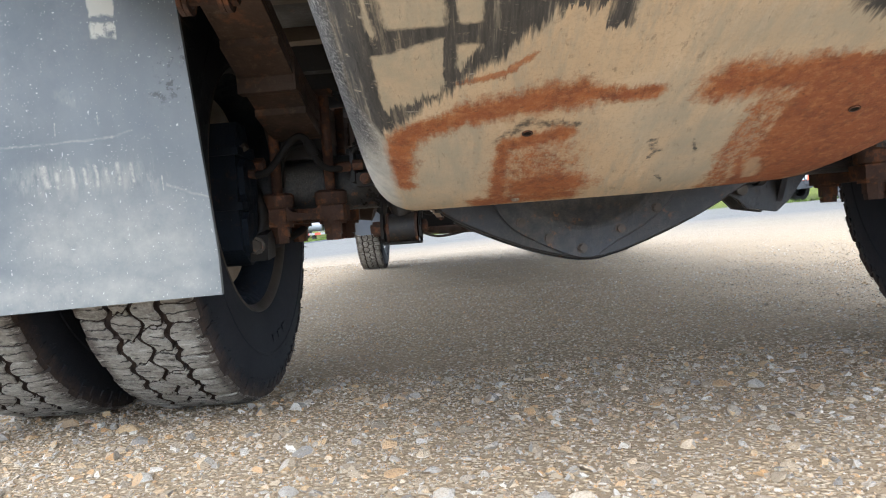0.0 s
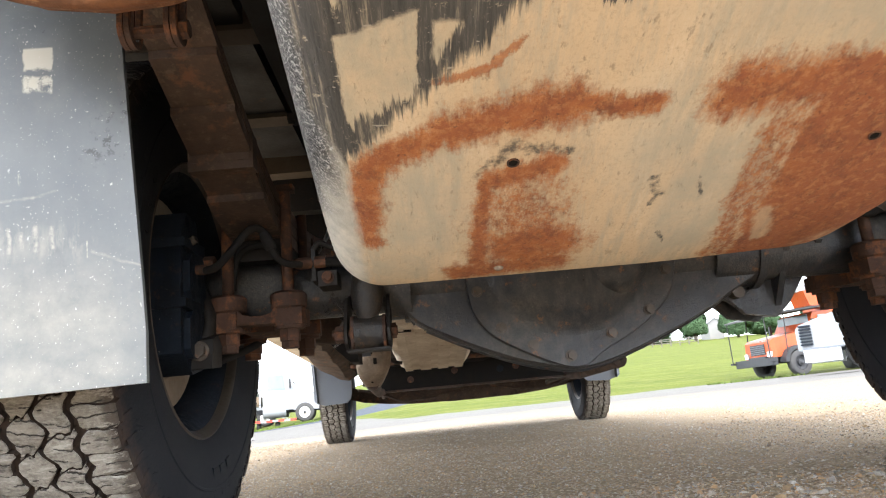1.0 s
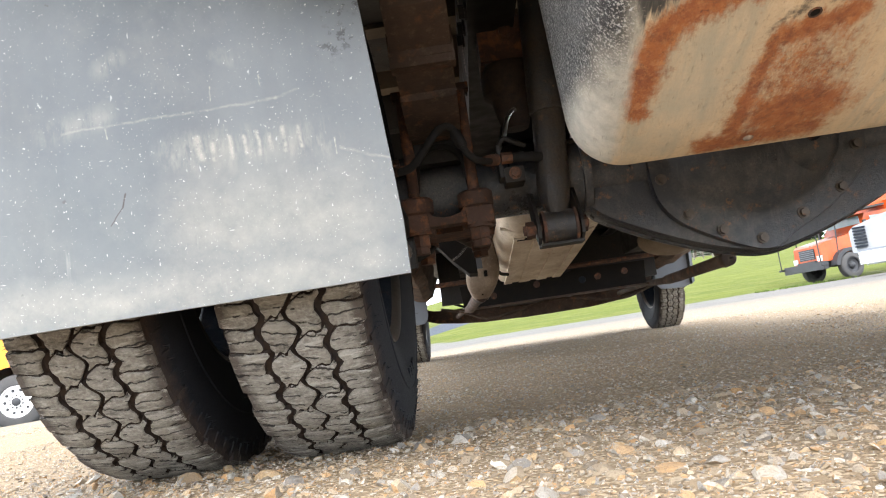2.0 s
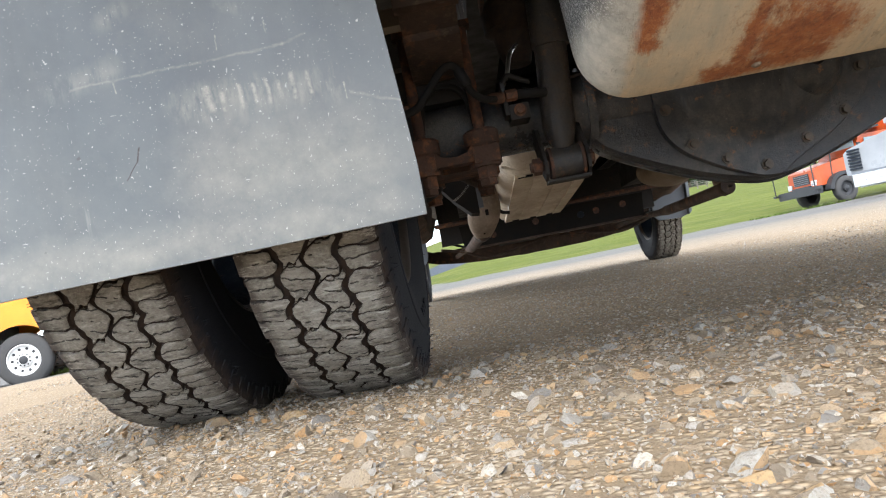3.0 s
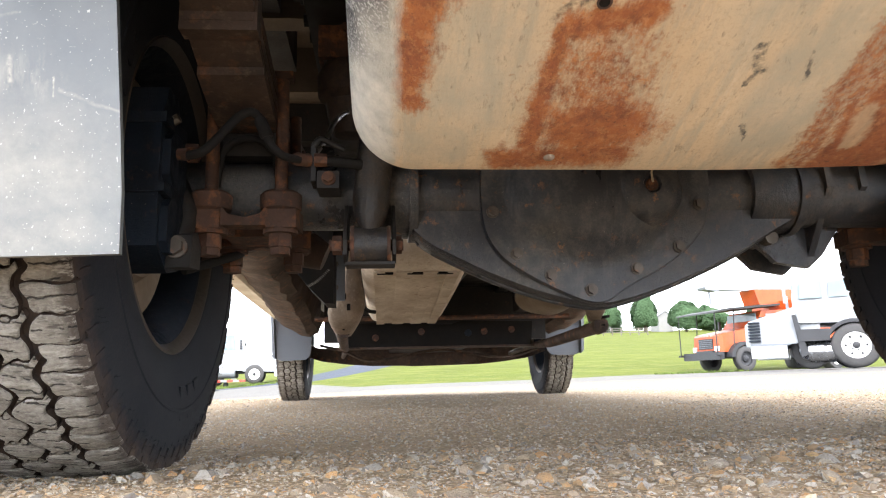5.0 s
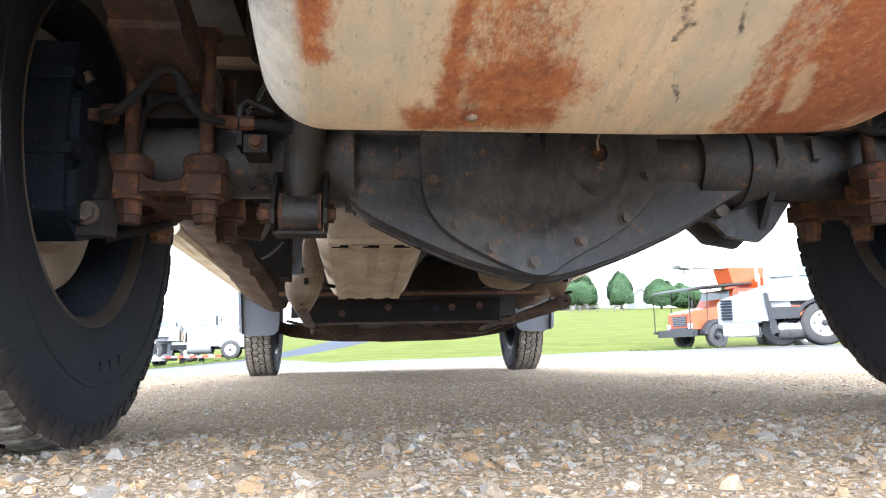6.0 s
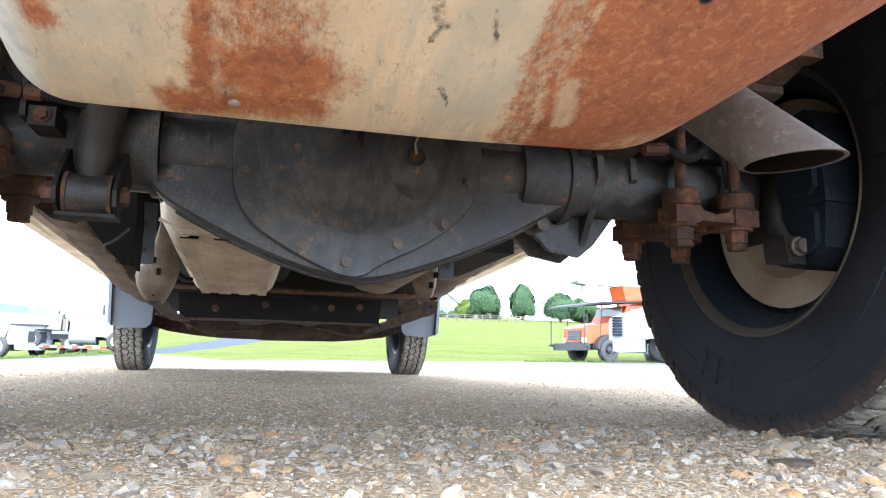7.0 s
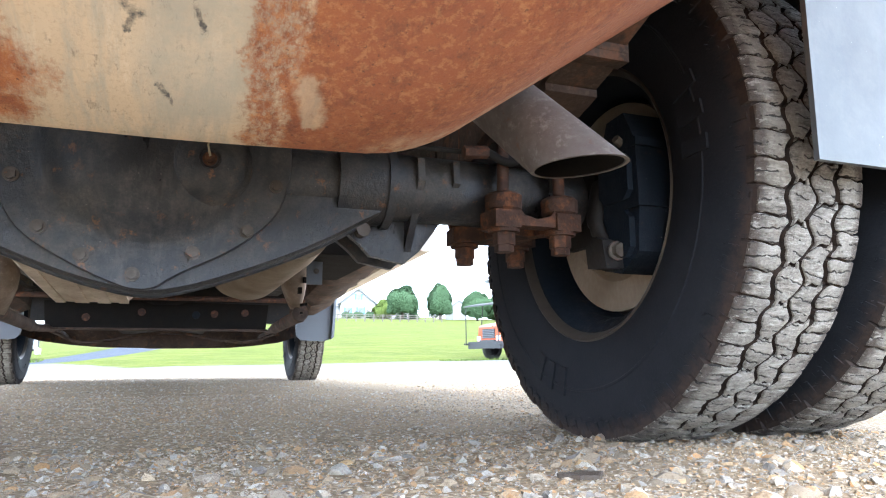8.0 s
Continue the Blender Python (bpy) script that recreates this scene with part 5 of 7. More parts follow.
    part("anchor_bracket", slab([(-0.075, 0.31), (-0.05, 0.285), (0.03, 0.285), (0.045, 0.33), (0.03, 0.41), (-0.05, 0.41)], "x", min(wx + s * 0.012, wx + s * 0.026), max(wx + s * 0.012, wx + s * 0.026)), M_BLACK, brake, bevel=0.004)
    part("pin_boot", lathe([(0.012, 0.0), (0.019, 0.006), (0.015, 0.012), (0.020, 0.018), (0.015, 0.024), (0.019, 0.03), (0.012, 0.036)], 16, "x", at=(wx + s * 0.02, -0.062, 0.287)), M_BOLT, brake, smooth=40)

# shackle and hanger behind the left spring
shackle = new("spring_shackle")
shackle.parent = truck
shackle["label"] = "rust-brown spring shackle and hanger"
low = [(-0.66, 0.600), (-0.60, 0.552), (-0.537, 0.526), (-0.479, 0.518), (-0.43, 0.522), (-0.392, 0.532)]
part("hanger", slab([*low, (-0.380, 0.57), (-0.380, 0.72), (-0.66, 0.72)], "y", -0.566, -0.540), M_HANGER, shackle, bevel=0.006)
part("rolled_edge", tube(curve([(x, -0.560, z + 0.006) for x, z in low]), 0.013, 12), M_HANGER, shackle, smooth=60)
part("rolled_edge", tube(curve([(-0.470, -0.566, 0.70), (-0.462, -0.568, 0.62), (-0.445, -0.570, 0.572), (-0.415, -0.570, 0.556), (-0.393, -0.568, 0.552), (-0.384, -0.56, 0.528)]), 0.008, 12), M_HANGER, shackle, smooth=60)
# the slot's dark inside is drawn as a black block
part("slot", box((-0.532, -0.568, 0.556), (-0.516, -0.560, 0.561)), M_DEEP_BLACK, shackle)
for x in (-0.486, -0.480, -0.444, -0.438):
    ring = [(-0.500 + r * math.cos(a), 0.524 + r * math.sin(a)) for r, lo, hi in ((0.017, -math.pi, 0), (0.010, 0, -math.pi)) for a in np.linspace(lo, hi, 12)]
    ring = [(-0.517, 0.600), *ring[:12], (-0.483, 0.600), (-0.490, 0.600), *ring[12:], (-0.510, 0.600)]
    part("shackle_plate", slab(ring, "x", x - 0.0025, x + 0.0025), M_RUST, shackle, bevel=0.001)
part("bolt", tube([(-0.490, -0.50, 0.522), (-0.434, -0.50, 0.522)], 0.006, 8), M_RUST, shackle)
part("nut", tube([(-0.436, -0.50, 0.522), (-0.428, -0.50, 0.522)], 0.009, 6), M_RUST, shackle)

damper = new("shock_absorber")
damper.parent = truck
damper["label"] = "black shock absorber with a rusty lower eye"
part("lower_tube", tube([(-0.314, -0.073, 0.292), (-0.314, -0.073, 0.300), (-0.314, -0.072, 0.312), (-0.313, -0.071, 0.330), (-0.301, -0.065, 0.46)], [0.014, 0.0165, 0.0215, 0.0240, 0.0240], 22), M_DAMPER, damper, smooth=40)
part("dust_sleeve", tube([(-0.301, -0.066, 0.446), (-0.301, -0.066, 0.450), (-0.282, -0.05, 0.76)], [0.027, 0.029, 0.029], 24), M_DAMPER, damper, smooth=40)
part("eye", tube([(-0.334, -0.073, 0.274), (-0.293, -0.073, 0.274)], 0.0235, 28), M_DAMPER, damper, "black rubber-bushed eye", smooth=40)
for x in (-0.3365, -0.2905):
    part("eye_band", tube([(x - 0.0022, -0.073, 0.274), (x + 0.0022, -0.073, 0.274)], 0.0250, 28), M_RUST, damper, smooth=40)
part("eye_bolt", tube([(-0.366, -0.073, 0.274), (-0.272, -0.073, 0.274)], 0.0075, 10), M_RUST, damper, smooth=40)
part("eye_nut", tube([(-0.362, -0.073, 0.274), (-0.350, -0.073, 0.274)], 0.0125, 6), M_RUST, damper)
part("bolt_head", tube([(-0.281, -0.073, 0.274), (-0.274, -0.073, 0.274)], 0.0115, 6), M_RUST, damper)
for x in (-0.3475, -0.2860):
    part("bracket_ear", slab([(-0.096, 0.258), (-0.099, 0.276), (-0.090, 0.293), (-0.058, 0.330), (0.0, 0.345), (0.0, 0.325), (-0.052, 0.262), (-0.075, 0.250)], "x", x, x + 0.0045), M_BLACK, damper, bevel=0.0015)
part("bracket_floor", box((-0.345, -0.088, 0.2465), (-0.283, -0.055, 0.2505)), M_BLACK, damper, bevel=0.001)

# brake hose, hard lines and their brackets over the left tube
lines = new("brake_line")
lines.parent = truck
lines["label"] = "grey rubber brake hose with rusty unions"
part("hose", tube(curve([(-0.540, -0.132, 0.374), (-0.523, -0.140, 0.372), (-0.508, -0.143, 0.377), (-0.489, -0.143, 0.397), (-0.471, -0.143, 0.418), (-0.457, -0.143, 0.425), (-0.447, -0.142, 0.420), (-0.441, -0.141, 0.408)]), 0.0056, 12), M_HOSE, lines, smooth=40)
part("hose_sleeve", tube([(-0.4455, -0.141, 0.418), (-0.444, -0.141, 0.414), (-0.437, -0.139, 0.397), (-0.436, -0.139, 0.394)], [0.0062, 0.0080, 0.0080, 0.0066], 14), M_HOSE, lines, "dusty rubber sleeve", smooth=40)
part("hose", tube(curve([(-0.438, -0.139, 0.398), (-0.430, -0.137, 0.383), (-0.417, -0.130, 0.374), (-0.400, -0.115, 0.374)]), 0.0050, 12), M_HOSE, lines, smooth=40)
part("union", tube([(-0.570, -0.130, 0.376), (-0.549, -0.132, 0.375)], 0.0125, 6), M_RUST, lines)
part("union", tube([(-0.549, -0.132, 0.375), (-0.541, -0.133, 0.3745), (-0.528, -0.138, 0.373)], [0.0085, 0.0070, 0.0075], 10), M_RUST, lines, smooth=40)
part("union", tube([(-0.409, -0.116, 0.375), (-0.403, -0.112, 0.376), (-0.390, -0.102, 0.378)], [0.0070, 0.0085, 0.0085], 10), M_RUST, lines, smooth=40)
part("union", tube([(-0.384, -0.100, 0.379), (-0.368, -0.098, 0.379)], 0.0085, 6), M_RUST, lines)
part("hose", tube(curve([(-0.372, -0.098, 0.379), (-0.350, -0.094, 0.378), (-0.325, -0.085, 0.377)]), 0.0068, 12), M_HOSE, lines, smooth=40)
part("brake_cable", tube(curve([(-0.560, -0.02, 0.252), (-0.507, 0.05, 0.284), (-0.515, 0.18, 0.322), (-0.520, 0.32, 0.362)], 6), 0.0062, 10), M_HOSE, lines, "black sheathed brake cable", smooth=40)
part("line_bracket", box((-0.388, -0.098, 0.352), (-0.382, -0.060, 0.402)), M_BLACK, lines, bevel=0.002)
part("line_bracket", tube(curve([(-0.385, -0.096, 0.398), (-0.376, -0.096, 0.408), (-0.362, -0.094, 0.402), (-0.346, -0.090, 0.396)], 5), 0.0042, 8), M_BLACK, lines, smooth=50)
part("line_bracket", box((-0.381, -0.092, 0.345), (-0.353, -0.045, 0.367)), M_BLACK, lines, bevel=0.005)
part("bracket_bolt", bolt_head((-0.366, -0.092, 0.357), "-y", 0.0068, 0.009), M_RUST, lines)
part("hard_line", tube(curve([(-0.356, -0.083, 0.388), (-0.33, -0.05, 0.392), (-0.26, -0.045, 0.405), (-0.12, -0.055, 0.43), (0.10, -0.06, 0.43), (0.28, -0.06, 0.405), (0.40, -0.07, 0.398)], 6), 0.0035, 8), M_BLACK, lines, smooth=40)
part("hard_line", tube(curve([(-0.388, -0.07, 0.392), (-0.372, -0.06, 0.42), (-0.36, -0.04, 0.455), (-0.34, -0.02, 0.478)], 6), 0.0035, 8), M_CHROMELINE, lines, smooth=40)
part("union", tube([(0.385, -0.08, 0.395), (0.42, -0.08, 0.398)], 0.009, 6), M_RUST, lines)
part("hose", tube(curve([(0.42, -0.08, 0.398), (0.45, -0.085, 0.385), (0.475, -0.085, 0.40), (0.50, -0.08, 0.44)]), 0.006, 10), M_HOSE, lines, smooth=40)

# bump stop between frame and axle
stop = new("bump_stop")
stop.parent = truck
stop["label"] = "black rubber bump stop under a rusty bracket"
part("cup", lathe([(0.0, -0.100), (0.020, -0.098), (0.027, -0.075), (0.032, -0.050), (0.043, -0.042), (0.045, -0.012), (0.036, 0.006), (0.0, 0.006)], 28, "z", at=(-0.345, 0.0, 0.545)), M_RUBBER, stop, smooth=40)
out = [(-0.386, 0.552), (-0.312, 0.552), (-0.306, 0.590), (-0.314, 0.615), (-0.331, 0.630), (-0.326, 0.655), (-0.302, 0.675), (-0.290, 0.700), (-0.290, 0.80), (-0.386, 0.80)]
part("bracket", slab(out, "y", -0.032, -0.022), M_RUST, stop, bevel=0.003)
part("bracket", slab([(-0.03, 0.552), (0.04, 0.552), (0.04, 0.80), (-0.03, 0.80)], "x", -0.386, -0.380), M_RUST, stop, bevel=0.002)
part("bolt", bolt_head((-0.343, -0.032, 0.595), "-y", 0.010, 0.010), M_RUST, stop)

# frame, floor and body
for side in (-1, 1):
    x = MID + side * 0.412
    s = -side
    web = [(x, 0.60), (x + s * 0.072, 0.60), (x + s * 0.072, 0.606), (x + s * 0.006, 0.606), (x + s * 0.006, 0.784), (x + s * 0.072, 0.784), (x + s * 0.072, 0.79), (x, 0.79)]
    rail = part("frame_rail", slab(web, "y", -0.90, 4.6), M_GLOSSBLACK, truck, "glossy black channel frame rail", bevel=0.0)
    for y in (-0.1, 0.02, 0.11, 0.32, 0.55, 0.9, 1.3, 1.8):
        part("frame_bolt", bolt_head((x, y, 0.63 + 0.03 * math.sin(9 * y)), "x" if side > 0 else "-x", 0.010, 0.012), M_BLACK, rail)
part("box_floor", box((-1.12, -0.92, 0.905), (1.14, 2.15, 0.96)), M_FLOOR, truck, "weathered tan floor boards", bevel=0.004)
for y in (-0.86, -0.40, -0.05, 0.30, 0.65, 1.0, 1.35, 1.7, 2.05):
    part("cross_sill", box((-1.10, y, 0.79), (1.12, y + 0.05, 0.904)), M_FLOOR if y < 0.9 else M_BLACK, truck, bevel=0.004)
part("cross_tube", tube([(-0.40, 0.22, 0.66), (0.42, 0.22, 0.66)], 0.030, 18), M_SHIELD, truck, "dusty tan cross tube", smooth=40)
part("cross_tube", tube([(-0.40, 0.10, 0.735), (0.42, 0.10, 0.735)], 0.040, 18), M_SHIELD, truck, "dusty tan cross tube", smooth=40)
part("cargo_box", box((-1.15, -0.93, 0.965), (1.17, 2.2, 3.0)), M_WHITE, truck, "white cargo box", bevel=0.02)
for side in (-1, 1):
    x = MID + side * 0.80
    part("wheel_arch", slab([(-0.52, 0.80), (0.56, 0.80), (0.56, 0.90), (-0.52, 0.90)], "x", x - 0.30, x + 0.30), M_BLACK, truck, bevel=0.005)
    part("flap_hanger", box((x - 0.30, -0.42, 0.78), (x + 0.32, -0.38, 0.90)), M_BLACK, truck, bevel=0.005)
cab = part("cab", slab([(2.24, 0.72), (2.24, 2.30), (3.0, 2.32), (3.75, 1.62), (4.6, 1.38), (4.92, 1.15), (4.95, 0.72)], "x", -1.0, 1.02), M_WHITE, truck, "white van cab", bevel=0.07)
part("cab_floor", box((-0.93, 1.2, 0.64), (0.95, 4.8, 0.715)), M_BLACK, truck, bevel=0.01)
for side in (-1, 1):
    x = MID + side * 0.960
    rings = []
    for y in (1.70, 2.15, 2.6, 3.05, 3.50):
        f = (y - 1.70) / 1.80
        rings.append([(x + side * dx, y, z) for dx, z in ((-0.055 - 0.05 * f, 0.70), (-0.055 - 0.05 * f, 0.580 - 0.095 * f), (-0.042 - 0.05 * f, 0.563 - 0.095 * f), (-0.02, 0.552 - 0.048 * f), (0.02, 0.556 - 0.045 * f), (0.035, 0.60 - 0.04 * f), (0.035, 1.0), (0.0, 1.0))])
    skirt = part("side_skirt", loft(rings), M_CREAM, truck, "dirty white body sill", bevel=0.008)
    rng = random.Random(11 + side)
    rings = []
    for q in range(19):
        y = 1.45 + 2.0 * q / 18
        drop = 0.150 * max(0.0, y - 1.75) / 1.7
        rings.append([(x + side * (dx + rng.uniform(-0.012, 0.012)), y, z - drop + rng.uniform(-0.016, 0.012) * (z < 0.65)) for dx, z in ((-0.30, 0.68), (-0.27, 0.572), (-0.215, 0.542), (-0.150, 0.552), (-0.095, 0.572), (-0.052, 0.600), (-0.052, 0.69))])
    part("sill_beam", loft(rings), M_SPRING, truck, "muddy brown inner sill", smooth=35)
    g = [(x - side * 0.205, 0.315), (x - side * 0.198, 0.280), (x - side * 0.172, 0.256), (x - side * 0.03, 0.250), (x + side * 0.008, 0.262), (x + side * 0.028, 0.295), (x + side * 0.045, 0.60), (x - side * 0.205, 0.60)]
    guard = part("splash_guard", slab(g, "y", 3.585, 3.60), M_GUARD, truck, "blue-grey plastic splash guard", bevel=0.005)
    part("guard_lip", slab([(x + side * 0.012, 0.262), (x + side * 0.030, 0.28), (x + side * 0.047, 0.60), (x + side * 0.03, 0.60)], "y", 3.54, 3.588), M_GUARD, guard, bevel=0.003)

# crossmember, axle beams and arms ahead
member = part("crossmember", slab([(-0.50, 0.395), (-0.49, 0.275), (0.46, 0.275), (0.47, 0.395), (0.10, 0.400), (0.05, 0.385), (-0.05, 0.385), (-0.10, 0.400)], "y", 2.61, 2.68), M_DEEP_BLACK, truck, "black steel crossmember", bevel=0.008)
for x in (-0.33, -0.10, 0.22, 0.36):
    part("crossmember_bolt", bolt_head((x, 2.61, 0.335 + 0.02 * math.sin(x * 40)), "-y", 0.013, 0.008), M_RUST, member)
part("crossmember_hole", lathe([(0.018, -0.004), (0.018, 0.0), (0.0, 0.0)], 18, "y", at=(0.137, 2.609, 0.340)), M_BLUEBLACK, member)
part("lower_flange", box((-0.52, 2.585, 0.268), (0.49, 2.70, 0.276)), M_SPRING, member, bevel=0.002)
part("upper_rod", tube([(-0.62, 2.45, 0.405), (0.62, 2.45, 0.405)], 0.012, 10), M_RUST, truck, "rusty tie rod", smooth=40)
for side in (-1, 1):
    arm = tube(curve([(-0.012 + side * 0.404, 1.22, 0.264), (-0.012 + side * 0.418, 1.40, 0.262), (-0.012 + side * 0.452, 2.2, 0.258), (MID + side * 0.50, 2.85, 0.28), (MID + side * 0.57, 3.9, 0.28)]), [0.026] * 6 + [0.022] * 10 + [0.016] * 17, 12, flat=0.9)
    part("radius_arm", arm, M_SPRING, truck, "brown steel radius arm", smooth=40)
    # frame bracket: a thin grey plate, and a curled hollow box in which the arm sits
    mid = -0.012
    xs = sorted((mid + side * 0.392, mid + side * 0.436))
    foot = part("bracket_plate", box((xs[0], 1.060, 0.334), (xs[1], 1.068, 0.50)), M_GUARD, truck, "blue-grey bracket plate", bevel=0.002)
    for z in (0.372, 0.44):
        part("bracket_bolt", bolt_head((mid + side * 0.418, 1.060, z), "-y", 0.006, 0.006), M_BOLT, foot)
    rings = []
    for z, inner, outer, y in ((0.56, 0.335, 0.378, 1.10), (0.47, 0.344, 0.388, 1.10), (0.43, 0.346, 0.396, 1.105), (0.395, 0.342, 0.404, 1.11), (0.365, 0.338, 0.414, 1.11), (0.345, 0.336, 0.430, 1.115), (0.332, 0.337, 0.444, 1.12), (0.310, 0.342, 0.448, 1.13), (0.288, 0.352, 0.446, 1.145), (0.270, 0.364, 0.440, 1.17), (0.256, 0.376, 0.432, 1.20), (0.248, 0.384, 0.425, 1.22)):
        if side > 0:
            # the mate of this box is shorter and straight-sided
            outer, z = min(outer, 0.406), z if z > 0.5 else 0.5 - (0.5 - z) * 0.87
        ring = []
        for j in range(20):
            a = 2 * math.pi * j / 20
            c, q = math.cos(a), (abs(math.cos(a)) ** 5 + abs(math.sin(a)) ** 5) ** -0.2
            ring.append((mid + side * ((inner + outer) / 2 + (outer - inner) / 2 * c * q), y + 0.045 + 0.045 * math.sin(a) * q, z))
        rings.append(ring)
    channel = part("curled_channel", loft(rings), M_BRACKET, truck, "dusty tan curled steel channel", smooth=50)
    # black blocks stand in for the shade inside the channel's openings
    for x, y, z, dx, dz in ((0.398, 1.108, 0.352, 0.007, 0.008), (0.384, 1.115, 0.322, 0.005, 0.009), (0.398, 1.160, 0.284, 0.004, 0.004), (0.408, 1.158, 0.286, 0.004, 0.004), (0.402, 1.185, 0.262, 0.003, 0.003)):
        part("slot", box((mid + side * x - dx, y, z - dz), (mid + side * x + dx, y + 0.02, z + dz)), M_DEEP_BLACK, channel, bevel=0.002)
    part("frame_kick", slab([(MID + side * 0.50, 0.64), (MID + side * 0.36, 0.64), (MID + side * 0.36, 0.44), (MID + side * 0.50, 0.44)], "y", 1.15, 2.6), M_BLACK, truck, bevel=0.01)
for s, y in ((1, 4.0), (-1, 4.09)):
    under = [(-0.86, 0.30), (-0.72, 0.255), (-0.55, 0.232), (-0.38, 0.218), (0.10, 0.212), (0.34, 0.235), (0.36, 0.30)]
    over = [(0.30, 0.350), (-0.38, 0.345), (-0.60, 0.335), (-0.74, 0.345), (-0.86, 0.39)]
    part("axle_beam", slab([(MID + s * x, z) for x, z in under + over], "y", y - 0.035, y + 0.035), M_SPRING, truck, "brown forged axle beam", bevel=0.008)
part("steering_link", tube(curve([(-0.62, 2.80, 0.30), (-0.505, 2.86, 0.272), (-0.382, 2.9, 0.220), (-0.262, 2.9, 0.226), (-0.114, 2.9, 0.256), (0.024, 2.9, 0.272), (0.14, 2.9, 0.258), (0.30, 2.9, 0.228), (0.42, 2.9, 0.226), (0.55, 2.86, 0.27)]), 0.0075, 8), M_SPRING, truck, "thin brown steering link", smooth=40)
part("engine_sump", box((-0.25, 2.9, 0.300), (0.22, 4.3, 0.62)), M_BLACK, truck, "black engine sump", bevel=0.05)
for side in (-1, 1):
    part("coil_spring", tube([(MID + side * (0.55) + 0.055 * math.cos(a), 4.05 + 0.055 * math.sin(a), 0.33 + 0.022 * a) for a in np.linspace(0, 4 * math.pi, 60)], 0.009, 8), M_BLACK, truck, smooth=40)
# added panel: blocks the sky behind the crossmember and stands in for its darkness
part("engine_bay_filler", box((-0.62, 3.05, 0.33), (0.64, 3.12, 0.72)), M_BLACK, truck, "black filler panel standing in for the dark engine bay", bevel=0.02)
part("drive_shaft", tube([(-0.01, 0.20, 0.40), (-0.03, 1.4, 0.50), (-0.04, 2.7, 0.52)], 0.045, 18), M_BLACK, truck, "black propeller shaft", smooth=40)

# heat shield with pressed ribs, and the pipes beside it
shield = new("heat_shield")
shield.parent = truck
shield["label"] = "dusty tan pressed-steel heat shield"
rings = []
for y, zb, w in ((0.70, 0.412, 0.92), (0.725, 0.385, 0.98), (0.76, 0.372, 1.0), (1.1, 0.345, 1.0), (1.45, 0.322, 0.98), (1.58, 0.314, 0.96), (1.64, 0.315, 0.92), (1.69, 0.321, 0.87), (1.725, 0.333, 0.81), (1.75, 0.355, 0.74), (1.76, 0.40, 0.66)):
    ring = [(-0.352, 0.150), (-0.357, 0.070), (-0.352, 0.034), (-0.338, 0.012), (-0.312, 0.001), (-0.285, 0.0), (-0.20, 0.0), (-0.125, 0.0), (-0.100, 0.004), (-0.080, 0.022), (-0.066, 0.060), (-0.045, 0.150)]
    rings.append([(-0.21 + w * (x + 0.21), y, zb + dz * (1.0 if dz < 0.1 else 0.9)) for x, dz in ring])
part("tray", loft(rings), M_SHIELD, shield, smooth=50)
# flat pressed ribs
for x0, x1 in ((-0.318, -0.290), (-0.262, -0.222), (-0.196, -0.158), (-0.134, -0.104)):
    pts = [(y, z) for y, z in ((0.765, 0.372), (1.1, 0.345), (1.45, 0.322), (1.61, 0.3135))]
    out = [(y, z - 0.0045) for y, z in pts] + [(y, z + 0.004) for y, z in pts[::-1]]
    part("rib", slab(out, "x", x0, x1), M_SHIELD, shield, bevel=0.002)
part("tray_lip", tube([(-0.352, 0.735, 0.398), (-0.300, 0.735, 0.384), (-0.100, 0.735, 0.384), (-0.072, 0.735, 0.40)], 0.0045, 8), M_SHIELD, shield, smooth=50)
# solid black strips, painted shade in place of cut slots
for x in (-0.29, -0.215, -0.14):
    part("slot", box((x - 0.020, 0.772, 0.3655), (x + 0.020, 0.788, 0.3700)), M_DEEP_BLACK, shield)
part("shield_strap", tube(curve([(-0.365, 1.20, 0.40), (-0.368, 1.22, 0.355), (-0.345, 1.24, 0.325), (-0.318, 1.25, 0.318)], 6), 0.006, 8), M_BLACK, shield, smooth=50)
part("muffler", loft([[(cx + 0.085 * math.cos(a), y, z + 0.055 * math.sin(a)) for a in (2 * math.pi * j / 28 for j in range(28))] for cx, y, z in ((0.30, 0.80, 0.42), (0.28, 0.84, 0.395), (0.24, 1.3, 0.36), (0.23, 1.36, 0.37))]), M_ROTOR, truck, "dusty tan muffler", smooth=40)
part("cable_box", slab([(-0.575, 0.56), (-0.540, 0.415), (-0.487, 0.348), (-0.447, 0.308), (-0.424, 0.306), (-0.424, 0.43), (-0.434, 0.56)], "y", 0.88, 1.0), M_DEEP_BLACK, truck, "oily black cable box", bevel=0.01)
chain = new("chain")
chain.parent = truck
chain["label"] = "short bright steel chain"
for i in range(16):
    f = i / 15
    c = Vector((-0.436 - 0.052 * f, 0.866, 0.392 - 0.042 * f - 0.005 * math.sin(math.pi * f)))
    part("link", tube([c + Vector((0.0026 * math.cos(a), (0.0012 if i % 2 else 0.0) * math.sin(a), (0.0 if i % 2 else 0.0012) * math.sin(a) - 0.0021 * math.cos(a))) for a in np.linspace(0, 2 * math.pi, 9)], 0.0007, 5), M_CHROMELINE, chain, smooth=50)
part("spring_hanger", slab([(-0.66, 0.66), (-0.63, 0.54), (-0.58, 0.48), (-0.52, 0.47), (-0.47, 0.52), (-0.45, 0.66)], "y", 0.95, 1.12), M_RUST, truck, "rusty spring hanger", bevel=0.015)
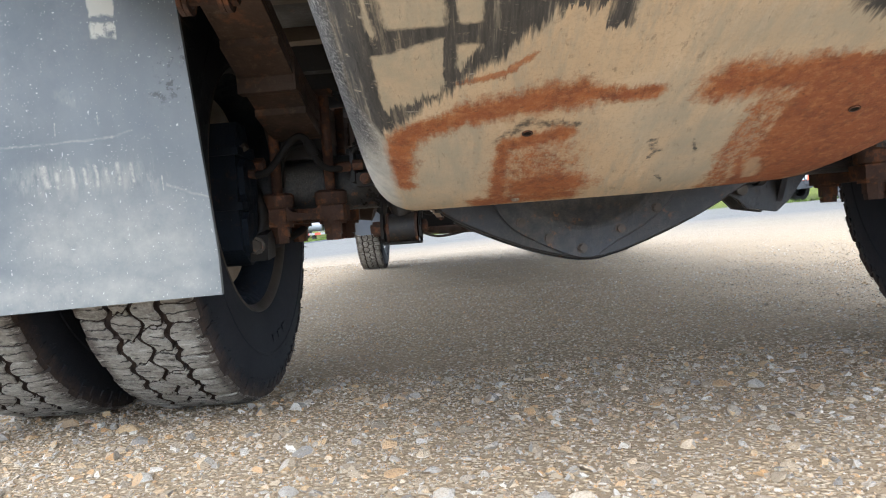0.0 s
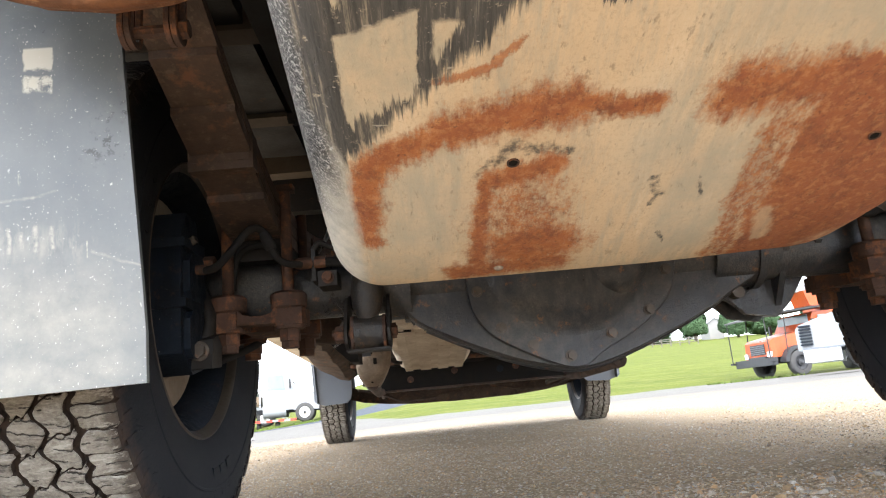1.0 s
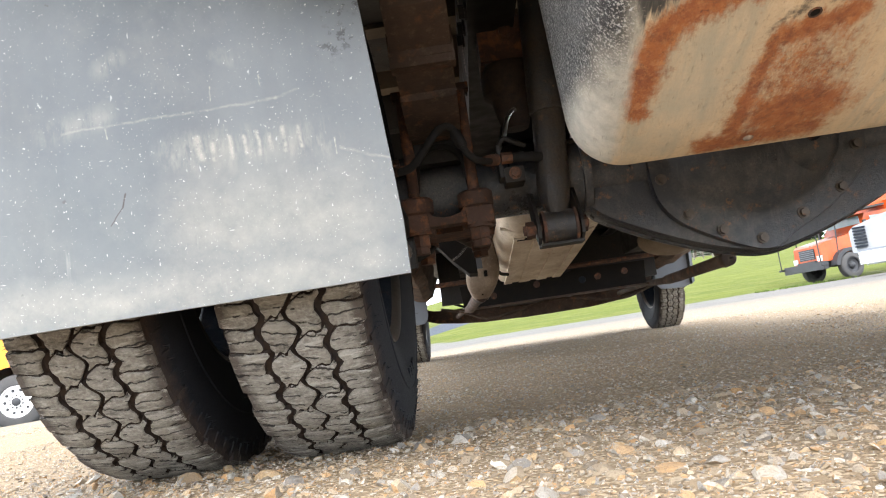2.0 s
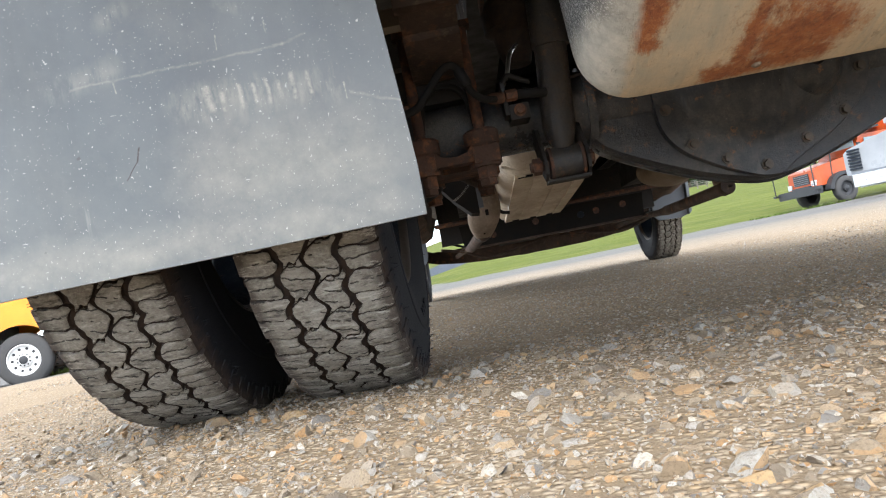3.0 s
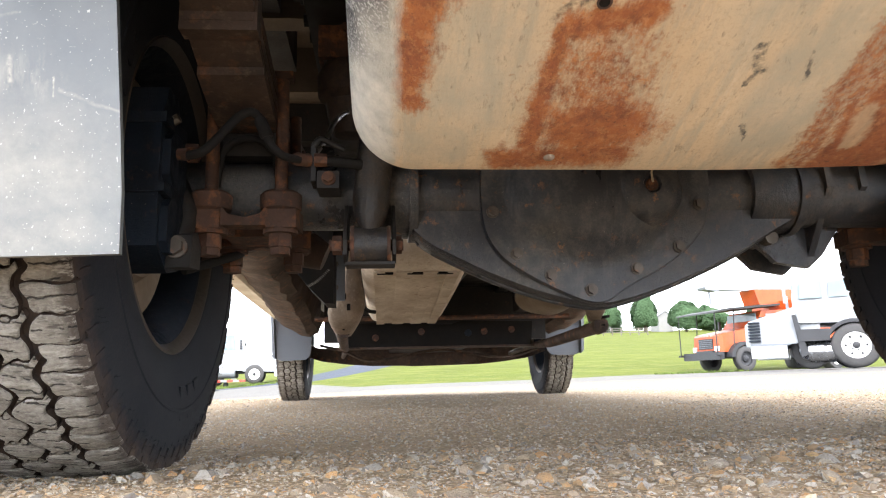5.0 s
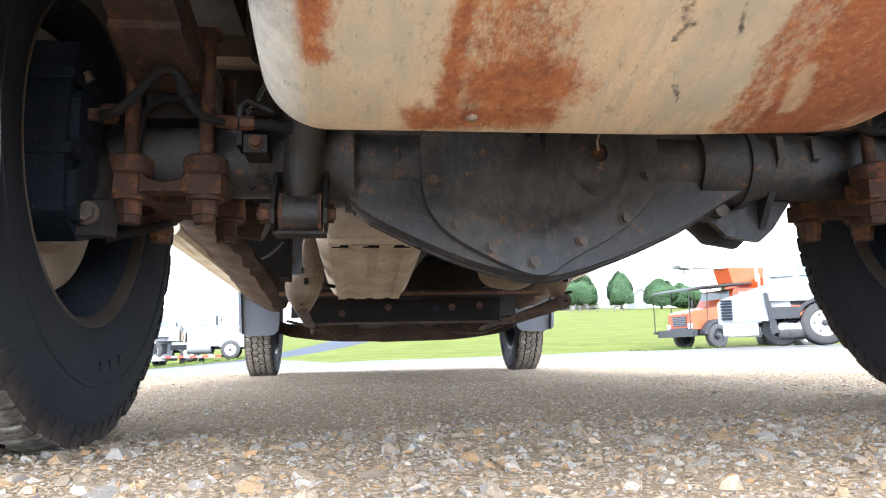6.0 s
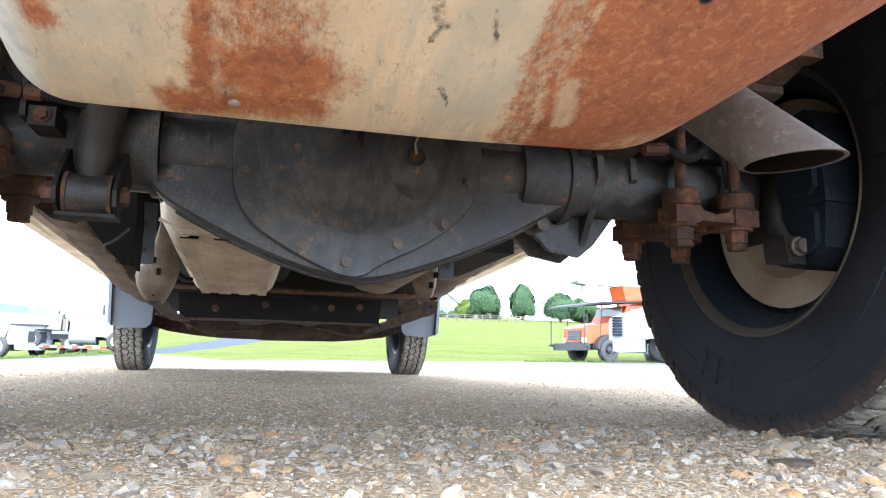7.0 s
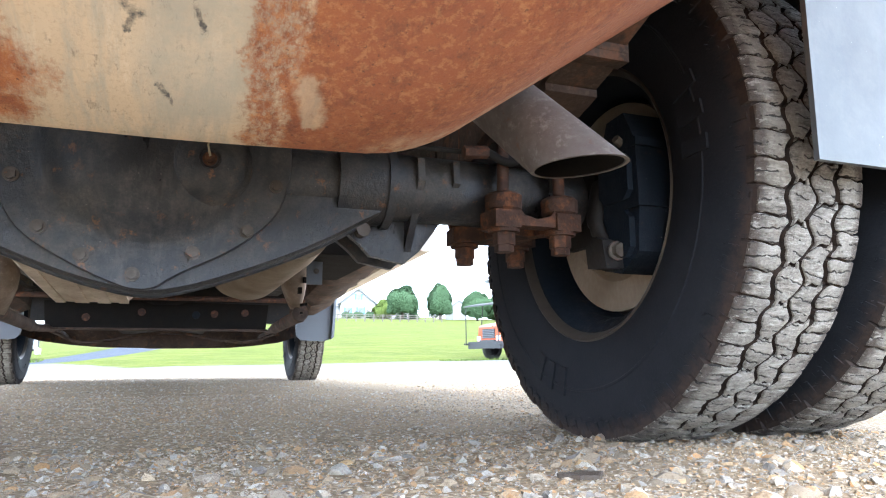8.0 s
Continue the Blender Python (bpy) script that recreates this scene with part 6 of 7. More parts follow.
part("black_step_box", box((0.36, 0.92, 0.40), (0.56, 1.5, 0.62)), M_DEEP_BLACK, truck, "black frame box", bevel=0.02)
part("cast_lug", tube([(-0.476, 0.25, 0.365), (-0.452, 0.25, 0.345), (-0.425, 0.25, 0.328), (-0.396, 0.25, 0.316)], [0.020, 0.030, 0.032, 0.024], 16), M_SPRING, truck, "dusty brown spring eye lug", smooth=40)

# tailpipe, cut off level at its end
def build_tailpipe():
    a, b = Vector((0.264, -0.075, 0.596)), Vector((0.395, -0.343, 0.308))
    way = (b - a).normalized()
    u = way.orthogonal().normalized()
    v = way.cross(u)

    def ring(p, r, level=None):
        out = []
        for j in range(32):
            t = 2 * math.pi * j / 32
            q = p + r * (math.cos(t) * u + math.sin(t) * v)
            if level is not None:
                q = q + way * ((level - q.z) / way.z)
            out.append(q)
        return out
    low = 0.3045
    return loft([ring(a, 0.036), ring(a.lerp(b, 0.6), 0.036), ring(b, 0.0365, low), ring(b, 0.0335, low)], caps=False), loft([ring(b, 0.0334, low + 0.001), ring(a.lerp(b, 0.3), 0.0325)], caps=False)


shell, bore = build_tailpipe()
tailpipe = part("tailpipe", shell, M_PIPE, truck, "grey-brown steel tailpipe cut off level", smooth=35)
part("pipe_bore", bore, M_DEEP_BLACK, tailpipe, "sooty black bore", smooth=35)
part("tailpipe_lead", tube(curve([(0.264, -0.075, 0.596), (0.24, 0.02, 0.66), (0.22, 0.25, 0.64), (0.24, 0.6, 0.50), (0.28, 0.82, 0.43)]), 0.034, 18), M_PIPE, truck, smooth=40)
part("frame_outrigger", slab([(-0.06, 0.60), (-0.06, 0.45), (0.06, 0.42), (0.14, 0.45), (0.14, 0.60)], "x", 0.44, 0.452), M_SPRING, truck, bevel=0.003)

# drain holes and plug of the tank
for x, y in ((-0.145, -0.528), (0.174, -0.526)):
    z = tank_height(x, y)
    n = Vector((0, -0.40, -1.0)).normalized()
    p = Vector((x, y, z))
    # a black plug stands in for the unlit hole
    part("drain_hole", tube([p - n * 0.004, p + n * 0.0010], 0.0040, 16), M_DEEP_BLACK, tank, "dark drain hole")
    u = n.orthogonal().normalized()
    v = n.cross(u)
    rim = [p + n * 0.001 + 0.0048 * (math.cos(t) * u + math.sin(t) * v) for t in np.linspace(0, 2 * math.pi, 19)]
    part("hole_rim", tube(rim, 0.0009, 6), M_RUST, tank, smooth=50)
part("drain_plug", lathe([(0.0, -0.003), (0.003, -0.0025), (0.005, -0.001), (0.006, 0.002), (0.0, 0.003)], 14, "z", at=(-0.149, -0.365, tank_height(-0.149, -0.365))), M_BRACKET, tank, smooth=50)



# ---- the yard around: parked vehicles ----
M_ORANGE = worn("orange_paint", (0.46, 0.075, 0.010), (0.36, 0.055, 0.009), None, 3, 0.0, 0.4, grain=40, relief=0.05)
M_YELLOW = worn("yellow_paint", (0.70, 0.27, 0.018), (0.62, 0.22, 0.015), None, 3, 0.0, 0.4, grain=40, relief=0.05)
M_TRIM = worn("dark_grey_trim", (0.014, 0.015, 0.018), (0.030, 0.031, 0.034), None, 5, 0.0, 0.55, grain=40, relief=0.1)
M_TYRE_FAR = worn("grey_worn_tyre", (0.032, 0.032, 0.034), (0.060, 0.058, 0.056), None, 6, 0.0, 0.8, grain=40)
M_STEEL = worn("brushed_steel_panel", (0.55, 0.57, 0.58), (0.42, 0.44, 0.45), None, 4, 0.0, 0.35, 0.6, grain=30, relief=0.1)
M_CHROME = worn("chrome", (0.45, 0.46, 0.48), (0.30, 0.31, 0.33), None, 9, 0.0, 0.2, 0.95, grain=30, relief=0.3)
M_RIM_FAR = worn("white_wheel_paint", (0.72, 0.72, 0.71), (0.55, 0.54, 0.52), None, 6, 0.0, 0.45, grain=30, relief=0.1)
M_RED = worn("red_reflector", (0.55, 0.05, 0.03), (0.45, 0.05, 0.03), None, 4, 0.0, 0.4, grain=30, relief=0.05)
M_OFFWHITE = worn("dusty_white_paint", (0.235, 0.245, 0.255), (0.19, 0.20, 0.21), None, 2, 0.0, 0.4, grain=20, relief=0.05)
M_TARP = worn("black_mesh_roof", (0.022, 0.024, 0.025), (0.04, 0.04, 0.04), None, 4, 0.0, 0.95, grain=30)


def make_glass():
    k = Mat("tinted_glass", 0.06)
    k.set(Base_Color=k.mix(k.noise(1.5, 3), (0.10, 0.15, 0.17), (0.22, 0.29, 0.31)))
    return k.m


M_GLASS = make_glass()


def far_wheel(parent, at, r, w, rim, out=-1, holes=8):
    """A truck wheel; out: the side (local x) that its disc shows on."""
    wheel = new("wheel")
    wheel.parent, wheel.location = parent, at
    h = w / 2
    part("tyre", lathe([(r * 0.58, -h * 0.8), (r * 0.62, -h), (r * 0.88, -h), (r * 0.97, -h * 0.8), (r, -h * 0.5), (r, h * 0.5), (r * 0.97, h * 0.8), (r * 0.88, h), (r * 0.62, h), (r * 0.58, h * 0.8)], 36, "x"), M_TYRE_FAR, wheel, smooth=40)
    o = out * h
    part("hub", lathe([(r * 0.15, o * 0.7), (r * 0.15, o * 1.08), (r * 0.11, o * 1.15), (0.0, o * 1.15)], 20, "x"), M_TRIM, wheel, smooth=35)
    part("rim", lathe([(r * 0.60, o * 0.85), (r * 0.56, o * 0.90), (r * 0.53, o * 0.55), (r * 0.30, o * 0.35), (r * 0.25, o * 0.8), (r * 0.14, o * 0.95), (0.0, o * 0.95)], 30, "x"), rim, wheel, smooth=35)
    for j in range(holes):
        a = 2 * math.pi * j / holes
        part("lug_nut", tube([(o * 0.78, r * 0.22 * math.cos(a + 0.3), r * 0.22 * math.sin(a + 0.3)), (o * 0.90, r * 0.22 * math.cos(a + 0.3), r * 0.22 * math.sin(a + 0.3))], r * 0.032, 6), M_TRIM, wheel)
        part("hand_hole", tube([(o * 0.46, r * 0.42 * math.cos(a), r * 0.42 * math.sin(a)), (o * 0.52, r * 0.42 * math.cos(a), r * 0.42 * math.sin(a))], r * 0.055, 8), M_TRIM, wheel)
    return wheel


def vehicle(name, label, category, x, y, z, rz):
    ob = tagged(new(name), label, category)
    ob.matrix_world = pose(x, y, z, 0, 0, rz)
    return ob


def skin(rows, name, material, parent, bevel=0.04, label=""):
    """A hull from rings of (y, half width low, half width high, z low, z high)."""
    rings = [[(-a, y, lo), (a, y, lo), (b, y, hi), (-b, y, hi)] for y, a, b, lo, hi in rows]
    return part(name, loft(rings), material, parent, label, bevel=bevel)


def build_orange():
    t = vehicle("tree_service_truck", "orange tree-service truck with a black brush roof and white boom", "truck", 13.9, 27.4, land(14.1, 27.0), 104)
    part("frame", box((-0.5, -6.0, 0.55), (0.5, 1.1, 0.85)), M_TRIM, t, bevel=0.02)
    skin([(0.98, 0.78, 0.72, 0.78, 1.42), (0.80, 0.86, 0.80, 0.78, 1.52), (-0.9, 0.98, 0.92, 0.85, 1.80)], "hood", M_ORANGE, t, 0.08)
    part("grille", box((-0.42, 0.97, 0.92), (0.42, 1.01, 1.33)), M_TRIM, t, bevel=0.01)
    for i in range(5):
        part("grille_bar", box((-0.40, 1.01, 0.96 + 0.075 * i), (0.40, 1.025, 0.985 + 0.075 * i)), M_GUARD, t)
    part("bumper", box((-1.1, 1.05, 0.48), (1.1, 1.28, 0.78)), M_TRIM, t, bevel=0.04)
    for s in (-1, 1):
        part("headlight", box((s * 0.66 - 0.11, 0.95, 0.82), (s * 0.66 + 0.11, 1.04, 1.02)), M_STEEL, t, bevel=0.02)
        arc = [(0.72 * math.cos(a), 0.5 + 0.68 * math.sin(a)) for a in np.linspace(0.1, math.pi - 0.1, 12)] + [(0.56 * math.cos(a), 0.5 + 0.54 * math.sin(a)) for a in np.linspace(math.pi - 0.1, 0.1, 12)]
        part("fender", slab(arc, "x", s * 1.14 if s < 0 else 0.80, -0.80 if s < 0 else s * 1.14), M_TRIM, t)
        far_wheel(t, (s * 1.0, 0.0, 0.5), 0.5, 0.28, M_TRIM, s, 5)
        far_wheel(t, (s * 0.95, -4.6, 0.5), 0.5, 0.5, M_RIM_FAR, s, 5)
        part("mirror", box((s * 1.22 - 0.05, -0.85, 1.75), (s * 1.22 + 0.05, -0.75, 2.15)), M_TRIM, t, bevel=0.02)
    cab = skin([(-0.75, 1.0, 0.98, 0.85, 1.75), (-1.15, 1.08, 0.92, 0.85, 2.45), (-2.5, 1.10, 0.95, 0.85, 2.5)], "cab", M_ORANGE, t, 0.06)
    part("windscreen", slab([(-0.90, 1.80), (0.90, 1.80), (0.82, 2.36), (-0.82, 2.36)], "y", -0.94, -0.92), M_GLASS, cab)
    for s in (-1, 1):
        part("side_window", slab([(-1.25, 1.72), (-1.25, 2.3), (-2.2, 2.32), (-2.2, 1.72)], "x", s * 1.045 - 0.012, s * 1.045 + 0.012), M_GLASS, cab)
    # brush roof on posts above the hood
    roof = part("brush_roof", slab([(1.45, 2.30), (1.42, 2.36), (0.6, 2.52), (-1.9, 2.72), (-1.9, 2.64), (0.6, 2.44)], "x", -1.2, 1.2), M_TARP, t, "thin black brush roof")
    for s in (-1, 1):
        part("post", tube([(s * 1.12, 1.38, 0.70), (s * 1.12, 1.38, 2.34)], 0.022, 8), M_TARP, roof)
        part("post", tube([(s * 1.12, 0.55, 0.85), (s * 1.12, 0.42, 2.46)], 0.022, 8), M_TARP, roof)
        part("foot", box((s * 1.12 - 0.06, 1.10, 0.64), (s * 1.12 + 0.06, 1.46, 0.72)), M_TRIM, roof, bevel=0.01)
    part("chip_box", slab([(-2.6, 1.0), (-6.4, 1.0), (-6.4, 2.9), (-2.6, 2.9)], "x", -1.15, 1.15), M_ORANGE, t, bevel=0.03)
    part("boom_turret", slab([(-1.35, 3.38), (-1.55, 2.75), (-3.6, 2.66), (-3.6, 3.42)], "x", -0.45, 0.45), M_ORANGE, t, bevel=0.03)
    boom = part("boom", box((-0.16, -5.8, 3.36), (0.16, 0.35, 3.66)), M_OFFWHITE, t, "white telescopic boom", bevel=0.03)
    part("boom_end", slab([(0.30, 3.30), (0.95, 3.36), (1.0, 3.46), (0.85, 3.6), (0.30, 3.62)], "x", -0.26, 0.26), M_OFFWHITE, boom, bevel=0.03)
    part("boom_saddle", tube([(0.0, 0.55, 2.75), (0.0, 0.60, 3.3)], 0.05, 8), M_OFFWHITE, boom)
    return t


build_orange()


def build_white_truck():
    t = vehicle("highway_truck", "white bonneted truck with louvred side vents and steel steps", "truck", 11.75, 16.5, land(11.75, 16.5) + 0.05, 58)
    t.scale = (1.0, 0.95, 0.93)
    part("frame", box((-0.45, -4.5, 0.55), (0.45, 2.2, 0.8)), M_TRIM, t, bevel=0.02)
    hood = skin([(2.52, 0.70, 0.66, 0.62, 1.22), (2.40, 0.88, 0.80, 0.60, 1.32), (1.25, 1.08, 0.95, 0.66, 1.66), (0.65, 1.10, 1.02, 0.9, 1.78)], "hood", M_OFFWHITE, t, 0.07)
    for s in (-1, 1):
        for i in range(7):
            z = 0.74 + 0.085 * i
            part("louvre", box((s * (0.94 - 0.012 * i) - 0.05, 2.12, z), (s * (0.94 - 0.012 * i) + 0.05, 2.42, z + 0.042)), M_BLUEBLACK, hood, bevel=0.006)
        part("step_box", box((s * 1.10 - 0.28, 1.48, 0.27), (s * 1.10 + 0.04, 2.36, 0.60)), M_STEEL, t, bevel=0.03)
        part("step_rail", box((s * 1.14 - 0.05, 1.40, 0.61), (s * 1.14 + 0.02, 2.36, 0.66)), M_GUARD, t, bevel=0.01)
        part("splash_flap", slab([(1.30, 1.42), (1.20, 1.44), (0.98, 0.34), (1.16, 0.28)], "x", s * 1.10 - 0.02, s * 1.10 + 0.02), M_TRIM, t)
        part("side_tank", lathe([(0.0, -0.34), (0.26, -0.34), (0.28, -0.30), (0.28, 0.30), (0.26, 0.34), (0.0, 0.34)], 24, "y", at=(s * 0.85, 0.66, 0.42)), M_CHROME, t, "chrome tank with fittings", smooth=35)
        far_wheel(t, (s * 0.72, 0.92, 0.46), 0.46, 0.26, M_CHROME, s, 6)
        far_wheel(t, (s * 1.02, -0.12, 0.55), 0.55, 0.32, M_RIM_FAR, s, 6)
        far_wheel(t, (s * 0.95, -3.9, 0.55), 0.55, 0.5, M_RIM_FAR, s, 6)
        for w in [c for c in t.children if c.name.startswith("wheel") and not c.name.startswith("wheel_")]:
            w.scale = (1.0, 1.05, 1.07)
        arc = [(-0.12 + 0.74 * math.cos(a), 0.55 + 0.70 * math.sin(a)) for a in np.linspace(0.25, math.pi - 0.2, 14)] + [(-0.12 + 0.64 * math.cos(a), 0.55 + 0.61 * math.sin(a)) for a in np.linspace(math.pi - 0.2, 0.25, 14)]
        part("wheel_arch", slab(arc, "x", s * 1.2 if s < 0 else 0.86, -0.86 if s < 0 else s * 1.2), M_TRIM, t)
        part("mirror", box((s * 1.26 - 0.05, 1.38, 1.75), (s * 1.26 + 0.05, 1.46, 2.2)), M_OFFWHITE, t, bevel=0.02)
        part("battery_case", box((s * 0.98 - 0.16, 0.45, 0.70), (s * 0.98 + 0.10, 1.2, 1.02)), M_TRIM, t, bevel=0.03)
    cab = skin([(1.26, 1.10, 0.90, 1.25, 1.95), (1.16, 1.12, 0.92, 1.20, 2.42), (-0.25, 1.14, 0.95, 1.15, 2.48)], "cab", M_OFFWHITE, t, 0.05)
    for s in (-1, 1):
        tilt = 0.17
        for ya, yb in ((1.08, 0.53), (0.38, -0.08)):
            out = [(ya, 1.86), (ya - 0.04, 2.28), (yb, 2.31), (yb, 1.86)]
            part("side_window", slab(out, "x", s * 1.01 - 0.05, s * 1.01 + 0.05), M_GLASS, cab)
    part("windscreen", slab([(-0.9, 1.97), (0.9, 1.97), (0.84, 2.36), (-0.84, 2.36)], "y", 1.21, 1.24), M_GLASS, cab)
    skin([(-0.25, 1.12, 1.0, 1.15, 2.05), (-1.6, 1.12, 1.0, 1.25, 1.75)], "sleeper_fairing", M_OFFWHITE, t, 0.06)
    part("air_intake", slab([(-0.25, 1.80), (-0.95, 1.92), (-0.95, 2.0), (-0.5, 1.98)], "x", -1.10, -1.0), M_TRIM, t)
    part("mixer_drum", lathe([(0.0, -1.8), (0.7, -2.0), (1.05, -3.0), (0.9, -4.6), (0.4, -5.0), (0.0, -5.0)], 28, "y", at=(0, 0, 1.95)), M_OFFWHITE, t, smooth=40)
    return t


build_white_truck()


def build_lorry(x, y, rz, label, name="tractor_unit"):
    t = vehicle(name, label, "truck", x, y, land(x, y), rz)
    part("frame", box((-0.45, -5.2, 0.55), (0.45, 1.0, 0.8)), M_TRIM, t, bevel=0.02)
    hood = skin([(1.15, 0.85, 0.78, 0.62, 1.35), (0.95, 0.98, 0.90, 0.62, 1.48), (-0.6, 1.08, 1.0, 0.65, 1.72)], "hood", M_OFFWHITE, t, 0.07)
    part("grille", box((-0.5, 1.14, 0.75), (0.5, 1.17, 1.28)), M_TRIM, hood, bevel=0.01)
    part("bumper", box((-1.1, 1.05, 0.38), (1.1, 1.25, 0.66)), M_STEEL, t, bevel=0.04)
    cab = skin([(-0.5, 1.10, 1.0, 0.7, 1.72), (-0.95, 1.12, 0.98, 0.7, 2.75), (-2.2, 1.12, 1.0, 0.7, 2.8)], "cab", M_OFFWHITE, t, 0.05)
    part("windscreen", slab([(-0.95, 1.80), (0.95, 1.80), (0.88, 2.62), (-0.88, 2.62)], "y", -0.74, -0.70), M_GLASS, cab)
    for s in (-1, 1):
        part("side_window", slab([(-1.0, 1.80), (-1.1, 2.55), (-1.9, 2.55), (-1.9, 1.80)], "x", s * 1.045 - 0.03, s * 1.045 + 0.03), M_GLASS, cab)
        part("headlight", box((s * 0.78 - 0.12, 1.0, 0.80), (s * 0.78 + 0.12, 1.14, 1.0)), M_STEEL, t, bevel=0.02)
        far_wheel(t, (s * 1.0, 0.0, 0.5), 0.5, 0.28, M_RIM_FAR, s, 6)
        far_wheel(t, (s * 0.92, -3.9, 0.5), 0.5, 0.5, M_RIM_FAR, s, 6)
        part("rear_guard", slab([(-3.3, 1.0), (-3.2, 1.15), (-4.6, 1.15), (-4.9, 0.45), (-4.98, 0.45), (-4.75, 1.22), (-3.1, 1.22)], "x", s * 0.92 - 0.28, s * 0.92 + 0.28), M_TRIM, t)
        part("fuel_tank", lathe([(0.0, -0.6), (0.28, -0.6), (0.30, -0.55), (0.30, 0.55), (0.28, 0.6), (0.0, 0.6)], 20, "y", at=(s * 0.9, -1.6, 0.62)), M_OFFWHITE, t, smooth=35)
        part("exhaust_pipe", tube([(s * 0.95, -2.35, 0.9), (s * 0.95, -2.35, 3.25)], 0.07, 12), M_CHROME, t, smooth=40)
        part("mirror", box((s * 1.3 - 0.05, -0.75, 1.8), (s * 1.3 + 0.05, -0.65, 2.3)), M_TRIM, t, bevel=0.02)
    part("deck_box", box((-1.1, -5.1, 1.0), (1.1, -2.6, 1.75)), M_OFFWHITE, t, bevel=0.04)
    part("tool_box", box((-0.9, -2.55, 1.0), (0.9, -2.3, 1.5)), M_ROTOR, t, bevel=0.03)
    return t


build_lorry(-11.6, 38.5, -125, "white tractor unit with a blue-tinted windscreen on the grass verge")
build_lorry(-7.2, 39.2, -84, "white tractor unit with twin exhaust stacks on the grass verge")
build_lorry(-15.4, 40.5, -118, "white tractor unit parked behind the others on the verge")
build_lorry(-10.6, 44.5, -82, "white tractor unit parked at the back of the row")

trailer = vehicle("low_trailer", "low red and white striped trailer bed on the verge", "trailer", -9.1, 38.0, land(-9.1, 38.0), 0)
part("bed", box((-1.6, -0.15, 0.34), (1.6, 0.9, 0.44)), M_TRIM, trailer, bevel=0.01)
for i in range(10):
    part("marker_stripe", box((-1.6 + 0.32 * i, -0.165, 0.33), (-1.28 + 0.32 * i, -0.151, 0.45)), M_RED if i % 2 else M_OFFWHITE, trailer)
for x in (-0.5, 0.5):
    far_wheel(trailer, (x, 0.3, 0.18), 0.18, 0.2, M_TRIM, 1, 4)


def build_bus():
    x, y = -9.3, 12.9
    t = vehicle("school_bus", "bright yellow bus with white steel wheels", "bus", x, y, -0.36, -74)
    # local: forward is +y, the side seen is -x
    arch = [(0.66 * math.cos(a), 0.50 + 0.66 * math.sin(a)) for a in np.linspace(0, math.pi, 15)]
    out = [(1.35, 0.55), (1.42, 0.70), (1.38, 1.5), (0.9, 1.75), (-0.7, 1.85), (-0.9, 3.0), (-9.0, 3.0), (-9.0, 0.45), (-0.72, 0.45), *arch[::-1], (0.72, 0.52)]
    for s in (-1, 1):
        side = part("side_panel", slab(out, "x", s * 1.18 - 0.02, s * 1.18 + 0.02), M_YELLOW, t)
        part("rub_rail", box((s * 1.21 - 0.02, -9.0, 0.98), (s * 1.21 + 0.02, -0.75, 1.05)), M_TRIM, side)
        part("panel_seam", box((s * 1.202 - 0.004, -0.845, 0.46), (s * 1.202 + 0.004, -0.83, 2.9)), M_TRIM, side)
        rim = [(0.70 * math.cos(a), 0.50 + 0.70 * math.sin(a)) for a in np.linspace(0, math.pi, 15)] + [(0.65 * math.cos(a), 0.50 + 0.65 * math.sin(a)) for a in np.linspace(math.pi, 0, 15)]
        part("arch_lip", slab(rim, "x", s * 1.20 - 0.02, s * 1.20 + 0.02), M_YELLOW, side)
        for i in range(9):
            part("side_window", box((s * 1.20 - 0.012, -1.85 - 0.82 * i, 1.75), (s * 1.20 + 0.012, -1.2 - 0.82 * i, 2.5)), M_GLASS, side)
        far_wheel(t, (s * 1.03, 0.0, 0.5), 0.5, 0.27, M_RIM_FAR, s, 10)
        far_wheel(t, (s * 0.98, -5.6, 0.5), 0.5, 0.5, M_RIM_FAR, s, 8)
        part("step_plate", box((s * 1.12 - 0.1, -1.7, 0.30), (s * 1.12 + 0.06, -0.85, 0.44)), M_TRIM, t, bevel=0.02)
    part("body_core", box((-1.15, -8.9, 0.6), (1.15, -0.72, 2.98)), M_TRIM, t, bevel=0.05)
    part("hood", box((-1.15, -0.72, 1.22), (1.15, 1.3, 1.72)), M_YELLOW, t, bevel=0.1)
    part("nose", box((-1.16, 0.74, 0.55), (1.16, 1.36, 1.25)), M_YELLOW, t, bevel=0.05)
    part("bumper", box((-1.2, 1.36, 0.38), (1.2, 1.55, 0.68)), M_TRIM, t, bevel=0.03)
    return t


build_bus()


# ---- the hill: house, shed, trees, fence ----
M_SIDING = worn("white_siding", (0.31, 0.305, 0.30), (0.27, 0.27, 0.27), None, 1, 0.0, 0.6, grain=8, relief=0.05)
M_ROOF = worn("grey_shingles", (0.19, 0.195, 0.20), (0.15, 0.155, 0.165), None, 2, 0.0, 0.9, grain=6)
M_SHUTTER = worn("blue_shutter_paint", (0.10, 0.22, 0.36), (0.08, 0.18, 0.30), None, 2, 0.0, 0.6)
M_FENCE = worn("weathered_rail_wood", (0.165, 0.150, 0.125), (0.12, 0.108, 0.092), None, 2, 0.0, 0.9)
M_BARK = worn("brown_bark", (0.09, 0.065, 0.045), (0.05, 0.04, 0.03), None, 3, 0.0, 0.9)


def make_leaf(name, a, b):
    k = Mat(name, 0.95, 0.0, 0.1)
    geo = k.n("NewGeometry")
    return k.set(Base_Color=k.mix(geo.outputs["Random Per Island"], a, b))


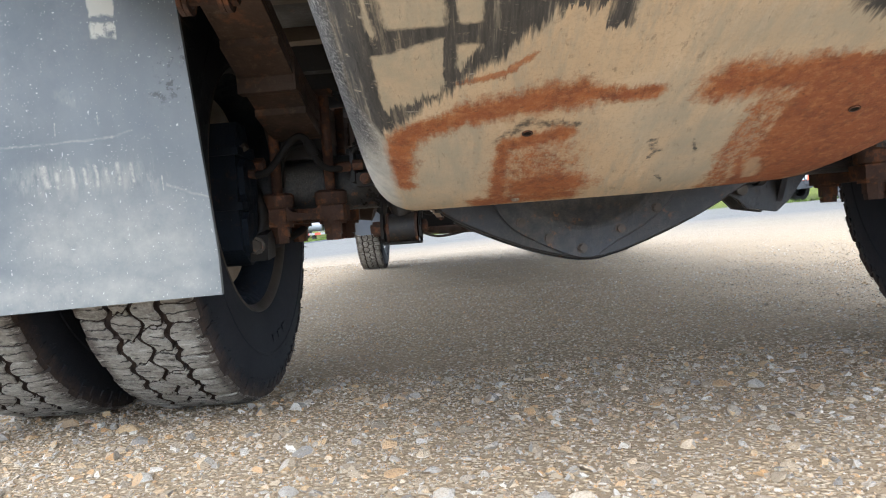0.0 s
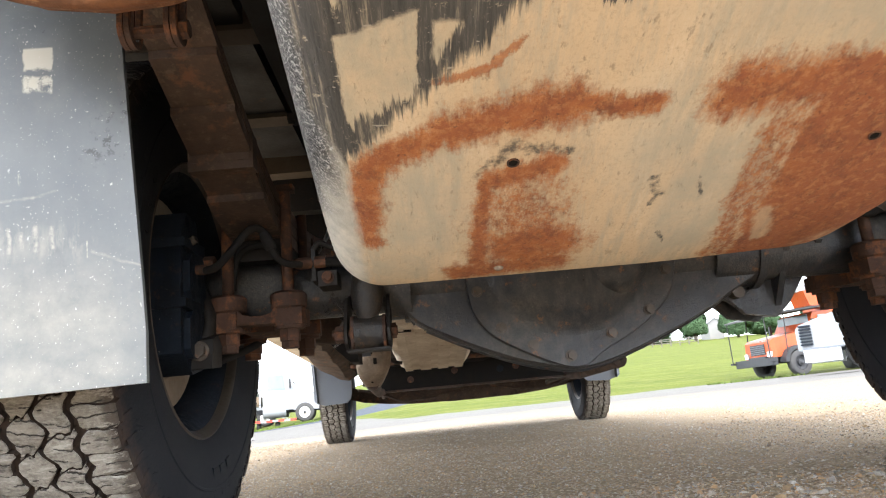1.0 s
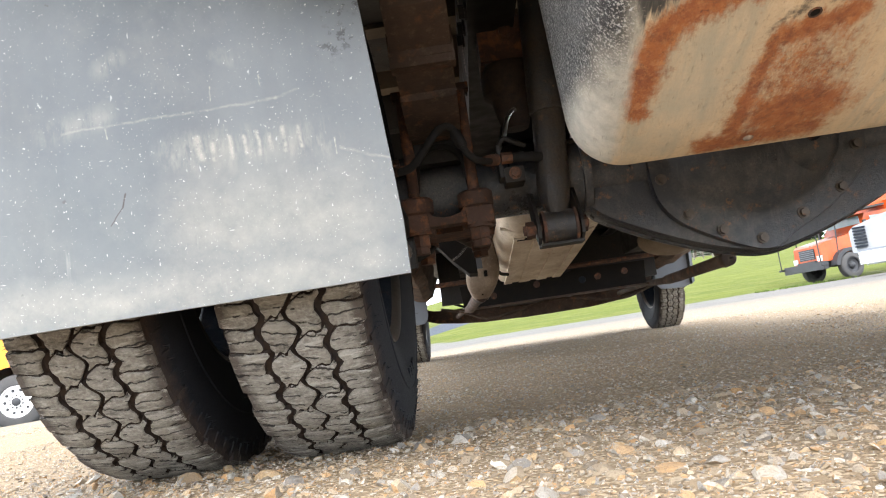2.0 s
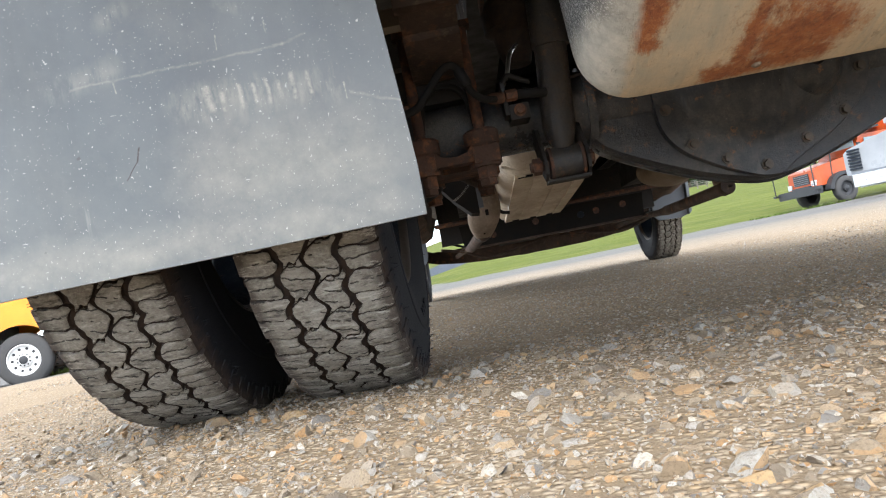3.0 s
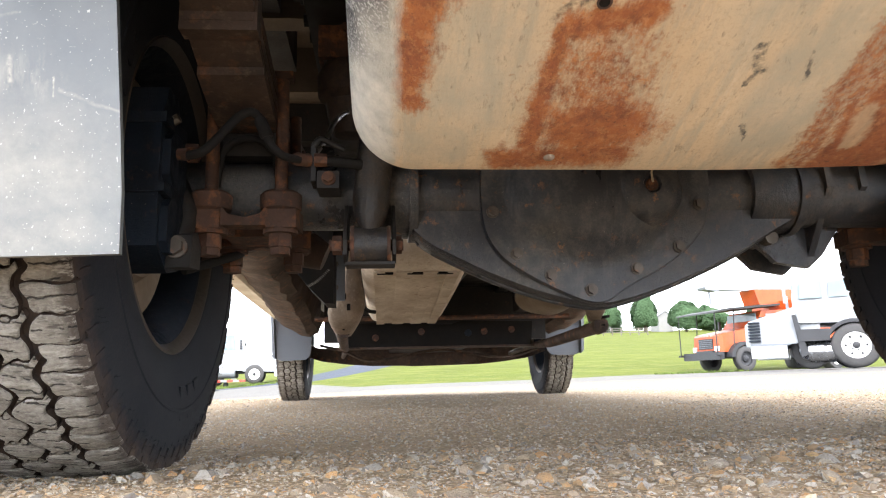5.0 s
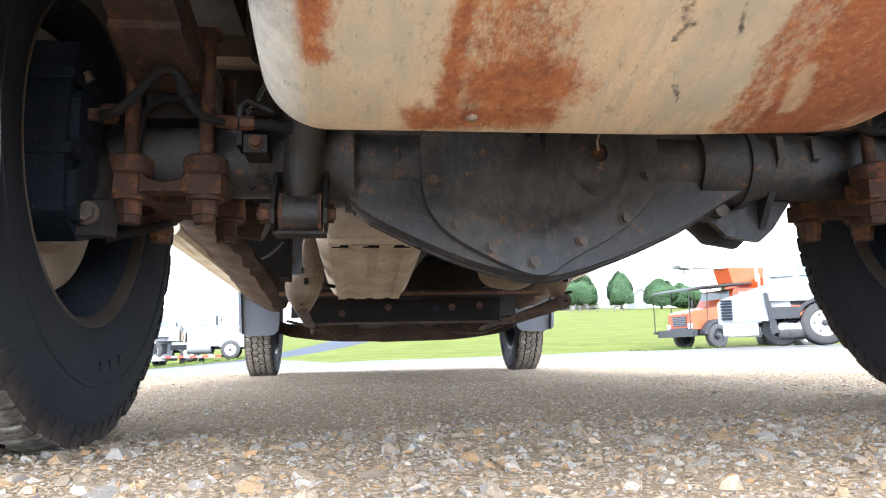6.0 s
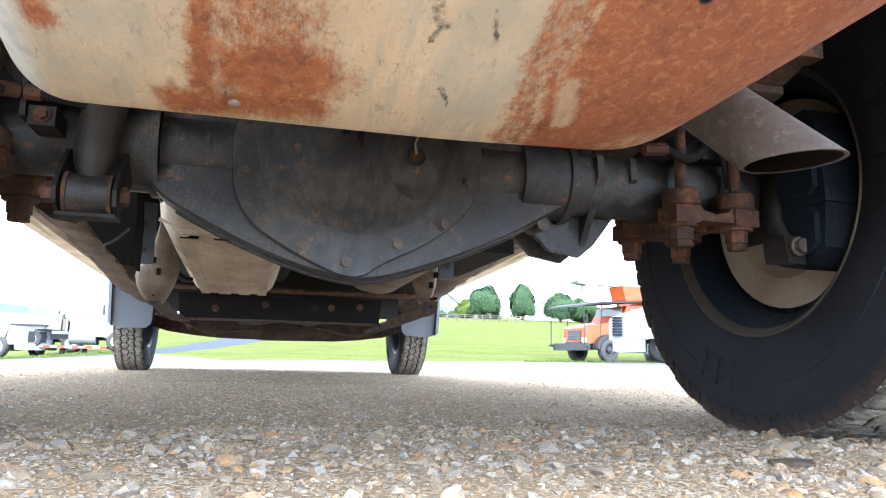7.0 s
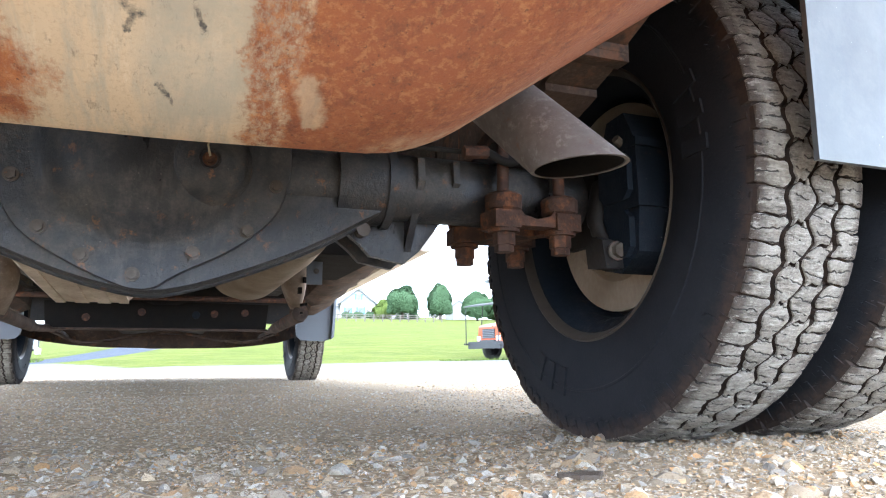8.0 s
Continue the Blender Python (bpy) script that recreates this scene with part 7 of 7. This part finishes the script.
M_LEAF = make_leaf("summer_leaves", (0.048, 0.088, 0.044), (0.070, 0.116, 0.058))
M_LEAF_B = make_leaf("yellow_green_leaves", (0.085, 0.13, 0.030), (0.13, 0.17, 0.045))


def build_house():
    x, y = 38.6, 152.0
    z = land(x, y)
    h = vehicle("farmhouse", "white two-storey farmhouse with a grey gabled roof and blue shutters", "house", x, y, z - 0.1, -6)
    gable = [(-3.9, 0.0), (3.9, 0.0), (3.9, 3.4), (0.0, 6.4), (-3.9, 3.4)]
    wall = part("wall", slab(gable, "y", 0.0, 9.0), M_SIDING, h)
    for s in (-1, 1):
        part("roof", slab([(s * 4.3, 3.05), (0.0, 6.38), (0.0, 6.72), (s * 4.45, 3.3)], "y", -0.4, 9.4), M_ROOF, h)
    wing = part("wing", slab([(-8.2, 0.0), (-3.9, 0.0), (-3.9, 2.6), (-8.2, 2.6)], "y", 1.0, 8.0), M_SIDING, h)
    part("wing_roof", slab([(0.5, 2.5), (4.5, 4.5), (8.5, 2.5), (8.5, 2.75), (4.5, 4.8), (0.5, 2.75)], "x", -8.6, -3.85), M_ROOF, h)
    for wx, wz, w, t in ((0.6, 0.9, 1.1, 1.6), (0.1, 4.1, 0.9, 1.3), (-2.2, 0.9, 1.0, 1.5)):
        win = part("window", box((wx - w / 2, -0.06, wz), (wx + w / 2, 0.02, wz + t)), M_GLASS, wall)
        part("frame", box((wx - w / 2 - 0.1, -0.09, wz + t), (wx + w / 2 + 0.1, 0.02, wz + t + 0.12)), M_WHITE, win)
        for s in (-1, 1):
            part("shutter", box((wx + s * (w / 2 + 0.24) - 0.2, -0.08, wz), (wx + s * (w / 2 + 0.24) + 0.2, 0.02, wz + t)), M_SHUTTER, win)
    for wx in (-7.0, -5.2):
        part("window", box((wx - 0.45, 0.94, 0.8), (wx + 0.45, 1.02, 1.9)), M_GLASS, wing)
    part("chimney", box((1.2, 5.0, 5.2), (1.9, 5.7, 7.4)), M_ROOF, h)


build_house()
shed = vehicle("garden_shed", "small white shed with a pitched grey roof", "shed", 60.4, 146.0, land(60.4, 146.0) - 0.1, 5)
part("wall", slab([(-1.6, 0.0), (1.6, 0.0), (1.6, 3.4), (0.0, 4.4), (-1.6, 3.4)], "y", 0.0, 4.0), M_SIDING, shed)
for s in (-1, 1):
    part("roof", slab([(s * 1.85, 3.2), (0.0, 4.4), (0.0, 4.6), (s * 1.9, 3.4)], "y", -0.2, 4.2), M_ROOF, shed)
shed = vehicle("garden_shed", "low white outbuilding among the bushes", "shed", 47.5, 150.0, land(47.5, 150.0) - 0.1, -8)
part("wall", slab([(-3.0, 0.0), (3.0, 0.0), (3.0, 1.8), (0.0, 3.4), (-3.0, 1.8)], "y", 0.0, 5.0), M_SIDING, shed)
for s in (-1, 1):
    part("roof", slab([(s * 3.3, 1.6), (0.0, 3.4), (0.0, 3.6), (s * 3.4, 1.8)], "y", -0.3, 5.3), M_FENCE, shed)


def build_tree(x, y, height, radius, seed, material, label, peak=0.6):
    """Trunk with limbs and a crown of many small leaf clusters; peak: how pointed the crown is."""
    rng = np.random.default_rng(seed)
    tree = vehicle("tree", label, "tree", x, y, land(x, y) - 0.1, 0)
    bm = tube([(0, 0, 0), (0.1, 0.05, height * 0.35), (0.0, 0.1, height * 0.8)], [0.32, 0.22, 0.05], 8)
    for i in range(7):
        a, z = i * 2.4, height * (0.2 + 0.08 * i)
        tube([(0, 0, z), (radius * 0.3 * math.cos(a), radius * 0.3 * math.sin(a), z + 0.6), (radius * 0.7 * math.cos(a), radius * 0.7 * math.sin(a), z + 1.4)], [0.12, 0.08, 0.02], 6, bm)
    part("trunk", bm, M_BARK, tree)
    n = 15000 if radius > 2 else 3000
    lobes = rng.normal(0, 1, (15, 3))
    lobes /= np.linalg.norm(lobes, axis=1, keepdims=True)
    at = rng.normal(0, 1, (n, 3))
    at /= np.linalg.norm(at, axis=1, keepdims=True)
    bulge = 0.84 + 0.30 * np.maximum((at @ lobes.T).max(1) - 0.82, -0.25) / 0.2
    at *= (bulge * rng.uniform(0.45, 1.0, n) ** 0.4)[:, None]
    zz = at[:, 2]
    full = 1 / np.maximum(0.30, np.sqrt(np.maximum(0.0, 1 - np.clip(zz, -1, 1) ** 2))) ** 0.16
    taper = full * (1 - peak * np.maximum(zz, 0) ** 1.2)
    taper = np.where(zz < 0, 1 / np.maximum(0.45, np.sqrt(np.maximum(0.0, 1 - zz ** 2))) ** 0.8, taper)
    pts = np.stack([at[:, 0] * radius * taper, at[:, 1] * radius * taper, height * 0.54 + zz * height * 0.47], -1)
    size = rng.uniform(0.12, 0.24, n) * radius / 3.8
    # leaf clusters face outwards, unevenly
    out = at / np.linalg.norm(at, axis=1, keepdims=True) + rng.normal(0, 0.38, (n, 3)) + (0, 0, 0.25)
    out /= np.linalg.norm(out, axis=1, keepdims=True)
    u = np.cross(out, rng.normal(0, 1, (n, 3)))
    u /= np.linalg.norm(u, axis=1, keepdims=True)
    v = np.cross(out, u)
    v /= np.linalg.norm(v, axis=1, keepdims=True)
    w = np.cross(u, v)
    quad = np.stack([pts + size[:, None] * (a * u + b * v + c * w) for a, b, c in ((-1, -0.5, 0), (0.1, -0.8, 0.25), (1, 0.1, 0), (0.2, 0.8, 0.25), (-0.7, 0.6, 0))], 1).reshape(-1, 3)
    me = bpy.data.meshes.new("crown")
    me.from_pydata(quad.tolist(), [], [tuple(range(5 * i, 5 * i + 5)) for i in range(n)])
    me.materials.append(material)
    crown = new("crown", me)
    crown.parent = tree


for x, y, hgt, rad, seed, mat_, pk, lab in (
        (45.4, 141.0, 7.3, 3.2, 1, M_LEAF, 0.12, "round-crowned green tree on the lawn"), (53.9, 141.0, 7.9, 3.0, 2, M_LEAF, 0.50, "tall pointed green tree on the lawn"),
        (62.2, 140.0, 6.3, 3.3, 3, M_LEAF, 0.25, "broad green tree on the lawn"), (43.4, 148.0, 4.2, 2.4, 4, M_LEAF_B, 0.4, "small yellow-green tree beside the house"),
        (49.6, 146.0, 5.4, 1.7, 5, M_LEAF, 0.5, "slim green tree between taller ones"), (83.0, 140.0, 8.0, 6.5, 6, M_LEAF, 0.4, "large spreading green tree on the hill"),
        (70.5, 146.0, 5.8, 4.0, 7, M_LEAF, 0.5, "round green tree on the hill"), (91.0, 150.0, 8.0, 6.0, 8, M_LEAF, 0.45, "dense green tree on the hill")):
    build_tree(x, y, hgt, rad, seed, mat_, lab, pk)
for i, (x, y) in enumerate(((35.5, 149.0), (38.0, 149.5), (40.6, 149.0), (46.0, 143.5), (48.5, 143.0))):
    build_tree(x, y, 1.5, 1.3, 20 + i, M_LEAF, "low clipped green shrub near the house", 0.2)

fence = vehicle("rail_fence", "weathered grey split-rail fence across the lawn", "fence", 0, 0, 0, 0)
posts = [(23.4 + 1.55 * i, 111.0 + 0.15 * i) for i in range(14)]
for i, (x, y) in enumerate(posts):
    z = land(x, y)
    part("post", box((x - 0.08, y - 0.08, z - 0.1), (x + 0.08, y + 0.08, z + 1.2)), M_FENCE, fence)
    if i + 1 < len(posts):
        x2, y2 = posts[i + 1]
        for h in (0.45, 0.8, 1.1):
            part("rail", tube([(x, y, z + h), (x2, y2, land(x2, y2) + h)], 0.05, 6), M_FENCE, fence)

# oily stain where fluid dripped, and tufts along the verge
stain = bmesh.new()
ring = [(0.416 + 0.022 * math.cos(a) * (1 + 0.3 * math.sin(3 * a)), -0.304 + 0.016 * math.sin(a) * (1 + 0.25 * math.cos(5 * a))) for a in (2 * math.pi * j / 24 for j in range(24))]
slab(ring, "z", 0.001, 0.0052, stain)
M_OIL = worn("oil_soaked_grit", (0.040, 0.028, 0.018), (0.085, 0.062, 0.042), None, 60, 0.0, 0.7, relief=0.8, deep=0.004)
tagged(part("oil_stain", stain, M_OIL), "dark oily drip stain on the gravel", "stain")


def build_tufts():
    rng = np.random.default_rng(9)
    verts, faces = [], []
    spots = [(rng.uniform(-16, -5.5), rng.uniform(35.9, 37.6)) for _ in range(900)] + [(rng.uniform(10.5, 14.0), rng.uniform(25.8, 27.6)) for _ in range(160)] + [(rng.uniform(-8.9, -8.2), rng.uniform(12.3, 12.9)) for _ in range(60)]
    for x, y in spots:
        z = land(x, y) if x > -8.95 or y > 20 else -0.36
        for _ in range(4):
            a, h = rng.uniform(0, 6.28), rng.uniform(0.04, 0.13)
            dx, dy = 0.02 * math.cos(a), 0.02 * math.sin(a)
            lx, ly = rng.normal(0, 0.05, 2)
            k = len(verts)
            verts += [(x - dx, y - dy, z), (x + dx, y + dy, z), (x + lx, y + ly, z + h)]
            faces.append((k, k + 1, k + 2))
    me = bpy.data.meshes.new("grass")
    me.from_pydata(verts, [], faces)
    me.materials.append(M_LEAF_B)
    tagged(new("grass", me), "uneven tufts of green verge grass", "grass", kind="stuff")


build_tufts()
